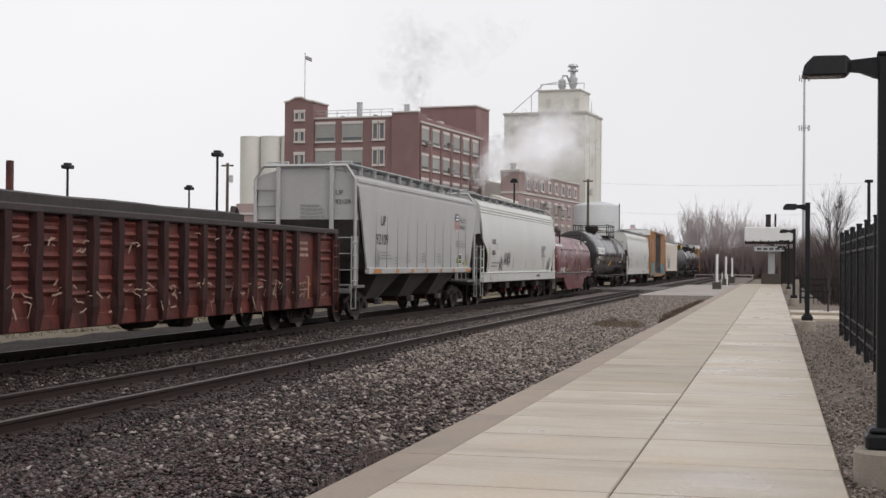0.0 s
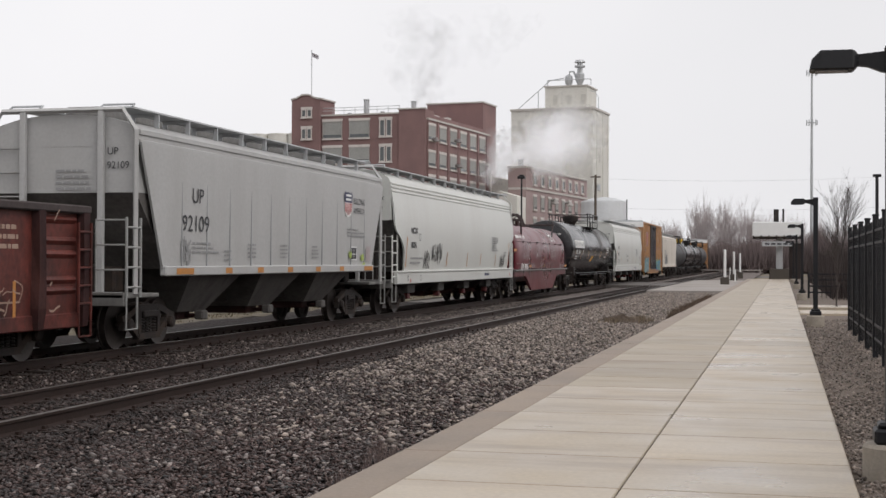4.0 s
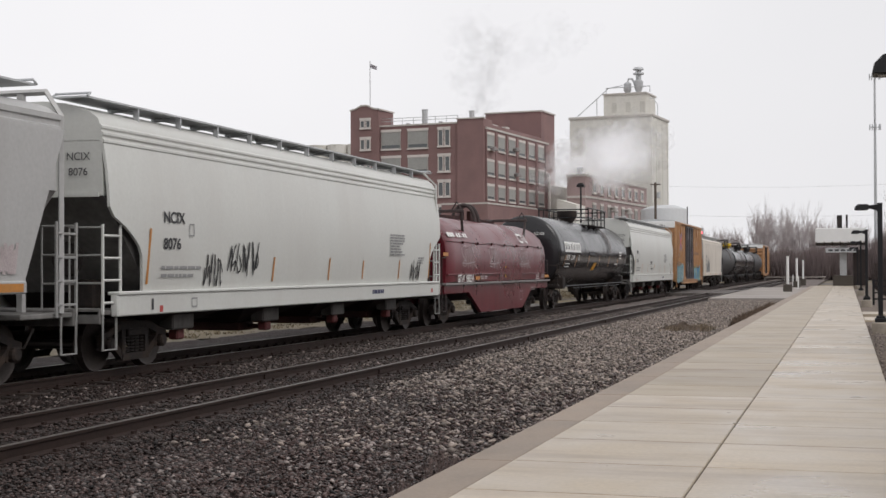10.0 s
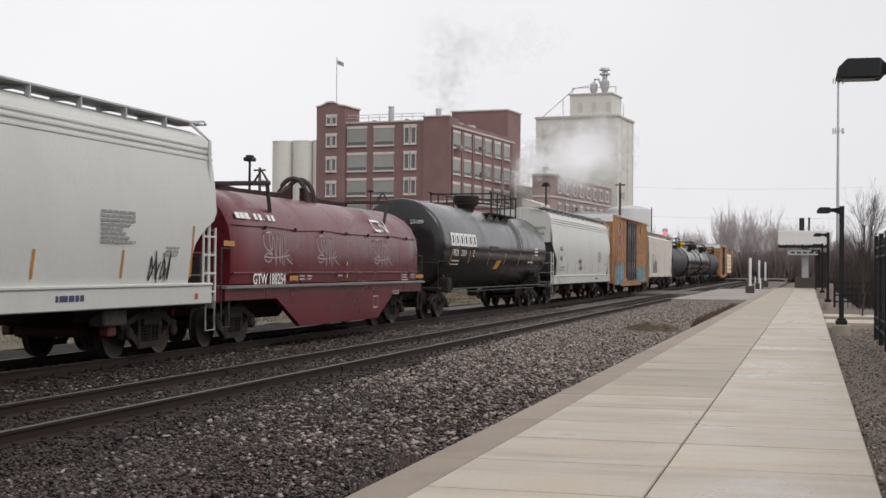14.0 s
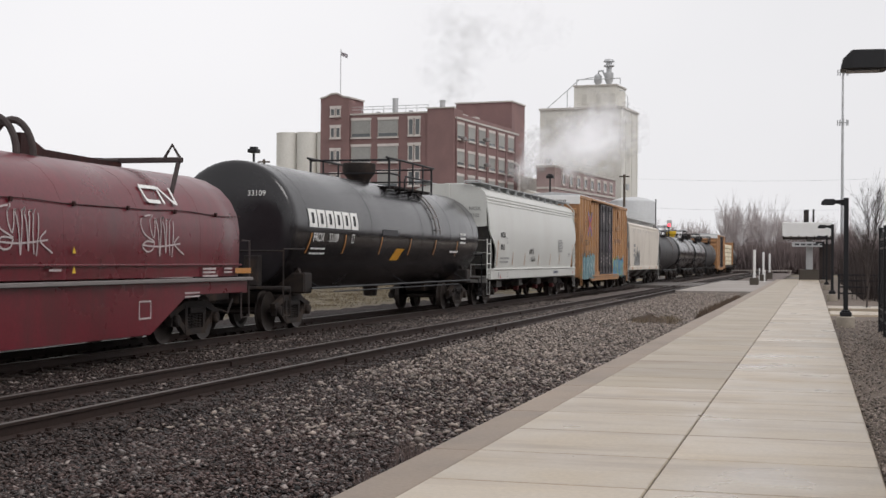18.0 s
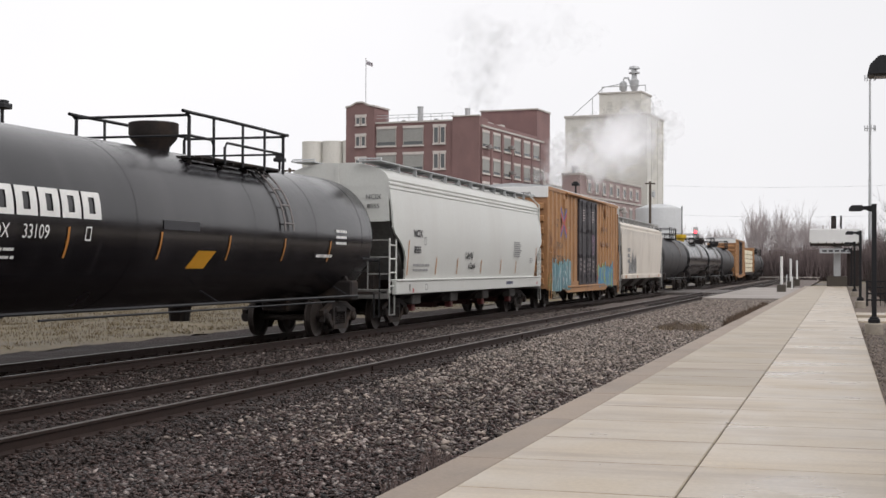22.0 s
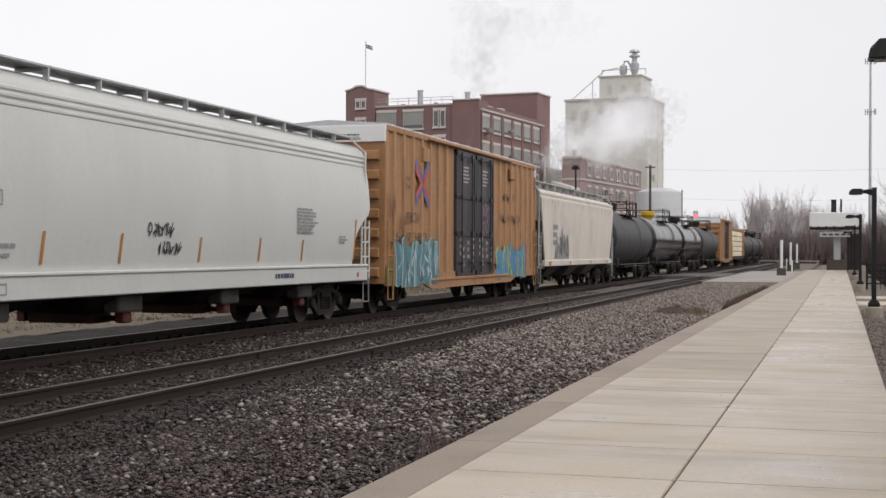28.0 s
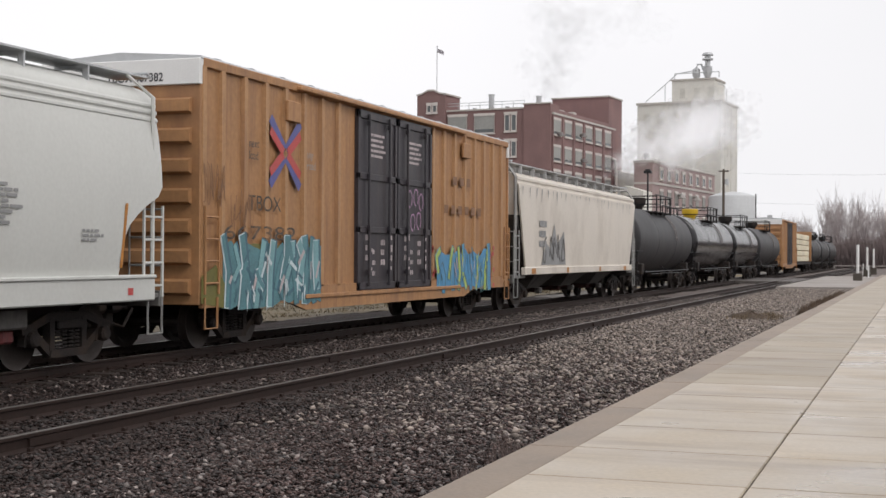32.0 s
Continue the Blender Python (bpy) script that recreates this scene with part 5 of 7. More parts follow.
    for u0, u1, v0 in ((6.55, 7.35, 1.37), (-3.78, -3.25, 1.37), (-7.35, -6.8, 2.1)):
        one_part("reflector_strip", lambda bm: decal(bm, [rect(u0, u1, v0, v0 + 0.11)], low if v0 < 2 else arc), M["amber"], car, "amber reflector strip")
    for v in (1.42, 1.74):
        one_part("arrow_mark", lambda bm: decal(bm, [[(0.17, v), (0.29, v), (0.23, v + 0.12)]], low), M["yellow"], car)
    return car


# -- tank cars --
def tank_car(label, s0, s1, detail=True, dome_paint="steel", r=1.55, marks=True, shell="tank"):
    L = s1 - s0
    car = freight_car("tank_car", label, s0, s1, L - 3.6, "tank car")
    zc = 2.42
    half = L / 2 - 0.55
    prof = []
    dish = lambda q: -half + 0.34 * (1 - max(0.0, 1 - (q / r) ** 6.0) ** 0.25)      # flattened head with a tight knuckle
    for f in (0.01, 0.35, 0.6, 0.78, 0.88, 0.94, 0.975, 0.992, 1.0):
        prof.append((r * f, dish(r * f)))
    prof = prof + [(r, y) for y in (-half * 0.5, 0, half * 0.5)] + [(q, -y) for q, y in prof[::-1]]
    bm = bmesh.new()
    lathe(bm, prof, (0, 0, zc), 40, "y")
    part("tank_shell", bm, M[shell], car, smooth=True)
    for y in [-half + 1.0, -half * 0.36, half * 0.18, half * 0.55, half - 1.0] if detail else [-half * 0.36, half * 0.3]:
        bm = bmesh.new()
        lathe(bm, [(r - 0.02, -0.03), (r + 0.004, -0.025), (r + 0.004, 0.025), (r - 0.02, 0.03)], (0, y, zc), 40, "y")
        part("shell_seam", bm, M[shell], car, smooth=True)
    # dome bonnet, platform and rails on top
    yd = 1.3 if detail else 0.0
    top = zc + r
    bm = bmesh.new()
    lathe(bm, [(0.30, -0.02), (0.32, 0.10), (0.46, 0.26), (0.49, 0.36), (0.49, 0.56), (0.45, 0.58), (0.05, 0.58)], (0, yd - (1.15 if detail else 0.45), top - 0.04), 18)
    part("bonnet", bm, M[dome_paint], car, smooth=True)
    bm = bmesh.new()
    for x in (-0.9, 0.9):
        for q in (-0.22, -0.07, 0.08, 0.23):
            box(bm, x + q - 0.055, x + q + 0.055, yd - 1.5, yd + 2.4, top - 0.19, top - 0.15)
        for y in (yd - 1.4, yd, yd + 1.2, yd + 2.3):
            box(bm, x - 0.28, x + 0.28, y - 0.03, y + 0.03, top - 0.23, top - 0.19)
            box(bm, x - 0.04, x + 0.04, y - 0.03, y + 0.03, top - 0.60, top - 0.19)
    part("top_platform", bm, M["steel"], car)
    bm = bmesh.new()
    z0, z1 = top - 0.25, top + 0.62
    ya, yb = (yd - 2.0, yd + 2.5) if detail else (yd - 1.5, yd + 2.4)
    zm = (z0 + z1) / 2
    for x in (-1.2, 1.2):
        tube(bm, flow([(x, ya, z0), (x, ya, z1 - 0.08), (x, ya + 0.08, z1), (x, yb - 0.08, z1), (x, yb, z1 - 0.08), (x, yb, z0)], 3), 0.034, 6)
        tube(bm, [(x, ya + 0.05, zm), (x, ya + 0.95, zm), (x, ya + 1.05, zm - 0.1), (x, ya + 1.05, z0)], 0.028, 6)
        tube(bm, [(x, ya + 1.55, z0), (x, ya + 1.55, zm - 0.1), (x, ya + 1.65, zm), (x, yb, zm)], 0.028, 6)
        for y in (ya + 1.05, ya + 2.4, ya + 3.5):
            tube(bm, [(x, y, z0), (x, y, z1)], 0.028, 6)
    for y in (ya, yb):
        tube(bm, [(-1.2, y, z1 - 0.05), (1.2, y, z1 - 0.05)], 0.03, 6)
        tube(bm, [(-1.2, y, zm), (1.2, y, zm)], 0.025, 6)
    part("guard_rail", bm, M["black"], car)
    # side ladder bent round the shell
    bm = bmesh.new()
    for y in (yd + 1.7, yd + 2.15):
        tube(bm, [((r + 0.06) * math.sin(a), y, zc + (r + 0.06) * math.cos(a)) for a in [0.5 + 0.13 * j for j in range(9)]], 0.022, 5)
    for j in range(4):
        a = 0.7 + 0.25 * j
        tube(bm, [((r + 0.06) * math.sin(a), yd + 1.7, zc + (r + 0.06) * math.cos(a)), ((r + 0.06) * math.sin(a), yd + 2.15, zc + (r + 0.06) * math.cos(a))], 0.02, 5)
    part("ladder", bm, M["walk_steel"], car)
    # stub sills, bolsters, running rail
    for t in (-1, 1):
        bm = bmesh.new()
        bbox(bm, -0.33, 0.33, *sorted((t * (L / 2 - 0.2), t * (L / 2 - 3.4))), 0.62, 1.02, 0.03)
        bbox(bm, -1.45, 1.45, *sorted((t * (L / 2 - 1.55), t * (L / 2 - 2.05))), 0.86, 1.35, 0.04)
        prism(bm, [(-1.4, 0.9), (1.4, 0.9), (1.2, 1.5), (-1.2, 1.5)], "y", *sorted((t * (L / 2 - 1.7), t * (L / 2 - 1.85))))
        bbox(bm, -1.5, 1.5, *sorted((t * (L / 2 - 0.05), t * (L / 2 - 0.55))), 0.98, 1.05, 0.01)
        part("stub_sill", bm, M["steel"], car)
        bm = bmesh.new()
        for x in (-1.5, 1.5):
            stirrup(bm, x, t * (L / 2 - 0.08), t * (L / 2 - 0.5), 0.4, 1.0)
            tube(bm, [(x, t * (L / 2 - 0.08), 1.0), (x, t * (L / 2 - 0.08), 1.9), (x, t * (L / 2 - 1.4), 1.9)], 0.022, 5)
        tube(bm, [(-1.5, t * (L / 2 - 0.08), 1.85), (1.5, t * (L / 2 - 0.08), 1.85)], 0.022, 5)
        bbox(bm, 0.5, 0.85, *sorted((t * (L / 2 - 0.15), t * (L / 2 - 0.4))), 1.05, 1.75, 0.02)
        part("end_railing", bm, M["steel" if t < 0 and detail else "black"], car)
    bm = bmesh.new()
    for x in (-1.52, 1.52):
        tube(bm, [(x, -L / 2 + 1.8, 0.98), (x, L / 2 - 1.8, 0.98)], 0.03, 6)
        tube(bm, [(x, -L / 2 + 3.4, 0.87), (x, L / 2 - 3.4, 0.87)], 0.02, 6)
        for j in range(3):
            y = -L / 2 + 2.4 + (L - 4.8) * j / 2
            tube(bm, [(x, y, 0.98), (x * 0.72, y, 1.22)], 0.018, 5)
    part("side_rail", bm, M["black"], car)
    bm = bmesh.new()
    lathe(bm, [(0.05, -0.2), (0.2, -0.2), (0.24, 0.1), (0.3, 0.2)], (0, yd, zc - r - 0.1), 12)
    part("outlet", bm, M["steel"], car)
    if marks:
        rng = random.Random(int(s0))
        wrap = lambda du, dz: (lambda u, v: ((r + 0.014) * math.sin(math.pi / 2 - (dz + v - zc) / r), du + u, zc + (r + 0.014) * math.cos(math.pi / 2 - (dz + v - zc) / r)))
        flat = wrap(-0.55, 0)
        for k in range(6):           # the owner's name as six plain white blocks, each with a dark slot
            u0 = -7.48 + k * 0.605
            def block(bm):
                v = [[bm.verts.new(flat(u0 + a, 2.43 + 0.0875 * b)) for a in (0.0, 0.18, 0.36, 0.54)] for b in range(6)]
                for b in range(5):
                    for a in range(3):
                        if not (a == 1 and 0 < b < 4):
                            bm.faces.new((v[b][a], v[b][a + 1], v[b + 1][a + 1], v[b + 1][a]))
                bmesh.ops.delete(bm, geom=[q for q in bm.verts if not q.link_faces], context="VERTS")
            one_part("owner_block", block, M["lettering_w"], car, "white block mark")
        letters("PROX", 0.30, wrap(-7.72, 2.10), M["lettering_w"], car, wide=0.95)
        letters("33109", 0.30, wrap(-6.65, 2.10), M["lettering_w"], car, wide=0.95)
        for rows, w, h, u0, v0, br in ((2, 1.5, 0.045, -7.2, 1.9, 3), (3, 0.7, 0.06, half - 2.3, 2.5, 1), (1, 1.0, 0.07, half - 3.4, 1.9, 2)):
            one_part("small_lettering", lambda bm: decal(bm, bars(rows, w, h, 0.08, rng, u0, v0, None, br), flat), M["lettering_w"], car)
        one_part("stencil_frame", lambda bm: decal(bm, stroke([(-4.35, 2.1), (-4.35, 2.3), (-4.2, 2.3), (-4.2, 2.1), (-4.35, 2.1)], 0.025), flat), M["lettering_w"], car)
        letters("33109", 0.18, lambda u, v: (0.42 + u, dish(math.hypot(0.42 + u, 3.12 + v - zc)) - 0.03, 3.12 + v), M["lettering_w"], car)
        one_part("placard", lambda bm: decal(bm, [[(-0.6, 1.62), (0.15, 1.62), (0.42, 1.98), (-0.33, 1.98)]], flat), M["placard"], car, "amber placard")
        for u in (-7.45, -4.85, -1.85, 0.95, 3.7, 6.4):
            one_part("reflector_strip", lambda bm: decal(bm, stroke([(u + (0.03 * q if u < -7 else 0.0), 1.82 + 0.09 * q) for q in range(6)], 0.065), flat), M["amber"], car, "amber reflector strip")
        one_part("data_plate", lambda bm: decal(bm, [rect(-1.8, -0.4, 2.34, 2.5)], flat), M["lettering"], car)
    return car


# -- box cars --
def box_car(label, s0, s1, detail=True):
    L = s1 - s0
    car = freight_car("box_car", label, s0, s1, L - 4.5, "box car")
    z0, z1 = 0.82, 4.98
    bm = bmesh.new()
    box(bm, -1.535, 1.535, -L / 2 + 0.1, L / 2 - 0.1, z0 + 0.1, z1)
    part("body", bm, M["tan"], car)
    bm = bmesh.new()
    for k in (-1, 1):
        bbox(bm, *sorted((k * 1.50, k * 1.60)), -L / 2 + 0.1, L / 2 - 0.1, 4.84, 5.0, 0.015)
        prism(bm, [(-L / 2 + 0.1, z0 - 0.05), (-L / 2 + 0.1, 1.08), (L / 2 - 0.1, 1.08), (L / 2 - 0.1, z0 - 0.05), (L / 2 - 3.4, z0 - 0.05), (L / 2 - 4.2, z0 - 0.22), (-L / 2 + 4.2, z0 - 0.22), (-L / 2 + 3.4, z0 - 0.05)], "x", *sorted((k * 1.52, k * 1.60)))
    part("side_sill", bm, M["tan"], car)
    d0, d1 = -2.38, 2.30       # door opening
    ribs = [-L / 2 + 0.14 + 0.0] + [-L / 2 + 0.80 + 0.835 * k for k in range(30)]
    for y in ribs:
        if y < d0 - 0.15 or d1 + 0.15 < y < L / 2 - 0.2:
            for k in (-1, 1):
                bm = bmesh.new()
                xa, xb = k * 1.485, k * 1.60
                prism(bm, [(xa, y - 0.10), (xb, y - 0.065), (xb, y + 0.065), (xa, y + 0.10)], "z", 1.05, 4.86)
                part("side_post", bm, M["tan_post"], car)
    for t in (-1, 1):
        bm = bmesh.new()
        bbox(bm, -1.58, 1.58, *sorted((t * (L / 2 - 0.1), t * (L / 2 - 0.02))), z0, 4.9, 0.015)
        part("end_wall", bm, M["tan"], car)
        for j in range(7):
            z = 0.98 + 0.51 * j
            ya = t * (L / 2 - 0.03)
            one_part("end_corrugation", lambda bm: prism(bm, [(ya, z), (ya + t * 0.12, z + 0.05), (ya + t * 0.12, z + 0.24), (ya, z + 0.29)], "x", -1.42, 1.42), M["tan"], car)
        bm = bmesh.new()
        bbox(bm, -1.585, 1.585, *sorted((t * (L / 2 - 0.14), t * (L / 2 + 0.03))), 4.54, 4.98, 0.012)
        part("end_band", bm, M["white"], car, "white band across the top of the end")
        for x in (-1.63, 1.63):
            one_part("ladder", lambda bm: ladder(bm, x, t * (L / 2 - 0.12), t * (L / 2 - 0.6), 1.0, 2.5, 4), M["tan"], car)
            one_part("stirrup_step", lambda bm: stirrup(bm, x, t * (L / 2 - 0.12), t * (L / 2 - 0.55), 0.42, 0.95), M["tan"], car)
    bm = bmesh.new()
    prism(bm, [(1.6, 4.98), (1.56, 5.03), (0, 5.14), (-1.56, 5.03), (-1.6, 4.98)], "y", -L / 2 + 0.05, L / 2 - 0.05)
    for j in range(14):
        y = -L / 2 + 0.8 + j * (L - 1.6) / 13
        prism(bm, [(1.56, 5.03), (0, 5.14), (-1.56, 5.03), (-1.5, 5.07), (0, 5.19), (1.5, 5.07)], "y", y - 0.05, y + 0.05)
    part("roof", bm, M["galv"], car)
    # door track at the top and two black plug doors
    bm = bmesh.new()
    bbox(bm, 1.58, 1.70, -5.4, 4.8, 4.86, 4.95, 0.02)
    part("door_track", bm, M["tan"], car)
    one_part("lower_door_track", lambda bm: bbox(bm, 1.58, 1.64, -5.0, 4.6, 0.82, 0.90, 0.01), M["tan"], car)
    mid = (d0 + d1) / 2
    for a, b in ((d0, mid - 0.03), (mid + 0.03, d1)):
        bm = bmesh.new()
        bbox(bm, 1.50, 1.59, a, b, 0.92, 4.82, 0.01)
        door = part("plug_door", bm, M["door_black"], car, "black steel plug door")
        for u0, u1, v0, v1 in ((a, a + 0.12, 0.92, 4.82), (b - 0.12, b, 0.92, 4.82), (a, b, 4.64, 4.82), (a, b, 3.32, 3.46), (a, b, 2.16, 2.30), (a, b, 0.92, 1.08)):
            one_part("door_frame_bar", lambda bm: bbox(bm, 1.57, 1.63, u0, u1, v0, v1, 0.01), M["door_black"], door)
        for u in (a + 0.55, b - 0.55):
            bm = bmesh.new()
            tube(bm, [(1.66, u, 1.0), (1.66, u, 4.75)], 0.03, 6)
            for z in (1.3, 2.27, 3.39, 4.55):
                box(bm, 1.62, 1.70, u - 0.06, u + 0.06, z - 0.05, z + 0.05)
            part("locking_bar", bm, M["door_black"], door)
        rg = random.Random(int(a * 100))
        on = lambda u, v: (1.594, u, v)
        for poly in bars(5, 0.9, 0.055, 0.06, rg, a + 0.75, 4.3, None, 1) + bars(3, 0.25, 0.12, 0.1, rg, a + 0.5, 2.0, None, 1) + bars(3, 0.25, 0.12, 0.1, rg, a + 1.4, 1.9, None, 1) + bars(4, 0.2, 0.1, 0.14, rg, a + 0.9, 1.7, None, 1):
            one_part("stencil", lambda bm: decal(bm, [poly], on), M["grey_small" if not detail else "spray_w"], door)
    if not detail:
        return car
    on = lambda u, v: (1.606, u, v)
    l0 = -L / 2
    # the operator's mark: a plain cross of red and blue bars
    c, h = -5.9, 3.60
    for sx in (-1, 1):
        for sz in (-1, 1):
            one_part("crossed_bar", lambda bm: decal(bm, stroke([(c + sx * 0.60, h + sz * 0.58), (c + sx * 0.08, h + sz * 0.12)], 0.19), lambda u, v: (1.606 + 0.002 * (sx + 2 * sz + 3) / 3, u, v)), M["blue"], car)
            one_part("crossed_bar", lambda bm: decal(bm, stroke([(c + sx * 0.60, h + sz * 0.36), (c + sx * 0.14, h + sz * 0.05)], 0.17), lambda u, v: (1.610 + 0.002 * (sx + 2 * sz + 3) / 3, u, v)), M["red"], car)
    letters("next", 0.22, lambda u, v: (1.607, -7.4 + u, 3.62 + v), M["lettering"], car)
    letters("load", 0.22, lambda u, v: (1.607, -7.4 + u, 3.40 + v), M["lettering"], car)
    letters("any", 0.22, lambda u, v: (1.607, -4.95 + u, 3.58 + v), M["grey_small"], car)
    letters("road", 0.22, lambda u, v: (1.607, -4.95 + u, 3.36 + v), M["grey_small"], car)
    letters("TBOX", 0.40, lambda u, v: (1.607, -7.42 + u, 2.48 + v), M["faded_black"], car, wide=1.25)
    letters("667382", 0.36, lambda u, v: (1.607, -8.35 + u, 1.95 + v), M["faded_black"], car, wide=2.75)
    letters("TBOX 667382", 0.20, lambda u, v: (-0.22 + u, -L / 2 - 0.035, 4.61 + v), M["lettering"], car, wide=0.93, bold=0.004)
    rng = random.Random(21)
    one_part("graffiti", lambda bm: decal(bm, scribble(rng, -9.05, 2.5, 0.8, 0.7, 6, 0.02), on), M["faded"], car)
    one_part("graffiti", lambda bm: decal(bm, scribble(rng, -8.1, 2.1, 0.9, 0.7, 5, 0.02), on), M["faded"], car)
    for v, w in ((3.5, 1.6), (2.75, 3.2)):
        one_part("faded_lettering", lambda bm: decal(bm, [rect(4.3 + (0 if w > 2 else 0.7) + 0.55 * k - 1.0, 4.62 + (0 if w > 2 else 0.7) + 0.55 * k - 1.0, v, v + 0.22) for k in range(int(w / 0.53))], lambda u, q: (1.604, u, q)), M["faded"], car)
    # two sprayed pieces: crowded upright shards with pale edges, dark cracks and drips, that spell nothing
    def piece(u0, w, v0, h, n, ground, shade, edge, fills, thick):
        def ragged(bm):
            low = [(u0 + w * m / 14, v0 + rng.uniform(-0.05, 0.1)) for m in range(15)]
            high = [(u0 + w * m / 14, v0 + h * rng.uniform(0.8, 1.05)) for m in range(14, -1, -1)]
            decal(bm, [low + high], lambda u, v: (1.610, u, max(v, 0.70)))
        one_part("graffiti", ragged, M[ground], car, "large sprayed graffiti in crowded upright shapes")
        for g in range(n * 3):
            a, lean, wd = u0 + w * (g + rng.uniform(0.1, 0.7)) / (n * 3), rng.uniform(-0.3, 0.3), thick * rng.uniform(0.5, 1.15)
            lo, hi = v0 + h * rng.choice((0.0, 0.03, 0.05, 0.3, 0.45)), v0 + h * rng.choice((0.55, 0.8, 0.95, 1.0, 1.08))
            bend = rng.uniform(-0.2, 0.2)
            mid = (lo + hi) / 2 + rng.uniform(-0.15, 0.15)
            line = [(a, lo), (a + lean * 0.5 + bend, mid), (a + lean, hi)]
            lift = 0.0008 * (g % 3)
            for off, paint, extra, shift in ((0.0015, shade, 0.07, 0.04), (0.0042, edge, 0.035, -0.02), (0.0068, fills[g % len(fills)], -0.01, 0.0)):
                if paint == edge and g % 3 == 1:
                    continue
                one_part("graffiti", lambda bm: decal(bm, stroke([(p + shift, q) for p, q in line], wd + extra), lambda u, v: (1.612 + off + lift, u, max(v, 0.70))), M[paint], car)
        for g in range(n * 6):
            a, q0 = u0 + w * rng.uniform(0.04, 0.94), v0 + h * rng.uniform(0.05, 0.75)
            tall, lean = rng.uniform(0.08, 0.35), rng.uniform(-0.28, 0.28)
            one_part("graffiti", lambda bm: decal(bm, stroke([(a, q0), (a + lean, q0 + tall)], rng.uniform(0.03, 0.09)), lambda u, v: (1.6225 + 0.0006 * (g % 3), u, v)), M[(edge, shade, "spray_w", shade)[g % 4]], car)
        for m in range(6):
            u, t0 = u0 + rng.uniform(0.1, w - 0.1), v0 + h * rng.uniform(0.05, 0.3)
            one_part("paint_drip", lambda bm: decal(bm, [[(u, t0), (u + 0.03, t0 - rng.uniform(0.15, 0.4)), (u + 0.08, t0 + 0.1), (u + 0.05, t0 + 0.2)]], lambda p, q: (1.624, p, max(q, 0.64))), M[edge], car)
    piece(-8.35, 4.1, 0.74, 1.14, 5, "teal", "blue_deep", "pale", ("teal", "pale_teal", "teal", "teal", "pale_teal"), 0.23)
    piece(2.75, 4.5, 0.80, 1.05, 4, "sky_blue", "blue_deep", "pale_teal", ("lime", "sky_blue", "lime", "sky_blue"), 0.20)
    one_part("graffiti", lambda bm: decal(bm, [[(-9.1, 0.85), (-8.3, 0.75), (-8.25, 1.15), (-8.6, 1.5), (-9.1, 1.3)]], lambda u, v: (1.611, u, v)), M["olive"], car)
    one_part("graffiti", lambda bm: decal(bm, [[(-8.4, 1.7), (-7.2, 1.88), (-5.6, 1.84), (-5.0, 1.95), (-4.3, 1.8), (-4.9, 1.6), (-7.5, 1.6)]], lambda u, v: (1.608, u, v)), M["olive"], car)
    for m in range(18):
        u, v = (2.55 if m % 2 else 7.3) + rng.uniform(-0.15, 0.3), rng.uniform(0.75, 1.9)
        one_part("paint_dot", lambda bm: decal(bm, [[(u + 0.07 * math.cos(a), v + 0.07 * math.sin(a)) for a in [math.pi * z / 4 for z in range(8)]]], lambda a, b: (1.613, a, b)), M["red"], car)
    # the outlined tag on one door, and pale lock marks
    for d0_, z in ((0.75, 3.0), (1.15, 3.05), (1.5, 2.95), (0.95, 2.45), (1.35, 2.5)):
        one_part("graffiti", lambda bm: decal(bm, stroke(flow([(d0_ + 0.15 * math.cos(a), z + 0.20 * math.sin(a)) for a in [math.pi * q / 4 for q in range(-1, 7)]], 2), 0.035), lambda u, v: (1.634, u, v)), M["pink"], car, "pale pink outlined spray tag")
    for u in (-1.75, -0.6, 0.55, 1.7):
        for v in (1.55, 1.75, 2.02, 1.32):
            if rng.random() < 0.75:
                one_part("lock_mark", lambda bm: decal(bm, [rect(u - 0.03, u + rng.uniform(0.02, 0.08), v, v + rng.uniform(0.06, 0.16))], lambda a, b: (1.694, a, b)), M["spray_w"], car)
    # small boards and placard holders on the side
    for u, v in ((-5.6, 4.42), (5.0, 4.45)):
        bm = bmesh.new()
        bbox(bm, 1.58, 1.66, u - 0.3, u + 0.3, v - 0.2, v + 0.2, 0.02)
        part("route_board", bm, M["tan"], car)
    return car


def lumber_car(label, s0, s1):
    L = s1 - s0
    car = freight_car("lumber_car", label, s0, s1, L - 4.0, "flat car")
    bm = bmesh.new()
    bbox(bm, -1.45, 1.45, -L / 2 + 0.2, L / 2 - 0.2, 0.85, 1.15, 0.03)
    part("deck", bm, M["steel"], car)
    for t in (-1, 1):
        bm = bmesh.new()
        bbox(bm, -1.5, 1.5, *sorted((t * (L / 2 - 0.3), t * (L / 2 - 0.6))), 1.15, 4.5, 0.03)
        part("bulkhead", bm, M["tan"], car)
    bm = bmesh.new()
    bbox(bm, -1.35, 1.35, -0.62, 0.62, -0.26, 0.26, 0.04)
    pack = mesh_of("lumber_pack", bm, M["lumber"])
    n = int((L - 1.6) / 1.3)
    for j in range(n):
        for k in range(5):
            put("lumber_pack", pack, car, (0, -L / 2 + 1.35 + j * 1.3, 1.45 + 0.58 * k))
    return car


gondola("weathered rusty red gondola car with pressed side panels", 14.9, 34.9)
slab_hopper("light grey covered hopper with flat sides and a shield badge", 36.2, 52.75, "up_grey", True)
ncix_hopper("white covered hopper with rounded sides and tall black graffiti", 53.38, 72.38, "8076", True)
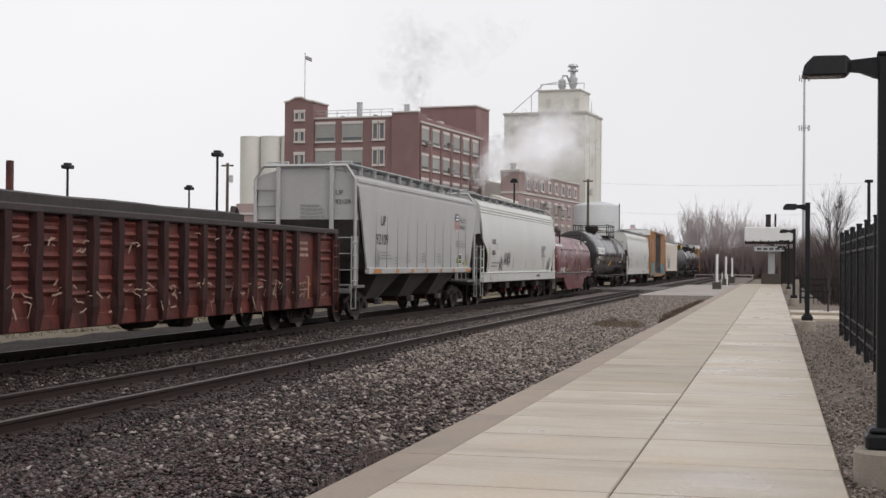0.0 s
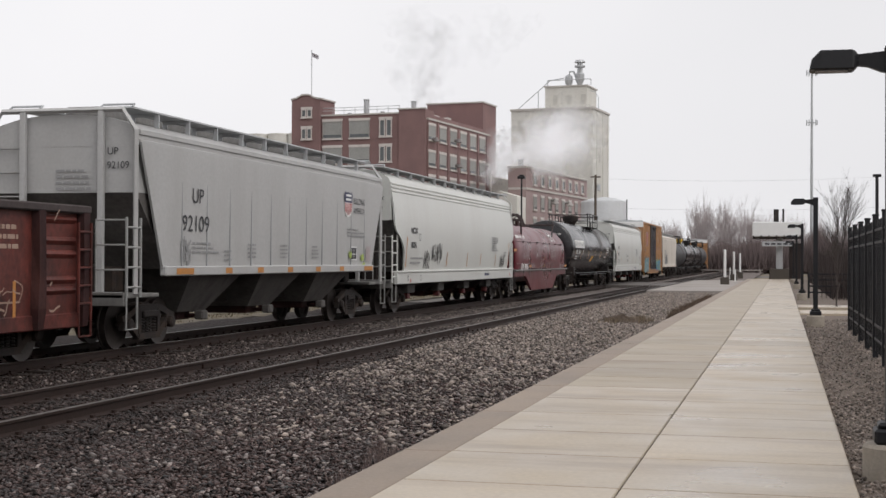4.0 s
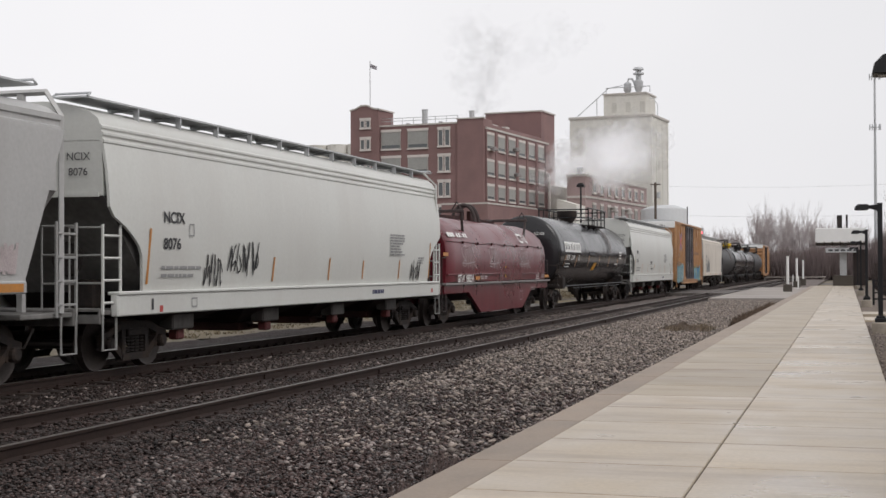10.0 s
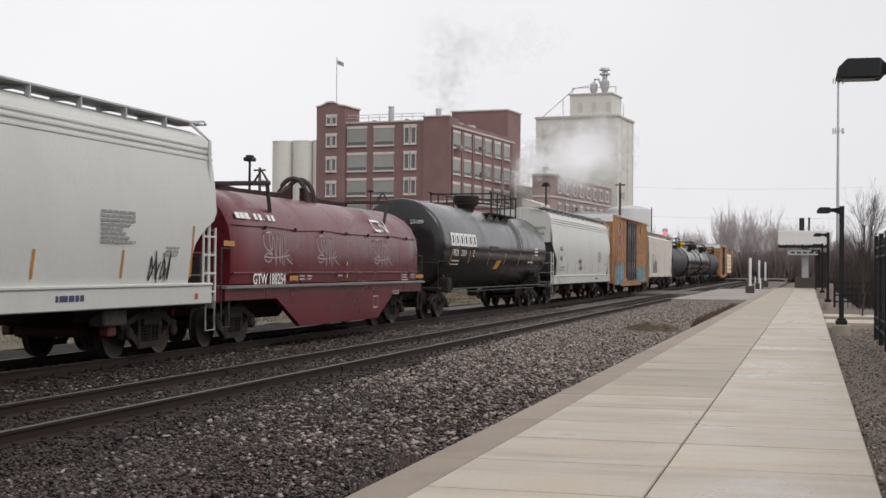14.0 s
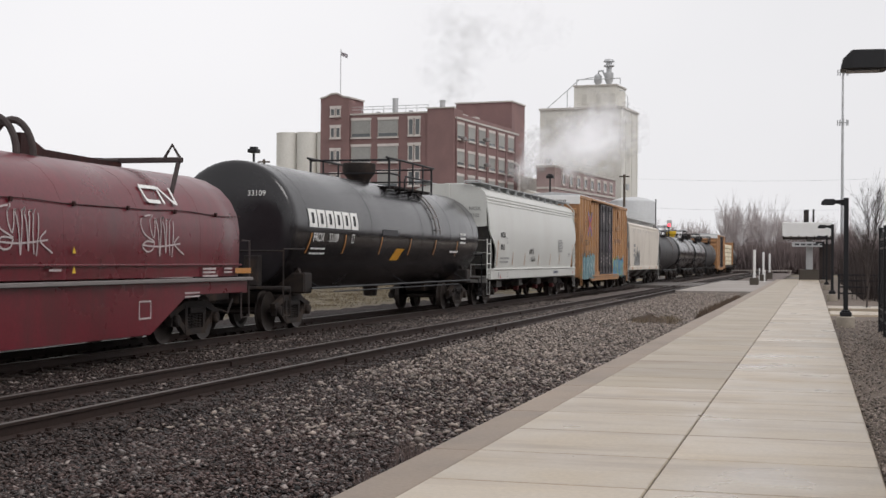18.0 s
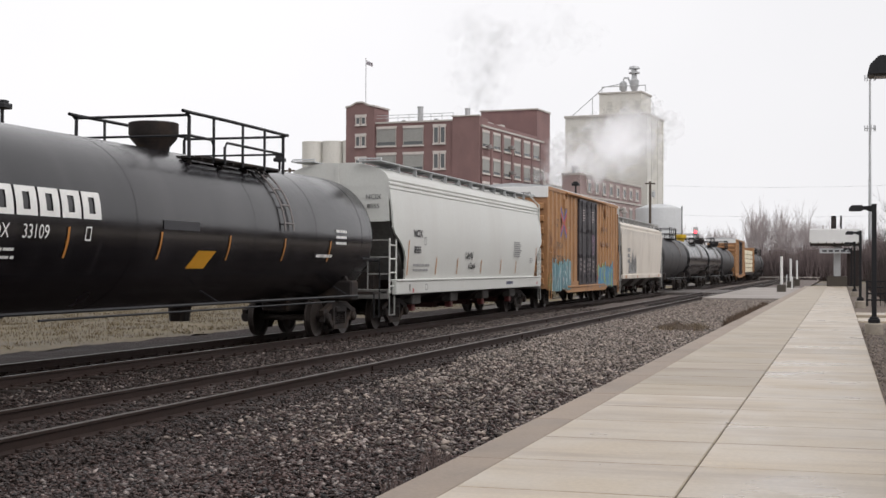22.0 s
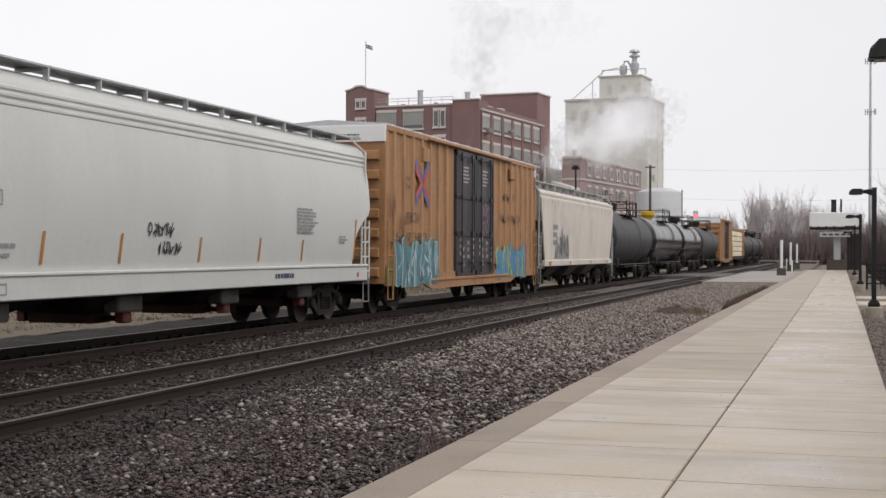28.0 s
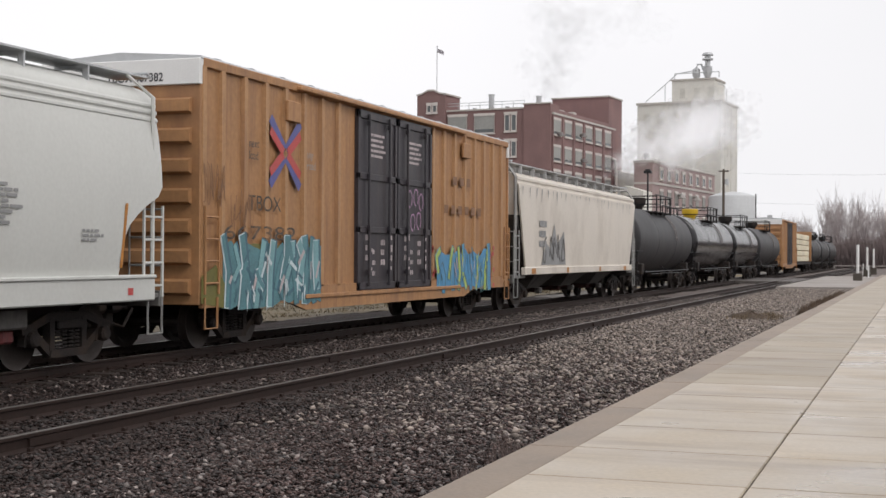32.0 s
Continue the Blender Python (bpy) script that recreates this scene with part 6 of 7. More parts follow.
coil_car("maroon coil car with one long arched hood", 72.6, 87.5)
tank_car("glossy black tank car with white block marks and top railing", 89.3, 108.45)
ncix_hopper("white covered hopper with rounded sides and small scrawled words", 109.05, 128.1, "8555", False)
box_car("tan box car with black plug doors and teal graffiti", 129.10, 147.35)
slab_hopper("stained cream covered hopper with grey graffiti", 148.05, 166.55, "cream", False)
tank_car("plain black tank car with a low platform", 167.05, 182.75, False, marks=False, shell="tank_dull")
tank_car("black tank car with a yellow valve bonnet", 183.25, 199.75, False, "yellow", marks=False)
tank_car("plain black tank car with a pale worn shell", 200.15, 214.35, False, marks=False)
tank_car("plain black tank car with a dark valve bonnet", 214.85, 231.65, False, marks=False, shell="tank_dull")
box_car("faded tan box car with black doors", 232.25, 247.45, False)
lumber_car("flat car loaded with pale wrapped lumber", 248.05, 268.85)
tank_car("dark tank car at the tail of the visible train", 269.45, 285.35, False, marks=False, shell="tank_dull")
tank_car("dark tank car at the tail of the visible train", 285.85, 301.85, False, marks=False, shell="tank_dull")
tank_car("dark tank car at the tail of the visible train", 302.35, 318.35, False, marks=False, shell="tank_dull")

# ---- the factory beyond the tracks ----
FACTORY_TURN = -6.3


def wall_window(parent, face, u, z, w, h, panes, blind):
    """One window in a wall. face 'front' lies in the plane y = 0, 'right' in the plane x = 0."""
    def q(a0, a1, z0, z1, d0, d1):
        return (a0, a1, -d1, -d0, z0, z1) if face == "front" else (d0, d1, a0, a1, z0, z1)
    bm = bmesh.new()
    fw = 0.10 if blind else 0.135
    for a0, a1, z0, z1 in ((u, u + fw, z, z + h), (u + w - fw, u + w, z, z + h), (u, u + w, z + h - fw, z + h), (u, u + w, z, z + fw)):
        box(bm, *q(a0, a1, z0, z1, 0.0, 0.16))
    for k in range(1, panes):
        a = u + w * k / panes
        box(bm, *q(a - 0.05, a + 0.05, z + fw, z + h - fw, 0.0, 0.14))
    win = part("window", bm, M["wframe" if blind else "lintel"], parent)
    bm = bmesh.new()
    box(bm, *q(u + fw, u + w - fw, z + fw, z + h - fw, 0.0, 0.05))
    part("pane", bm, M["glass"], win)
    if blind:
        bm = bmesh.new()
        box(bm, *q(u + fw, u + w - fw, z + h * 0.22, z + h - fw, 0.05, 0.10))
        part("panel", bm, M["blind"], win)
    bm = bmesh.new()
    box(bm, *q(u - 0.08, u + w + 0.08, z + h, z + h + 0.38, 0.0, 0.13))
    part("lintel", bm, M["lintel"], win)
    bm = bmesh.new()
    box(bm, *q(u - 0.08, u + w + 0.08, z - 0.22, z, 0.0, 0.25))
    part("sill", bm, M["lintel"], win)
    return win


factory = thing("factory_building", "four-storey red brick factory with pale window panels", "building", (-53.73, 205.0, -0.4), FACTORY_TURN)
Z = 0.4
bm = bmesh.new()
box(bm, -18.6, -0.4, 0.0, 30.0, 0, 24.6 + Z)
part("wall", bm, M["brick"], factory)
bm = bmesh.new()
box(bm, -6, 0.0, 0.35, 31.0, 0, 23.6 + Z)
part("side_wall", bm, M["brick"], factory)
bm = bmesh.new()
box(bm, -4.6, -0.15, -0.35, 3.6, 0, 25.2 + Z)
part("corner_pier", bm, M["brick"], factory)
bm = bmesh.new()
prism(bm, [(-23.1, 0), (-18.1, 0), (-18.1, 27.3 + Z), (-19.1, 27.5 + Z), (-20.1, 28.0 + Z), (-21.2, 28.0 + Z), (-22.2, 27.5 + Z), (-23.1, 27.3 + Z)], "y", -0.6, 5.0)
part("stair_tower", bm, M["brick"], factory)
bm = bmesh.new()
box(bm, -11.9, -1.3, 31.1, 38.5, 0, 29.6 + Z)
part("rear_tower", bm, M["brick"], factory)
for a in ((-18.6, -4.6, -0.15, 0.35, 24.6 + Z, 24.85 + Z), (-4.75, 0.0, -0.5, -0.1, 25.2 + Z, 25.4 + Z), (-0.25, 0.15, 0.3, 31.0, 23.6 + Z, 23.9 + Z), (-12.1, -1.1, 30.9, 31.4, 29.6 + Z, 29.85 + Z), (-1.5, -1.1, 31.4, 38.6, 29.6 + Z, 29.85 + Z), (-18.3, -17.9, -0.75, 5.1, 27.3 + Z, 27.55 + Z)):
    bm = bmesh.new()
    box(bm, *a)
    part("coping", bm, M["coping"], factory)
bm = bmesh.new()
prism(bm, [(-23.2, 27.3 + Z), (-22.2, 27.5 + Z), (-21.2, 28.0 + Z), (-20.1, 28.0 + Z), (-19.1, 27.5 + Z), (-18.0, 27.3 + Z), (-18.0, 27.55 + Z), (-19.1, 27.75 + Z), (-20.1, 28.25 + Z), (-21.2, 28.25 + Z), (-22.2, 27.75 + Z), (-23.2, 27.55 + Z)], "y", -0.75, -0.3)
part("coping", bm, M["coping"], factory)
for z, h in ((21.0, 2.75), (17.0, 2.55), (13.05, 2.4), (9.1, 2.5), (5.1, 2.5)):
    wall_window(factory, "front", -17.85, z + Z, 3.4, h, 1, True)
    wall_window(factory, "front", -13.2, z + Z, 3.5, h, 1, True)
    for u in (-8.0, -6.85):
        w = wall_window(factory, "front", u, z + 0.15 + Z, 0.95, h - 0.1, 1, False)
for z, h in ((20.5, 2.3), (16.4, 2.2), (12.65, 2.1), (8.7, 2.1), (4.8, 2.1)):
    for k in range(6):
        wall_window(factory, "right", 0.45 + 4.92 * k, z + Z, 3.2, h, 1, True)
for z, h in ((24.5, 1.25), (21.0, 1.7), (17.0, 2.0), (13.0, 2.1), (9.0, 2.1)):
    for u in (-21.35, -20.35):
        w = wall_window(factory, "front", u, z + Z, 0.85, h, 1, False)
        w.matrix_basis = pose(0, -0.6, 0)
for k in range(7):
    bm = bmesh.new()
    u = 4.92 * k - 0.05
    box(bm, -0.05, 0.13, max(u - 0.5, 0.36), u + 0.3, 0, 23.4 + Z)
    part("pilaster", bm, M["brick"], factory)
for x, y, z0, z1, r in ((-11.2, 2.2, 24.6, 27.2, 0.45), (-3.4, 3.0, 25.2, 26.7, 0.42), (-9.0, 3.5, 24.6, 25.3, 0.3), (-14.5, 3.0, 24.6, 25.2, 0.3)):
    bm = bmesh.new()
    lathe(bm, [(r, z0), (r, z1), (r * 1.15, z1), (r * 1.15, z1 + 0.15), (r * 0.8, z1 + 0.15)], (x, y, Z), 14)
    part("roof_stack", bm, M["galv"], factory, "grey steel roof stack")
bm = bmesh.new()
box(bm, -6.0, -2.5, 9, 16, 23.6, 25.2)
box(bm, -5, -3.0, 20, 24, 23.6, 25.6)
part("roof_plant", bm, M["galv"], factory)
bm = bmesh.new()
tube(bm, [(0.6, 29.6, 8.0), (0.6, 29.6, 18.0), (0.5, 29.3, 18.7), (0.1, 28.6, 19.0)], 0.28, 10)
part("vent_pipe", bm, M["lintel"], factory, "pale bent vent pipe")
for u, z in ((12.5, 21.7), (13.0, 17.6), (2.0, 21.0)):
    bm = bmesh.new()
    tube(bm, [(0.0, u, z), (0.7, u, z)], 0.25, 8)
    lathe(bm, [(0.2, 0.3), (0.55, -0.3), (0.5, -0.33)], (0.8, u, z), 12)
    part("vent_hood", bm, M["walk_steel"], factory)
bm = bmesh.new()
tube(bm, [(-20.35, 1.0, 27.9 + Z), (-20.35, 1.0, 35.3 + Z)], 0.07, 8)
lathe(bm, [(0.02, 0), (0.13, 0.1), (0.02, 0.25)], (-20.35, 1.0, 35.3 + Z), 8)
part("flagpole", bm, M["galv"], factory)
bm = bmesh.new()
grid = [[bm.verts.new((-20.3 + 0.19 * i, 1.0 + 0.10 * math.sin(i * 1.4), 35.1 + Z - 0.08 * i - 0.22 * j)) for i in range(7)] for j in range(4)]
for j in range(3):
    for i in range(6):
        bm.faces.new((grid[j][i], grid[j][i + 1], grid[j + 1][i + 1], grid[j + 1][i]))
bmesh.ops.solidify(bm, geom=bm.faces[:], thickness=0.02)
part("flag", bm, M["cloth"], factory, "small wind-blown flag", smooth=True)

# a low brick wing wraps round the corner below
one_part("low_wing", lambda bm: box(bm, -6.2, 1.5, -3.0, 25.0, 0, 11.7 + Z), M["brick"], factory)
one_part("wing_coping", lambda bm: [box(bm, -6.3, 1.6, -3.1, -2.6, 11.7 + Z, 11.95 + Z), box(bm, 1.2, 1.6, -2.6, 25.1, 11.7 + Z, 11.95 + Z)], M["coping"], factory)
for y, z in ((0.5, 25.5), (0.5, 25.95)):
    one_part("roof_rail", lambda bm: tube(bm, [(-18.2, y, z + Z), (-4.8, y, z + Z)], 0.05, 5), M["galv"], factory)
for k in range(8):
    one_part("rail_post", lambda bm: tube(bm, [(-18.2 + 1.91 * k, 0.5, 24.6 + Z), (-18.2 + 1.91 * k, 0.5, 25.98 + Z)], 0.05, 5), M["galv"], factory)
for y, w, h in ((2.5, 1.2, 1.0), (5.6, 2.6, 1.3), (12.0, 1.6, 1.5), (19.5, 1.2, 1.1), (26.0, 1.4, 0.8)):
    one_part("roof_vent", lambda bm: bbox(bm, -1.9, -0.9, y, y + w, 23.6 + Z, 23.6 + h + Z, 0.1), M["coping"], factory)

# concrete elevator
silo = thing("grain_elevator", "tall pale concrete grain elevator with a headhouse", "building", (-36.67, 270.0, -0.4), FACTORY_TURN)
bm = bmesh.new()
box(bm, -17.0, 0.0, 0.0, 13.6, 0, 32.3)
part("wall", bm, M["silo"], silo)
bm = bmesh.new()
box(bm, -17.2, 0.2, -0.2, 13.8, 32.3, 32.75)
part("roof_slab", bm, M["coping"], silo)
bm = bmesh.new()
box(bm, -10.6, -1.9, 2.5, 10.5, 32.75, 37.2)
part("headhouse", bm, M["silo"], silo)
bm = bmesh.new()
box(bm, -10.8, -1.7, 2.3, 10.7, 37.2, 37.5)
part("headhouse_roof", bm, M["coping"], silo)
for k in range(6):
    bm = bmesh.new()
    box(bm, -15.6 + 2.7 * k, -14.4 + 2.7 * k, -0.06, 0.1, 28.2, 30.4)
    part("window", bm, M["silo_dark"], silo)
for k in range(3):
    bm = bmesh.new()
    box(bm, -8.9 + 2.9 * k, -7.9 + 2.9 * k, 2.42, 2.6, 33.6, 35.6)
    part("window", bm, M["silo_dark"], silo)
for y in (3.0, 8.0, 12.5):
    bm = bmesh.new()
    box(bm, -0.1, 0.12, y, y + 0.6, 0.5, 32.0)
    part("pilaster", bm, M["silo"], silo)
for z in (8.0, 16.0, 22.0):
    bm = bmesh.new()
    box(bm, -0.05, 0.08, 5.0, 6.2, z, z + 1.8)
    part("window", bm, M["silo_dark"], silo)
bm = bmesh.new()
lathe(bm, [(0.35, 0), (0.9, 1.4), (0.95, 2.6), (0.55, 3.0), (0.55, 4.0), (1.1, 4.0), (1.1, 4.3), (0.6, 4.35), (0.6, 4.9), (1.15, 4.95), (0.9, 5.4), (0.05, 5.6)], (-4.0, 5.0, 37.4), 14)
part("roof_cyclone", bm, M["galv"], silo, "grey steel cyclone on the headhouse", smooth=True)
bm = bmesh.new()
lathe(bm, [(0.2, 0), (0.8, 0.9), (0.8, 2.2), (0.3, 2.6)], (-6.3, 5.0, 37.4), 12)
tube(bm, [(-6.3, 5, 39.8), (-6.1, 5, 40.6), (-5.3, 5, 40.6), (-4.8, 5, 39.4)], 0.2, 8)
part("roof_hopper", bm, M["galv"], silo, smooth=True)
for a, b in (((-16.5, 2.4, 32.8), (-9.5, 2.4, 38.6)), ((-9.5, 2.4, 38.6), (-6.5, 2.4, 39.0)), ((-12.0, 2.4, 32.8), (-12.0, 2.4, 36.6)), ((-10, 2.3, 38.6), (-1, 2.3, 38.6)), ((-1, 2.3, 37.4), (-1, 2.3, 38.6)), ((-10, 2.3, 37.4), (-10, 2.3, 38.6))):
    one_part("conveyor_rail", lambda bm: tube(bm, [a, b], 0.09, 5), M["galv"], silo)
one_part("conveyor_rail", lambda bm: tube(bm, [(-1.6, 4.0, 36.4), (-0.6, 4.0, 36.2), (0.15, 4.0, 35.0), (0.15, 4.0, 32.7)], 0.08, 5), M["galv"], silo)

# lower brick mill in front of it, with a pale annex
mill = thing("brick_mill", "long two-storey brick mill with a row of windows", "building", (-41.74, 225.0, -0.4), FACTORY_TURN)
bm = bmesh.new()
box(bm, -3.2, 0.0, 0.0, 41.0, 0, 17.6)
part("wall", bm, M["brick2"], mill)
for z in (14.0, 17.6):
    bm = bmesh.new()
    box(bm, -3.3, 0.15, -0.15, 41.1, z, z + 0.35)
    part("cornice", bm, M["coping"], mill)
for k in range(8):
    wall_window(mill, "right", 4.0 + 4.6 * k, 15.0, 2.0, 1.7, 1, False)
    wall_window(mill, "right", 4.0 + 4.6 * k, 10.8, 2.0, 2.2, 2, True)
    wall_window(mill, "right", 4.0 + 4.6 * k, 7.0, 2.0, 2.2, 2, True)
for u in (15.0, 25.0):
    bm = bmesh.new()
    lathe(bm, [(0.2, 0.4), (0.75, -0.35), (0.68, -0.4)], (0.9, u, 12.5), 12)
    tube(bm, [(0, u, 12.8), (0.9, u, 12.8)], 0.28, 8)
    part("vent_hood", bm, M["wframe"], mill)
bm = bmesh.new()
lathe(bm, [(0.45, 0), (0.45, 1.3), (0.62, 1.3), (0.62, 1.6), (0.3, 1.7)], (-1.7, 2.2, 17.6), 14)
part("steam_stack", bm, M["galv"], mill)
one_part("lean_to", lambda bm: prism(bm, [(-3.4, 0), (-0.05, 0), (-0.05, 12.6), (-3.4, 13.6)], "y", -5.0, -0.02), M["silo"], mill, "pale rendered lean-to")
annex = thing("pale_annex", "low pale rendered annex beside the brick mill", "building", (-51.6, 238.5, -0.4), FACTORY_TURN)
bm = bmesh.new()
prism(bm, [(0, 0), (7.5, 0), (7.5, 15.6), (0, 17.4)], "y", 0.0, 14.0)
part("wall", bm, M["silo"], annex)
bm = bmesh.new()
box(bm, 0.1, 7.4, -0.12, 0.02, 11.6, 11.95)
part("band", bm, M["coping"], annex)
for u in (1.6, 4.2):
    bm = bmesh.new()
    box(bm, u, u + 1.2, -0.08, 0.05, 8.0, 10.2)
    part("window", bm, M["silo_dark"], annex)

tank = thing("storage_tank", "large pale grey cylindrical storage tank", "tank", (-28.7, 225.0, -0.4))
bm = bmesh.new()
lathe(bm, [(3.75, 0), (3.75, 11.6), (3.6, 11.9), (2.0, 12.4), (0.05, 12.6)], (0, 0, 0), 36)
part("shell", bm, M["tankgrey"], tank, smooth=True)
for z in (3.0, 6.0, 9.0):
    bm = bmesh.new()
    lathe(bm, [(3.74, 0), (3.78, 0.02), (3.78, 0.08), (3.74, 0.1)], (0, 0, z), 36)
    part("seam", bm, M["tankgrey"], tank)
bm = bmesh.new()
box(bm, 3.72, 3.88, -0.08, 0.08, 0, 12.2)
part("ladder_cage", bm, M["steel"], tank)

bins = thing("storage_bins", "pale ribbed storage bins behind the factory", "silo", (-100.5, 260, -0.4))
for k in range(3):
    bm = bmesh.new()
    lathe(bm, [(2.3, 0), (2.3, 27.2), (2.35, 27.2), (2.35, 27.5), (0.05, 27.6)], (-3.0 + 4.4 * k, 0, 0), 22)
    part("bin", bm, M["silo"], bins, smooth=True)

shop = thing("brick_shop", "small low red brick building across the lot", "building", (-52.0, 122.0, -0.4))
bm = bmesh.new()
box(bm, -1.5, 7.0, 0, 10, 0, 6.6)
box(bm, 1.5, 5.0, 1, 6, 6.6, 7.7)
part("wall", bm, M["brick2"], shop)
bm = bmesh.new()
box(bm, -1.6, 7.1, -0.1, 10.1, 6.6, 6.8)
part("coping", bm, M["coping"], shop)

# ---- poles and lamps beyond the tracks ----
def lot_lamp(at, h, head):
    lamp = thing("parking_lot_lamp", "tall dark parking lot lamp with a square head", "street lamp", (at[0], at[1], -0.42), group="parking lot lamps")
    bm = bmesh.new()
    tube(bm, [(0, 0, 0), (0, 0, h)], 0.09, 8, r_end=0.07)
    part("pole", bm, M["black"], lamp)
    bm = bmesh.new()
    bbox(bm, -0.3 * head, 0.3 * head, -0.3, 0.3, h, h + 0.22, 0.04)
    bbox(bm, -0.2 * head, 0.2 * head, -0.2, 0.2, h + 0.22, h + 0.34, 0.03)
    part("lamp_head", bm, M["black"], lamp)


for at, h, head in (((-38.97, 70), 7.3, 0.9), ((-40.54, 90), 7.2, 0.9), ((-29.87, 70), 7.9, 0.9), ((-20.79, 110), 8.8, 1.0), ((-62.0, 190), 13.0, 1.4), ((-30.6, 45), 8.05, 0.9)):
    lot_lamp(at, h, head)
for at, h in (((-16.05, 120), 9.7), ((-37.63, 90), 9.1)):
    pole = thing("utility_pole", "weathered wooden utility pole with a short crossarm", "utility pole", (*at, -0.42), group="utility poles")
    bm = bmesh.new()
    tube(bm, [(0, 0, 0), (0, 0, h)], 0.15, 8, r_end=0.10)
    part("pole", bm, M["wood"], pole)
    bm = bmesh.new()
    bbox(bm, -0.45, 0.45, -0.05, 0.05, h - 0.25, h - 0.13, 0.01)
    part("crossarm", bm, M["wood"], pole)
    bm = bmesh.new()
    lathe(bm, [(0.02, 0), (0.16, 0.03), (0.16, 0.5), (0.02, 0.55)], (0.3, -0.1, h - 1.4), 10)
    part("transformer", bm, M["galv"], pole)
slim = thing("slim_pole", "slim dark metal pole with a small cap", "pole", (4.48, 70, -0.42))
one_part("shaft", lambda bm: tube(bm, [(0, 0, 0), (0, 0, 6.3)], 0.10, 8, r_end=0.075), M["black"], slim)
one_part("cap", lambda bm: bbox(bm, -0.2, 0.2, -0.12, 0.12, 6.28, 6.42, 0.03), M["black"], slim)
one_part("bracket", lambda bm: bbox(bm, -0.24, -0.06, -0.08, 0.08, 2.6, 3.3, 0.02), M["black"], slim)
sig = thing("railway_signal", "railway signal mast showing a red light", "signal", (-19.15, 190, -0.42))
bm = bmesh.new()
tube(bm, [(0, 0, 0), (0, 0, 7.6)], 0.09, 8)
part("mast", bm, M["galv"], sig)
bm = bmesh.new()
bbox(bm, -0.34, 0.34, -0.1, 0.1, 6.65, 7.75, 0.05)
part("signal_head", bm, M["galv"], sig)
bm = bmesh.new()
lathe(bm, [(0.01, -0.14), (0.2, -0.12), (0.2, 0.0)], (0, -0.02, 7.05), 14, "y")
part("red_lens", bm, M["signal"], sig, "glowing red lens")
mast = thing("cell_tower", "slender grey cell tower with two rings of antennas", "radio mast", (5.15, 260, -0.42))
bm = bmesh.new()
tube(bm, [(0, 0, 0), (0, 0, 37.6)], 0.34, 10, r_end=0.18)
part("mast_pole", bm, M["galv"], mast)
for z in (27.7, 36.9):
    for k in range(9):
        a = 2 * math.pi * k / 9
        bm = bmesh.new()
        box(bm, 0.95 * math.cos(a) - 0.09, 0.95 * math.cos(a) + 0.09, 0.95 * math.sin(a) - 0.09, 0.95 * math.sin(a) + 0.09, z - 0.5, z + 0.5)
        tube(bm, [(0, 0, z), (0.95 * math.cos(a), 0.95 * math.sin(a), z)], 0.04, 5)
        part("antenna", bm, M["galv"], mast)
# overhead wires far behind
for z0, z1, y in ((20.5, 19.2, 300), (14.2, 12.8, 300)):
    bm = bmesh.new()
    tube(bm, [(-54 + 14 * k, y, z0 + (z1 - z0) * k / 12 - 1.2 * math.sin(math.pi * (k % 6) / 6)) for k in range(13)], 0.018, 4)
    tagged(part("overhead_wire", bm, M["cable"]), "thin overhead wire across the sky", "cable")

for x in (-54, 114):
    far = thing("utility_pole", "tall wooden pole that carries the overhead wires", "utility pole", (x, 300, -0.42), group="utility poles")
    one_part("pole", lambda bm: tube(bm, [(0, 0.2, 0), (0, 0.2, 21.6)], 0.2, 8, r_end=0.13), M["wood"], far)

# ---- along the platform ----
def platform_lamp(y):
    lamp = thing("platform_lamp", "black square-arm platform lamp on a concrete pier", "street lamp", (0.85, y, -0.05), group="platform lamps")
    bm = bmesh.new()
    lathe(bm, [(0.235, 0), (0.235, 0.29), (0.21, 0.32), (0.02, 0.32)], (0, 0, 0), 24)
    part("pier", bm, M["pier"], lamp, "round concrete pier", smooth=True)
    bm = bmesh.new()
    bbox(bm, -0.15, 0.15, -0.15, 0.15, 0.32, 0.44, 0.02)
    bbox(bm, -0.12, 0.12, -0.12, 0.12, 0.44, 0.49, 0.02)
    part("base_plate", bm, M["black"], lamp)
    bm = bmesh.new()
    bbox(bm, -0.062, 0.062, -0.062, 0.062, 0.45, 3.425, 0.01)
    bbox(bm, -0.07, 0.07, -0.07, 0.07, 3.425, 3.455, 0.008)
    part("pole", bm, M["black"], lamp)
    bm = bmesh.new()
    prism(bm, [(-0.06, 3.415), (-0.27, 3.395), (-0.30, 3.365), (-0.28, 3.305), (-0.20, 3.295), (-0.10, 3.255), (-0.06, 3.245)], "y", -0.035, 0.035)
    part("arm", bm, M["black"], lamp)
    bm = bmesh.new()
    rings = []
    for x, z0, z1, w in ((-0.27, 3.305, 3.395, 0.06), (-0.31, 3.270, 3.425, 0.13), (-0.56, 3.270, 3.425, 0.14), (-0.63, 3.270, 3.355, 0.13), (-0.645, 3.275, 3.295, 0.12)):
        rings.append([(x, -w, z0), (x, w, z0), (x, w * 0.85, z1), (x, -w * 0.85, z1)])
    loft(bm, rings)
    bmesh.ops.bevel(bm, geom=bm.edges[:], offset=0.008, segments=1, affect="EDGES")
    head = part("lamp_head", bm, M["black"], lamp)
    bm = bmesh.new()
    box(bm, -0.6, -0.35, -0.09, 0.09, 3.263, 3.269)
    part("lens", bm, M["glass"], head)


for y in (11.3, 37.6, 63.6, 89.6, 115.6):
    platform_lamp(y)

# tall black picket fence
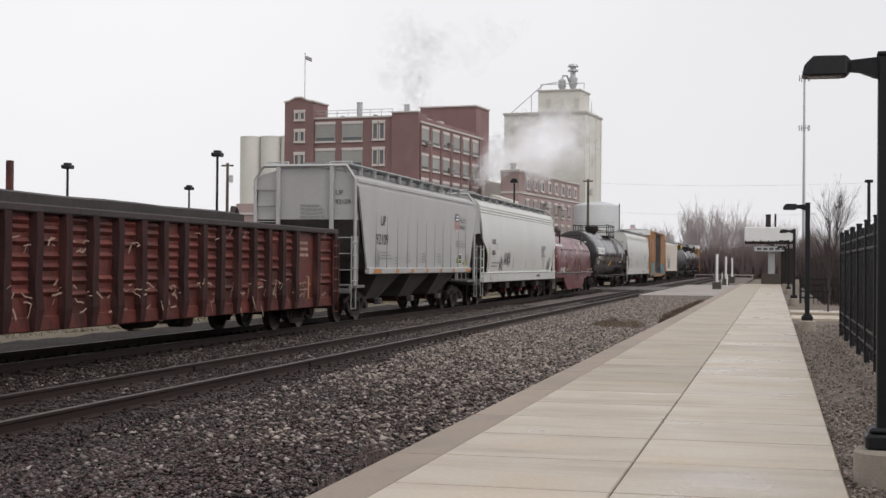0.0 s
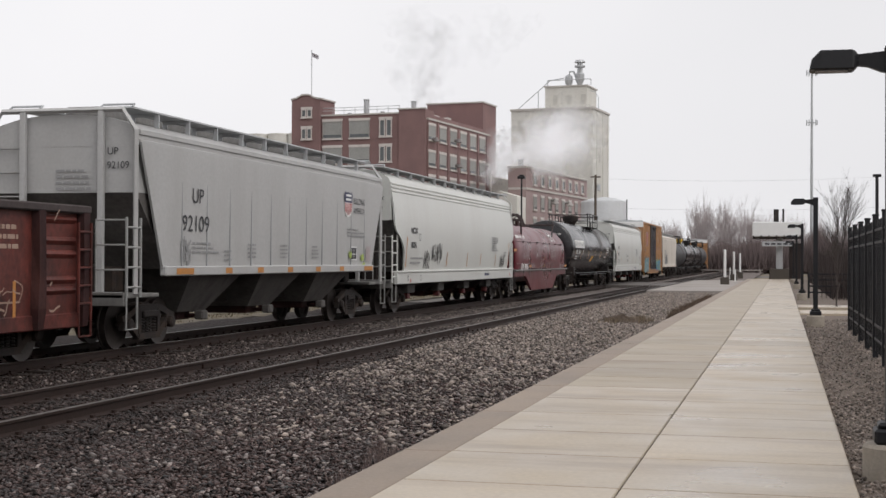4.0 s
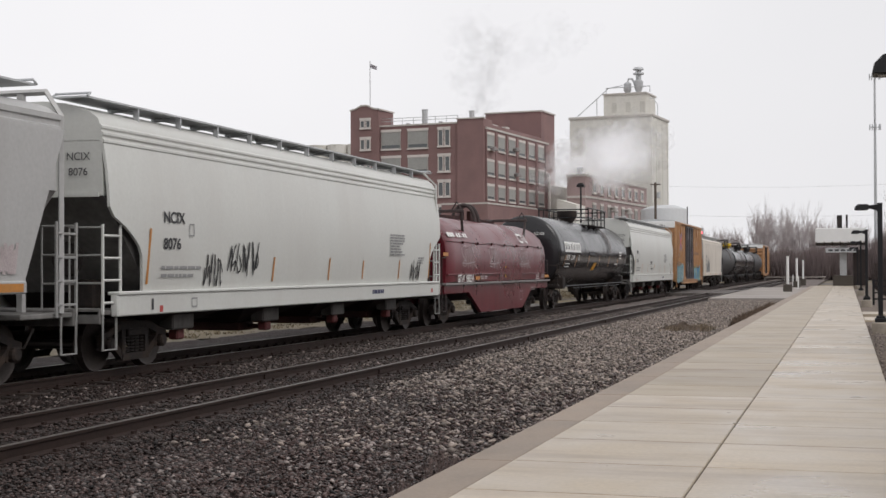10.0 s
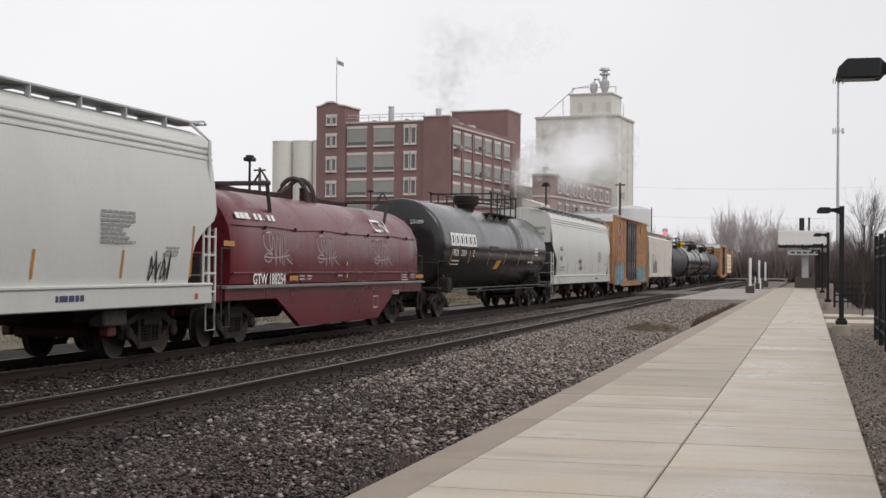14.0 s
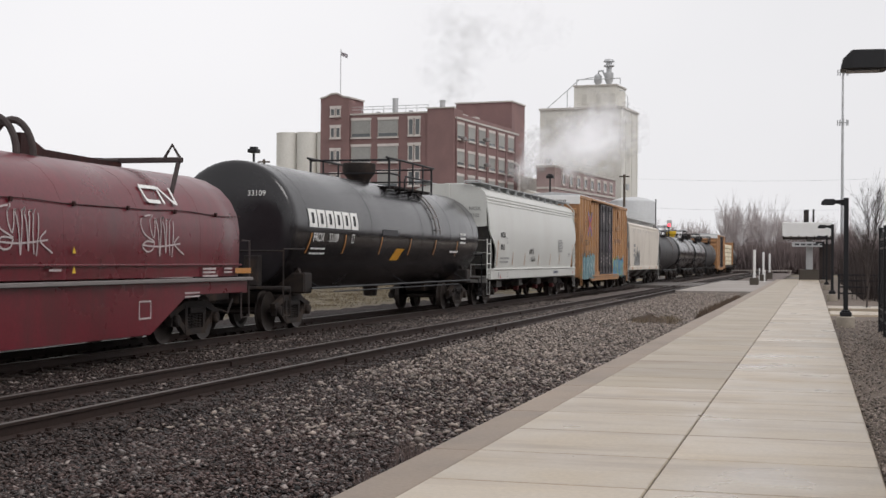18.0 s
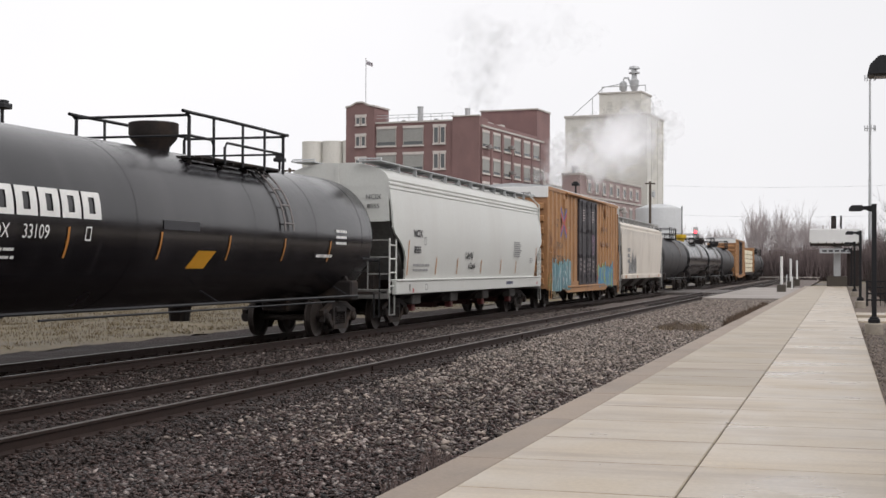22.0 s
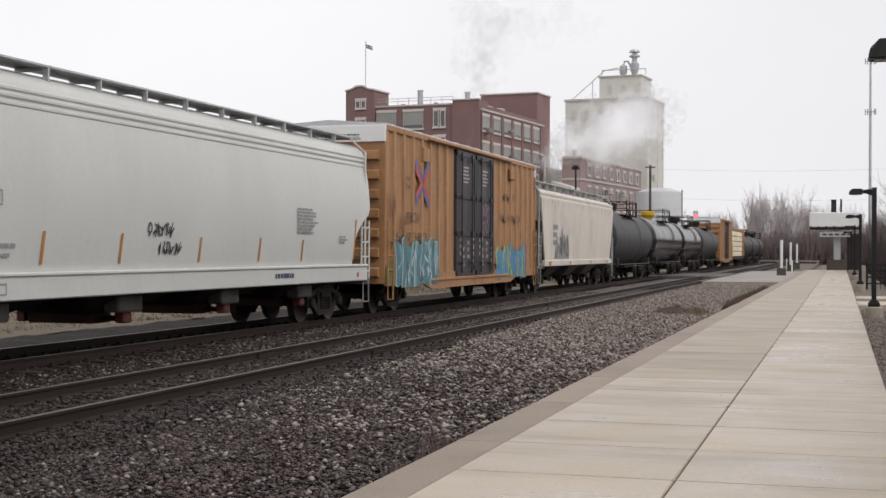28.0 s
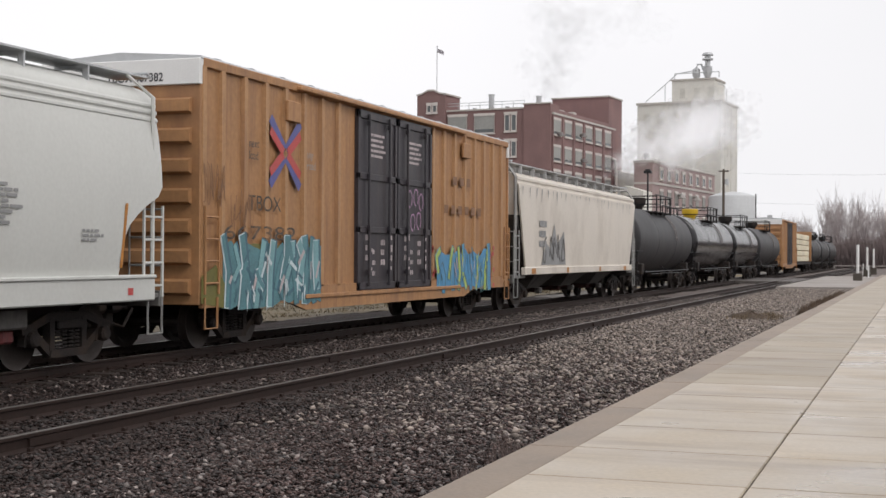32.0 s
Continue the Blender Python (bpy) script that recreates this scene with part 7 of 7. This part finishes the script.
fence = thing("picket_fence", "tall black steel picket fence beside the platform", "fence", (1.62, 0, 0))
bm = bmesh.new()
bbox(bm, -0.012, 0.012, -0.012, 0.012, 0.10, 2.44, 0.003)
picket = mesh_of("picket", bm, M["black"])
bm = bmesh.new()
bbox(bm, -0.05, 0.05, -0.05, 0.05, -0.1, 2.52, 0.008)
bbox(bm, -0.06, 0.06, -0.06, 0.06, 2.52, 2.56, 0.01)
fpost = mesh_of("post", bm, M["black"])
for k in range(13):
    put("post", fpost, fence, (0, 6.5 + 2.4 * k, 0))
for k in range(12):
    for j in range(1, 20):
        put("picket", picket, fence, (0, 6.5 + 2.4 * k + 0.12 * j, 0))
for z in (0.30, 0.55, 2.02, 2.24):
    bm = bmesh.new()
    bbox(bm, -0.022, 0.022, 6.5, 35.3, z, z + 0.045, 0.004)
    part("rail", bm, M["black"], fence)
low = thing("low_fence", "low black steel fence across the far walk", "fence", (1.2, 67.0, -0.05))
for z in (0.25, 0.55, 0.85, 1.12):
    bm = bmesh.new()
    bbox(bm, 0, 9.0, -0.03, 0.03, z, z + 0.07, 0.006)
    part("rail", bm, M["black"], low)
for k in range(46):
    bm = bmesh.new()
    s = 0.05 if k % 9 == 0 else 0.013
    box(bm, k * 0.2 - s, k * 0.2 + s, -s, s, 0, 1.2)
    part("post" if k % 9 == 0 else "picket", bm, M["black"], low)
# shelter at the far end
shelter = thing("platform_shelter", "platform shelter with a broad pale canopy", "shelter", (-0.4, 132.0, 0.0))
bm = bmesh.new()
bbox(bm, -2.35, 2.15, -2.0, 5.0, 4.0, 5.35, 0.06)
part("canopy", bm, M["white"], shelter, "pale metal canopy fascia")
bm = bmesh.new()
for k in range(7):
    box(bm, -2.3 + 0.7 * k, -2.2 + 0.7 * k, -2.04, -1.99, 3.75, 4.1)
box(bm, -2.3, 2.1, -1.95, 4.9, 3.86, 3.99)
part("canopy_soffit", bm, M["steel"], shelter)
for x in (0.1,):
    bm = bmesh.new()
    bbox(bm, x - 0.31, x + 0.31, -0.3, 0.3, 0.9, 3.9, 0.03)
    part("column", bm, M["galv"], shelter)
bm = bmesh.new()
bbox(bm, -0.82, 0.98, -0.7, 1.2, 0.02, 1.0, 0.05)
part("plinth", bm, M["joint"], shelter)
bm = bmesh.new()
bbox(bm, -1.45, 1.25, -1.8, -1.7, 3.1, 3.55, 0.02)
part("sign_board", bm, M["galv"], shelter)
bm = bmesh.new()
for k in range(5):
    box(bm, -1.2 + 0.55 * k, -0.8 + 0.55 * k, -1.815, -1.80, 3.24, 3.40)
part("sign_bars", bm, M["lettering"], shelter)
bm = bmesh.new()
box(bm, 1.0, 2.1, 0.5, 4.5, 0.05, 3.4)
part("waiting_room", bm, M["thicket"], shelter)
for x, y, s, h in ((-0.22, 3.0, 0.24, 6.7), (0.45, 3.2, 0.09, 6.75)):
    bm = bmesh.new()
    box(bm, x - s, x + s, y - s, y + s, 5.3, h)
    part("roof_vent", bm, M["steel"], shelter)
# pale posts by the crossing
for x, y in ((-4.15, 103), (-4.35, 128), (-4.6, 155)):
    p = thing("crossing_post", "pale round post on a dark concrete block", "post", (x, y, -0.03), group="crossing posts")
    bm = bmesh.new()
    bbox(bm, -0.32, 0.32, -0.32, 0.32, -0.3, 0.55, 0.05)
    part("block", bm, M["joint"], p)
    bm = bmesh.new()
    tube(bm, [(0, 0, 0.5), (0, 0, 2.6)], 0.10, 12)
    part("shaft", bm, M["white"], p)
for x, y in ((-3.9, 118), (-5.5, 150)):
    p = thing("marker_post", "short white marker post", "post", (x, y, -0.1))
    bm = bmesh.new()
    tube(bm, [(0, 0, -0.2), (0, 0, 1.1)], 0.06, 8)
    part("shaft", bm, M["white"], p)
# a low barrier beyond the crossing
bar = thing("low_barrier", "long low grey barrier beyond the crossing", "barrier", (-16, 215, -0.2))
bm = bmesh.new()
bbox(bm, -5, 13, -0.1, 0.1, 0.42, 0.6, 0.03)
part("beam", bm, M["asphalt"], bar)
for k in range(7):
    bm = bmesh.new()
    bbox(bm, -4.8 + 2.9 * k, -4.65 + 2.9 * k, -0.1, 0.1, -0.2, 0.44, 0.01)
    part("post", bm, M["asphalt"], bar)

# ---- bare winter trees, scrub and weeds ----
def grow(verts, faces, start, way, length, r, depth, rng, twig, spread=1.0):
    """One tapering limb of three sides, and its side shoots."""
    pts, rad = [Vector(start)], [r]
    d = Vector(way).normalized()
    steps = 3
    for k in range(steps):
        d = (d + Vector((rng.uniform(-1, 1), rng.uniform(-1, 1), rng.uniform(-0.3, 0.8))) * 0.13).normalized()
        pts.append(pts[-1] + d * length / steps)
        rad.append(r * (1 - 0.6 * (k + 1) / steps))
    base = len(verts)
    for p, q in zip(pts, rad):
        a = d.cross(Vector((0.3, 0.9, 0.1))).normalized()
        b = d.cross(a)
        for k in range(3):
            c = 2.0944 * k
            verts.append(tuple(p + q * (math.cos(c) * a + math.sin(c) * b)))
    for j in range(steps):
        for k in range(3):
            faces.append((base + 3 * j + k, base + 3 * j + (k + 1) % 3, base + 3 * j + 3 + (k + 1) % 3, base + 3 * j + 3 + k))
    if depth == 0:
        return
    n = rng.choice((3, 4, 4, 5)) if depth > 1 else rng.choice((3, 4, 5))
    for k in range(n):
        q = rng.uniform(0.35, 1.0)
        i = min(int(q * steps), steps - 1)
        p = pts[i].lerp(pts[i + 1], q * steps - i)
        a = rng.uniform(0, 6.283)
        side_way = Vector((math.cos(a), math.sin(a), 0))
        grow(verts, faces, p, d * rng.uniform(0.8, 1.3) + side_way * rng.uniform(0.4, 0.85) * spread, length * rng.uniform(0.5, 0.75), max(rad[i] * 0.55, twig), depth - 1, rng, twig, spread)


def mesh_from(name, verts, faces, material):
    me = bpy.data.meshes.new(name)
    me.from_pydata(verts, [], faces)
    me.materials.append(material)
    return me


def bare_tree(at, h, seed, label, depth=4, twig=0.008, stems=1):
    rng = random.Random(seed)
    tree = thing("bare_tree", label, "tree", at)
    tv, tf = [], []
    cv, cf = [], []
    for s in range(stems):
        lean = Vector(((-0.1, 0.13)[s % 2], rng.uniform(-0.1, 0.1), 1)) if stems > 1 else Vector((0, 0, 1))
        grow(tv, tf, (0, 0, -0.1), (0, 0, 1), h * 0.3, h * 0.011, 0, rng, twig)
        grow(tv, tf, (0, 0, h * 0.24), lean, h * 0.62, h * 0.008, 0, rng, twig)
        for k in range(25):
            q = rng.uniform(0.1, 1.0)
            a = rng.uniform(0, 6.283)
            p = Vector((0, 0, h * 0.24)).lerp(Vector(tv[-3]), q)
            grow(cv, cf, p, (math.cos(a) * 0.26 + lean.x, math.sin(a) * 0.26, 1.0), h * rng.uniform(0.18, 0.32), h * 0.0032, depth - 2, rng, twig, 0.7)
    put("trunk", mesh_from("trunk", tv, tf, M["dark_twig"]), tree)
    put("crown", mesh_from("crown", cv, cf, M["dark_twig"]), tree)
    return tree


bare_tree((1.95, 53.0, -0.1), 3.85, 3, "small leafless tree beside the walk", 4, 0.0042, 2)

# far woods: one mass of leafless trees, thicker near the ground, their colour paled for haze
rng = random.Random(8)
verts, faces = [], []
for k in range(300):
    x = rng.uniform(-75, 60)
    y = rng.uniform(268, 330)
    top = 12.6 if -17.5 < x < -6.5 else 10.0 if -6.5 <= x < 8 else 8.8
    h = top * rng.uniform(0.72, 1.0) * y / 290
    grow(verts, faces, (x, y, -0.4), (rng.uniform(-0.08, 0.08), 0, 1), h * 0.5, 0.16, 0, rng, 0.03)
    for j in range(9):
        q, a = rng.uniform(0.3, 1.0), rng.uniform(0, 6.283)
        grow(verts, faces, (x, y, h * 0.5 * q), (0.2 * math.cos(a), 0.2 * math.sin(a), 1), h * rng.uniform(0.3, 0.5), 0.05, 2, rng, 0.02, 0.4)
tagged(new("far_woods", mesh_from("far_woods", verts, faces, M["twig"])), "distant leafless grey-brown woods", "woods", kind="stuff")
verts, faces = [], []
for k in range(46000):
    x, y = rng.uniform(-75, 80), rng.uniform(262, 320)
    h = rng.uniform(1.0, 6.2) * (1.0 if x > -22 else 0.75)
    a, w = rng.uniform(0, 6.283), rng.uniform(0.03, 0.09)
    lx, ly = rng.uniform(-0.8, 0.8), rng.uniform(-0.5, 0.5)
    b = len(verts)
    z0 = rng.uniform(-0.4, 2.0)
    verts += [(x - w * math.cos(a), y - w * math.sin(a), z0), (x + w * math.cos(a), y + w * math.sin(a), z0), (x + lx, y + ly, z0 + h)]
    faces.append((b, b + 1, b + 2))
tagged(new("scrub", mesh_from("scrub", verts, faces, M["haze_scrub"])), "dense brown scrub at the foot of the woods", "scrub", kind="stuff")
verts, faces = [], []
for k in range(60000):
    x, y = rng.uniform(-19, 34), rng.uniform(236, 262)
    h = rng.uniform(1.5, 5.5) * (1.25 if x > -7 else 0.9) * (0.75 + 0.5 * noise.noise((x * 0.25, 0.0, 4.0)))
    a, w = rng.uniform(0, 6.283), rng.uniform(0.03, 0.08)
    b = len(verts)
    z0 = rng.uniform(-0.4, 1.6)
    verts += [(x - w * math.cos(a), y - w * math.sin(a), z0), (x + w * math.cos(a), y + w * math.sin(a), z0), (x + rng.uniform(-0.9, 0.9), y + rng.uniform(-0.5, 0.5), z0 + h)]
    faces.append((b, b + 1, b + 2))
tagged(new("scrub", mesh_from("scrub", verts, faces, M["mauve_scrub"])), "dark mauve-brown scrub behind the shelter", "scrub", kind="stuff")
# scrub behind the fence and round the small tree
verts, faces = [], []
for k in range(20000):
    x, y = rng.uniform(2.2, 16), rng.uniform(64, 130)
    h = rng.uniform(0.6, 3.2)
    a, w = rng.uniform(0, 6.283), rng.uniform(0.012, 0.03)
    b = len(verts)
    verts += [(x - w * math.cos(a), y - w * math.sin(a), -0.1), (x + w * math.cos(a), y + w * math.sin(a), -0.1), (x + rng.uniform(-0.5, 0.5), y + rng.uniform(-0.4, 0.4), h)]
    faces.append((b, b + 1, b + 2))
tagged(new("brush", mesh_from("brush", verts, faces, M["thicket"])), "leafless dark brush beyond the gravel", "brush", kind="stuff")


def tufts(name, spots, label, material, wide=0.012):
    verts, faces = [], []
    for x, y, z, n, h, spread in spots:
        for k in range(n):
            a, w = rng.uniform(0, 6.283), rng.uniform(0.4, 1.0) * wide
            px, py = x + rng.gauss(0, spread * 0.4), y + rng.gauss(0, spread * 0.6)
            b = len(verts)
            t = h * rng.uniform(0.4, 1.0)
            verts += [(px - w * math.cos(a), py - w * math.sin(a), z), (px + w * math.cos(a), py + w * math.sin(a), z), (px + rng.uniform(-0.35, 0.35) * t, py + rng.uniform(-0.35, 0.35) * t, z + t)]
            faces.append((b, b + 1, b + 2))
    return tagged(new(name, mesh_from(name, verts, faces, material)), label, "weeds", kind="stuff")


tufts("weeds", [(-3.32 + rng.uniform(-0.1, 0.06), rng.uniform(43, 66), -0.15, 34, 0.34, 0.2) for k in range(80)], "dry brown weeds along the platform edge", M["weed"], 0.024)
tufts("weeds", [(-3.34, 11.3, -0.15, 110, 0.34, 0.17), (-3.5, 10.6, -0.16, 40, 0.2, 0.15)], "thin reddish weed growing through the ballast", M["scrub"])
tufts("weeds", [(-4.65 + rng.uniform(-0.8, 0.8), 41.3 + rng.uniform(-1.2, 1.2), -0.12, 26, 0.2, 0.3) for k in range(18)], "flattened dry weeds on a low soil mound", M["dry"], 0.016)
tufts("grass", [(rng.uniform(-31, -19.2), rng.uniform(18, 125), -0.37, 16, 0.11, 0.6) for k in range(3000)], "dry olive-brown grass beyond the tracks", M["dry_grass"], 0.02)
# pale trodden gravel and the low mound
bm = bmesh.new()
nx, ny = 16, 80
grid = []
for j in range(ny + 1):
    row = []
    for i in range(nx + 1):
        x, y = -7.15 + 3.93 * i / nx, 33 + 47 * j / ny
        edge = min(i, nx - i, j, 3) / 3
        mound = 0.0
        row.append(bm.verts.new((x, y, -0.27 + 0.085 * min(1, edge) + mound + 0.035 * noise.noise((x * 1.7, y * 1.7, 3)))))
    grid.append(row)
for j in range(ny):
    for i in range(nx):
        bm.faces.new((grid[j][i], grid[j][i + 1], grid[j + 1][i + 1], grid[j + 1][i]))
tagged(part("soil_patch", bm, M["ballast_pale"], smooth=True), "pale trodden gravel beside the track", "gravel", kind="structure")


bm = bmesh.new()
rings = []
for j in range(13):
    rr = 1.15 * j / 12
    rings.append([(-4.65 + 0.95 * rr * math.cos(a) + 0.1 * noise.noise((a * 2, rr * 3, 1.0)), 41.3 + 1.3 * rr * math.sin(a), -0.22 + 0.27 * math.exp(-(rr / 0.6) ** 2) + 0.14 * noise.noise((2.4 * rr * math.cos(a), 2.4 * rr * math.sin(a), 7.0)) + 0.09 * noise.noise((9 * rr * math.cos(a), 9 * rr * math.sin(a), 2.0))) for a in [math.pi * q / 14 for q in range(28)]])
loft(bm, rings)
tagged(part("soil_mound", bm, M["mound"], smooth=True), "low brown heap of soil and dead weeds", "soil heap")


# ---- steam and smoke, in drifting pieces ----
def steam_mat(name, col, thin, density):
    m = bpy.data.materials.new(name)
    m.use_nodes = True
    n, l = m.node_tree.nodes, m.node_tree.links
    b = n["Principled BSDF"]
    b.inputs["Base Color"].default_value = (*col, 1)
    b.inputs["Roughness"].default_value = 1.0
    b.inputs["Specular IOR Level"].default_value = 0.0
    tc, ns, mr = n.new("ShaderNodeTexCoord"), n.new("ShaderNodeTexNoise"), n.new("ShaderNodeMapRange")
    ns.inputs["Scale"].default_value, ns.inputs["Detail"].default_value = 0.28, 4.0
    l.new(tc.outputs["Object"], ns.inputs["Vector"])
    mr.inputs[1].default_value, mr.inputs[2].default_value, mr.inputs[3].default_value, mr.inputs[4].default_value = 0.38, 0.75, thin, density
    l.new(ns.outputs["Fac"], mr.inputs[0])
    l.new(mr.outputs[0], b.inputs["Alpha"])
    return m


scene.cycles.transparent_max_bounces = 128
BLOBS = 22
bm = bmesh.new()
bmesh.ops.create_icosphere(bm, subdivisions=2, radius=1.0)
bm.verts.index_update()
BALL, BALL_FACES = [v.co.copy() for v in bm.verts], [tuple(v.index for v in f.verts) for f in bm.faces]
bm.free()
PUFFS = []


def plume(name, label, line, count, r0, r1, material, seed, drift, lift=0.0):
    """Puffs along a line of points, from its foot to its head."""
    rng = random.Random(seed)
    pl = thing(name, label, "steam", line[0])
    foot = Vector(line[0])
    for k in range(count):
        q = (k + rng.random()) / count
        i = min(int(q * (len(line) - 1)), len(line) - 2)
        c = Vector(line[i]).lerp(Vector(line[i + 1]), q * (len(line) - 1) - i) - foot
        r = (r0 + (r1 - r0) * q) * rng.uniform(0.7, 1.25)
        c += Vector((rng.gauss(0, 0.7), rng.gauss(0, 0.2), rng.gauss(0, 0.75))) * r
        verts, faces = [], []
        for s in range(BLOBS):           # a loose cloud of small uneven balls, thinning outwards
            at = Vector((rng.gauss(0, 0.52), rng.gauss(0, 0.36), rng.gauss(0, 0.40))) * r
            br = r * rng.uniform(0.16, 0.46)
            faces += [tuple(len(verts) + q for q in f) for f in BALL_FACES]
            verts += [at + v * br * (1 + 0.28 * noise.noise(v * 1.4 + Vector((k * 7.1, s * 3.7, seed)))) for v in BALL]
        me = mesh_from("puff", verts, faces, material)
        me.polygons.foreach_set("use_smooth", [True] * len(me.polygons))
        puff = tagged(put("puff", me, pl), kind="stuff")
        puff.visible_shadow = False
        puff.matrix_basis = pose(*c)
        PUFFS.append((puff, c.copy(), Vector(drift) * (0.3 + q), rng.uniform(-40, 40), rng.uniform(0, 6.28), lift * max(0.0, q - 0.2)))


STEAM = steam_mat("white_steam", (0.76, 0.76, 0.768), 0.01, 0.085)
SMOKE = steam_mat("thin_grey_smoke", (0.50, 0.50, 0.52), 0.0, 0.022)
plume("steam_plume", "white steam drifting from the mill roof", [(-47.2, 226.0, 17.7), (-44.5, 227, 18.9), (-42.0, 229, 20.6), (-38.5, 231, 21.6), (-36.0, 233, 22.9), (-33.5, 235, 23.8)], 60, 1.8, 3.9, STEAM, 5, (3.0, 0, 0.5), 3.8)
plume("smoke_plume", "thin grey smoke rising from a roof stack", [(-57.2, 210.0, 27.0), (-57.0, 210, 30.5), (-55.5, 210, 34.0), (-52.5, 210, 37.5), (-48.0, 210, 41.0)], 20, 1.5, 4.6, SMOKE, 9, (2.0, 0, 1.2))


# ---- what moves ----
PACE = [(0, 3.526), (4, 3.405), (8, 3.349), (12, 3.259), (16, 3.392), (20, 3.574), (24, 3.451), (28, 3.337), (32, 3.372)]       # seconds, metres a second


def run(t):
    """How far the train has rolled after t seconds."""
    total = 0.0
    for (t0, v0), (t1, v1) in zip(PACE, PACE[1:]):
        if t <= t0:
            break
        q = min(t, t1) - t0
        total += v0 * q + (v1 - v0) / (t1 - t0) * q * q / 2
    return total


def motions():
    for car, s, wheels in TRAIN:
        rows = []
        for k in range(33):
            x, y, a = track_point(FAR_TRACK, s - run(float(k)))
            rows.append((float(k), pose(x, y, 0, 0, 0, a)))
        walk(car, rows)
        if s > 170:
            continue
        for w in wheels:
            at = w.matrix_basis.translation.copy()
            walk(w, [(k / 6, pose(*at) @ Matrix.Rotation(run(k / 6) / 0.457, 4, "X")) for k in range(193)])
    wind = [(0, 0.75), (4, 0.6), (8, 0.1), (13, 0.0), (17, 0.6), (21, 1.0), (25, 1.0), (32, 0.8)]      # how steeply the steam climbs
    for puff, c, drift, turn, phase, lift in PUFFS:
        rows = []
        for k in range(17):
            q = k / 16 - 0.5
            t = 2.0 * k
            (t0, w0), (t1, w1) = next((a, b) for a, b in zip(wind, wind[1:]) if t <= b[0])
            climb = lift * (w0 + (w1 - w0) * (t - t0) / (t1 - t0))
            at = c + drift * q + Vector((0.35 * climb, 0, climb)) + Vector((0.5 * math.sin(phase + k * 0.8), 0, 0.4 * math.cos(phase * 1.7 + k * 0.9)))
            rows.append((2.0 * k, pose(*at, 0, turn * q * 1.5, turn * q)))
        walk(puff, rows)


motions()
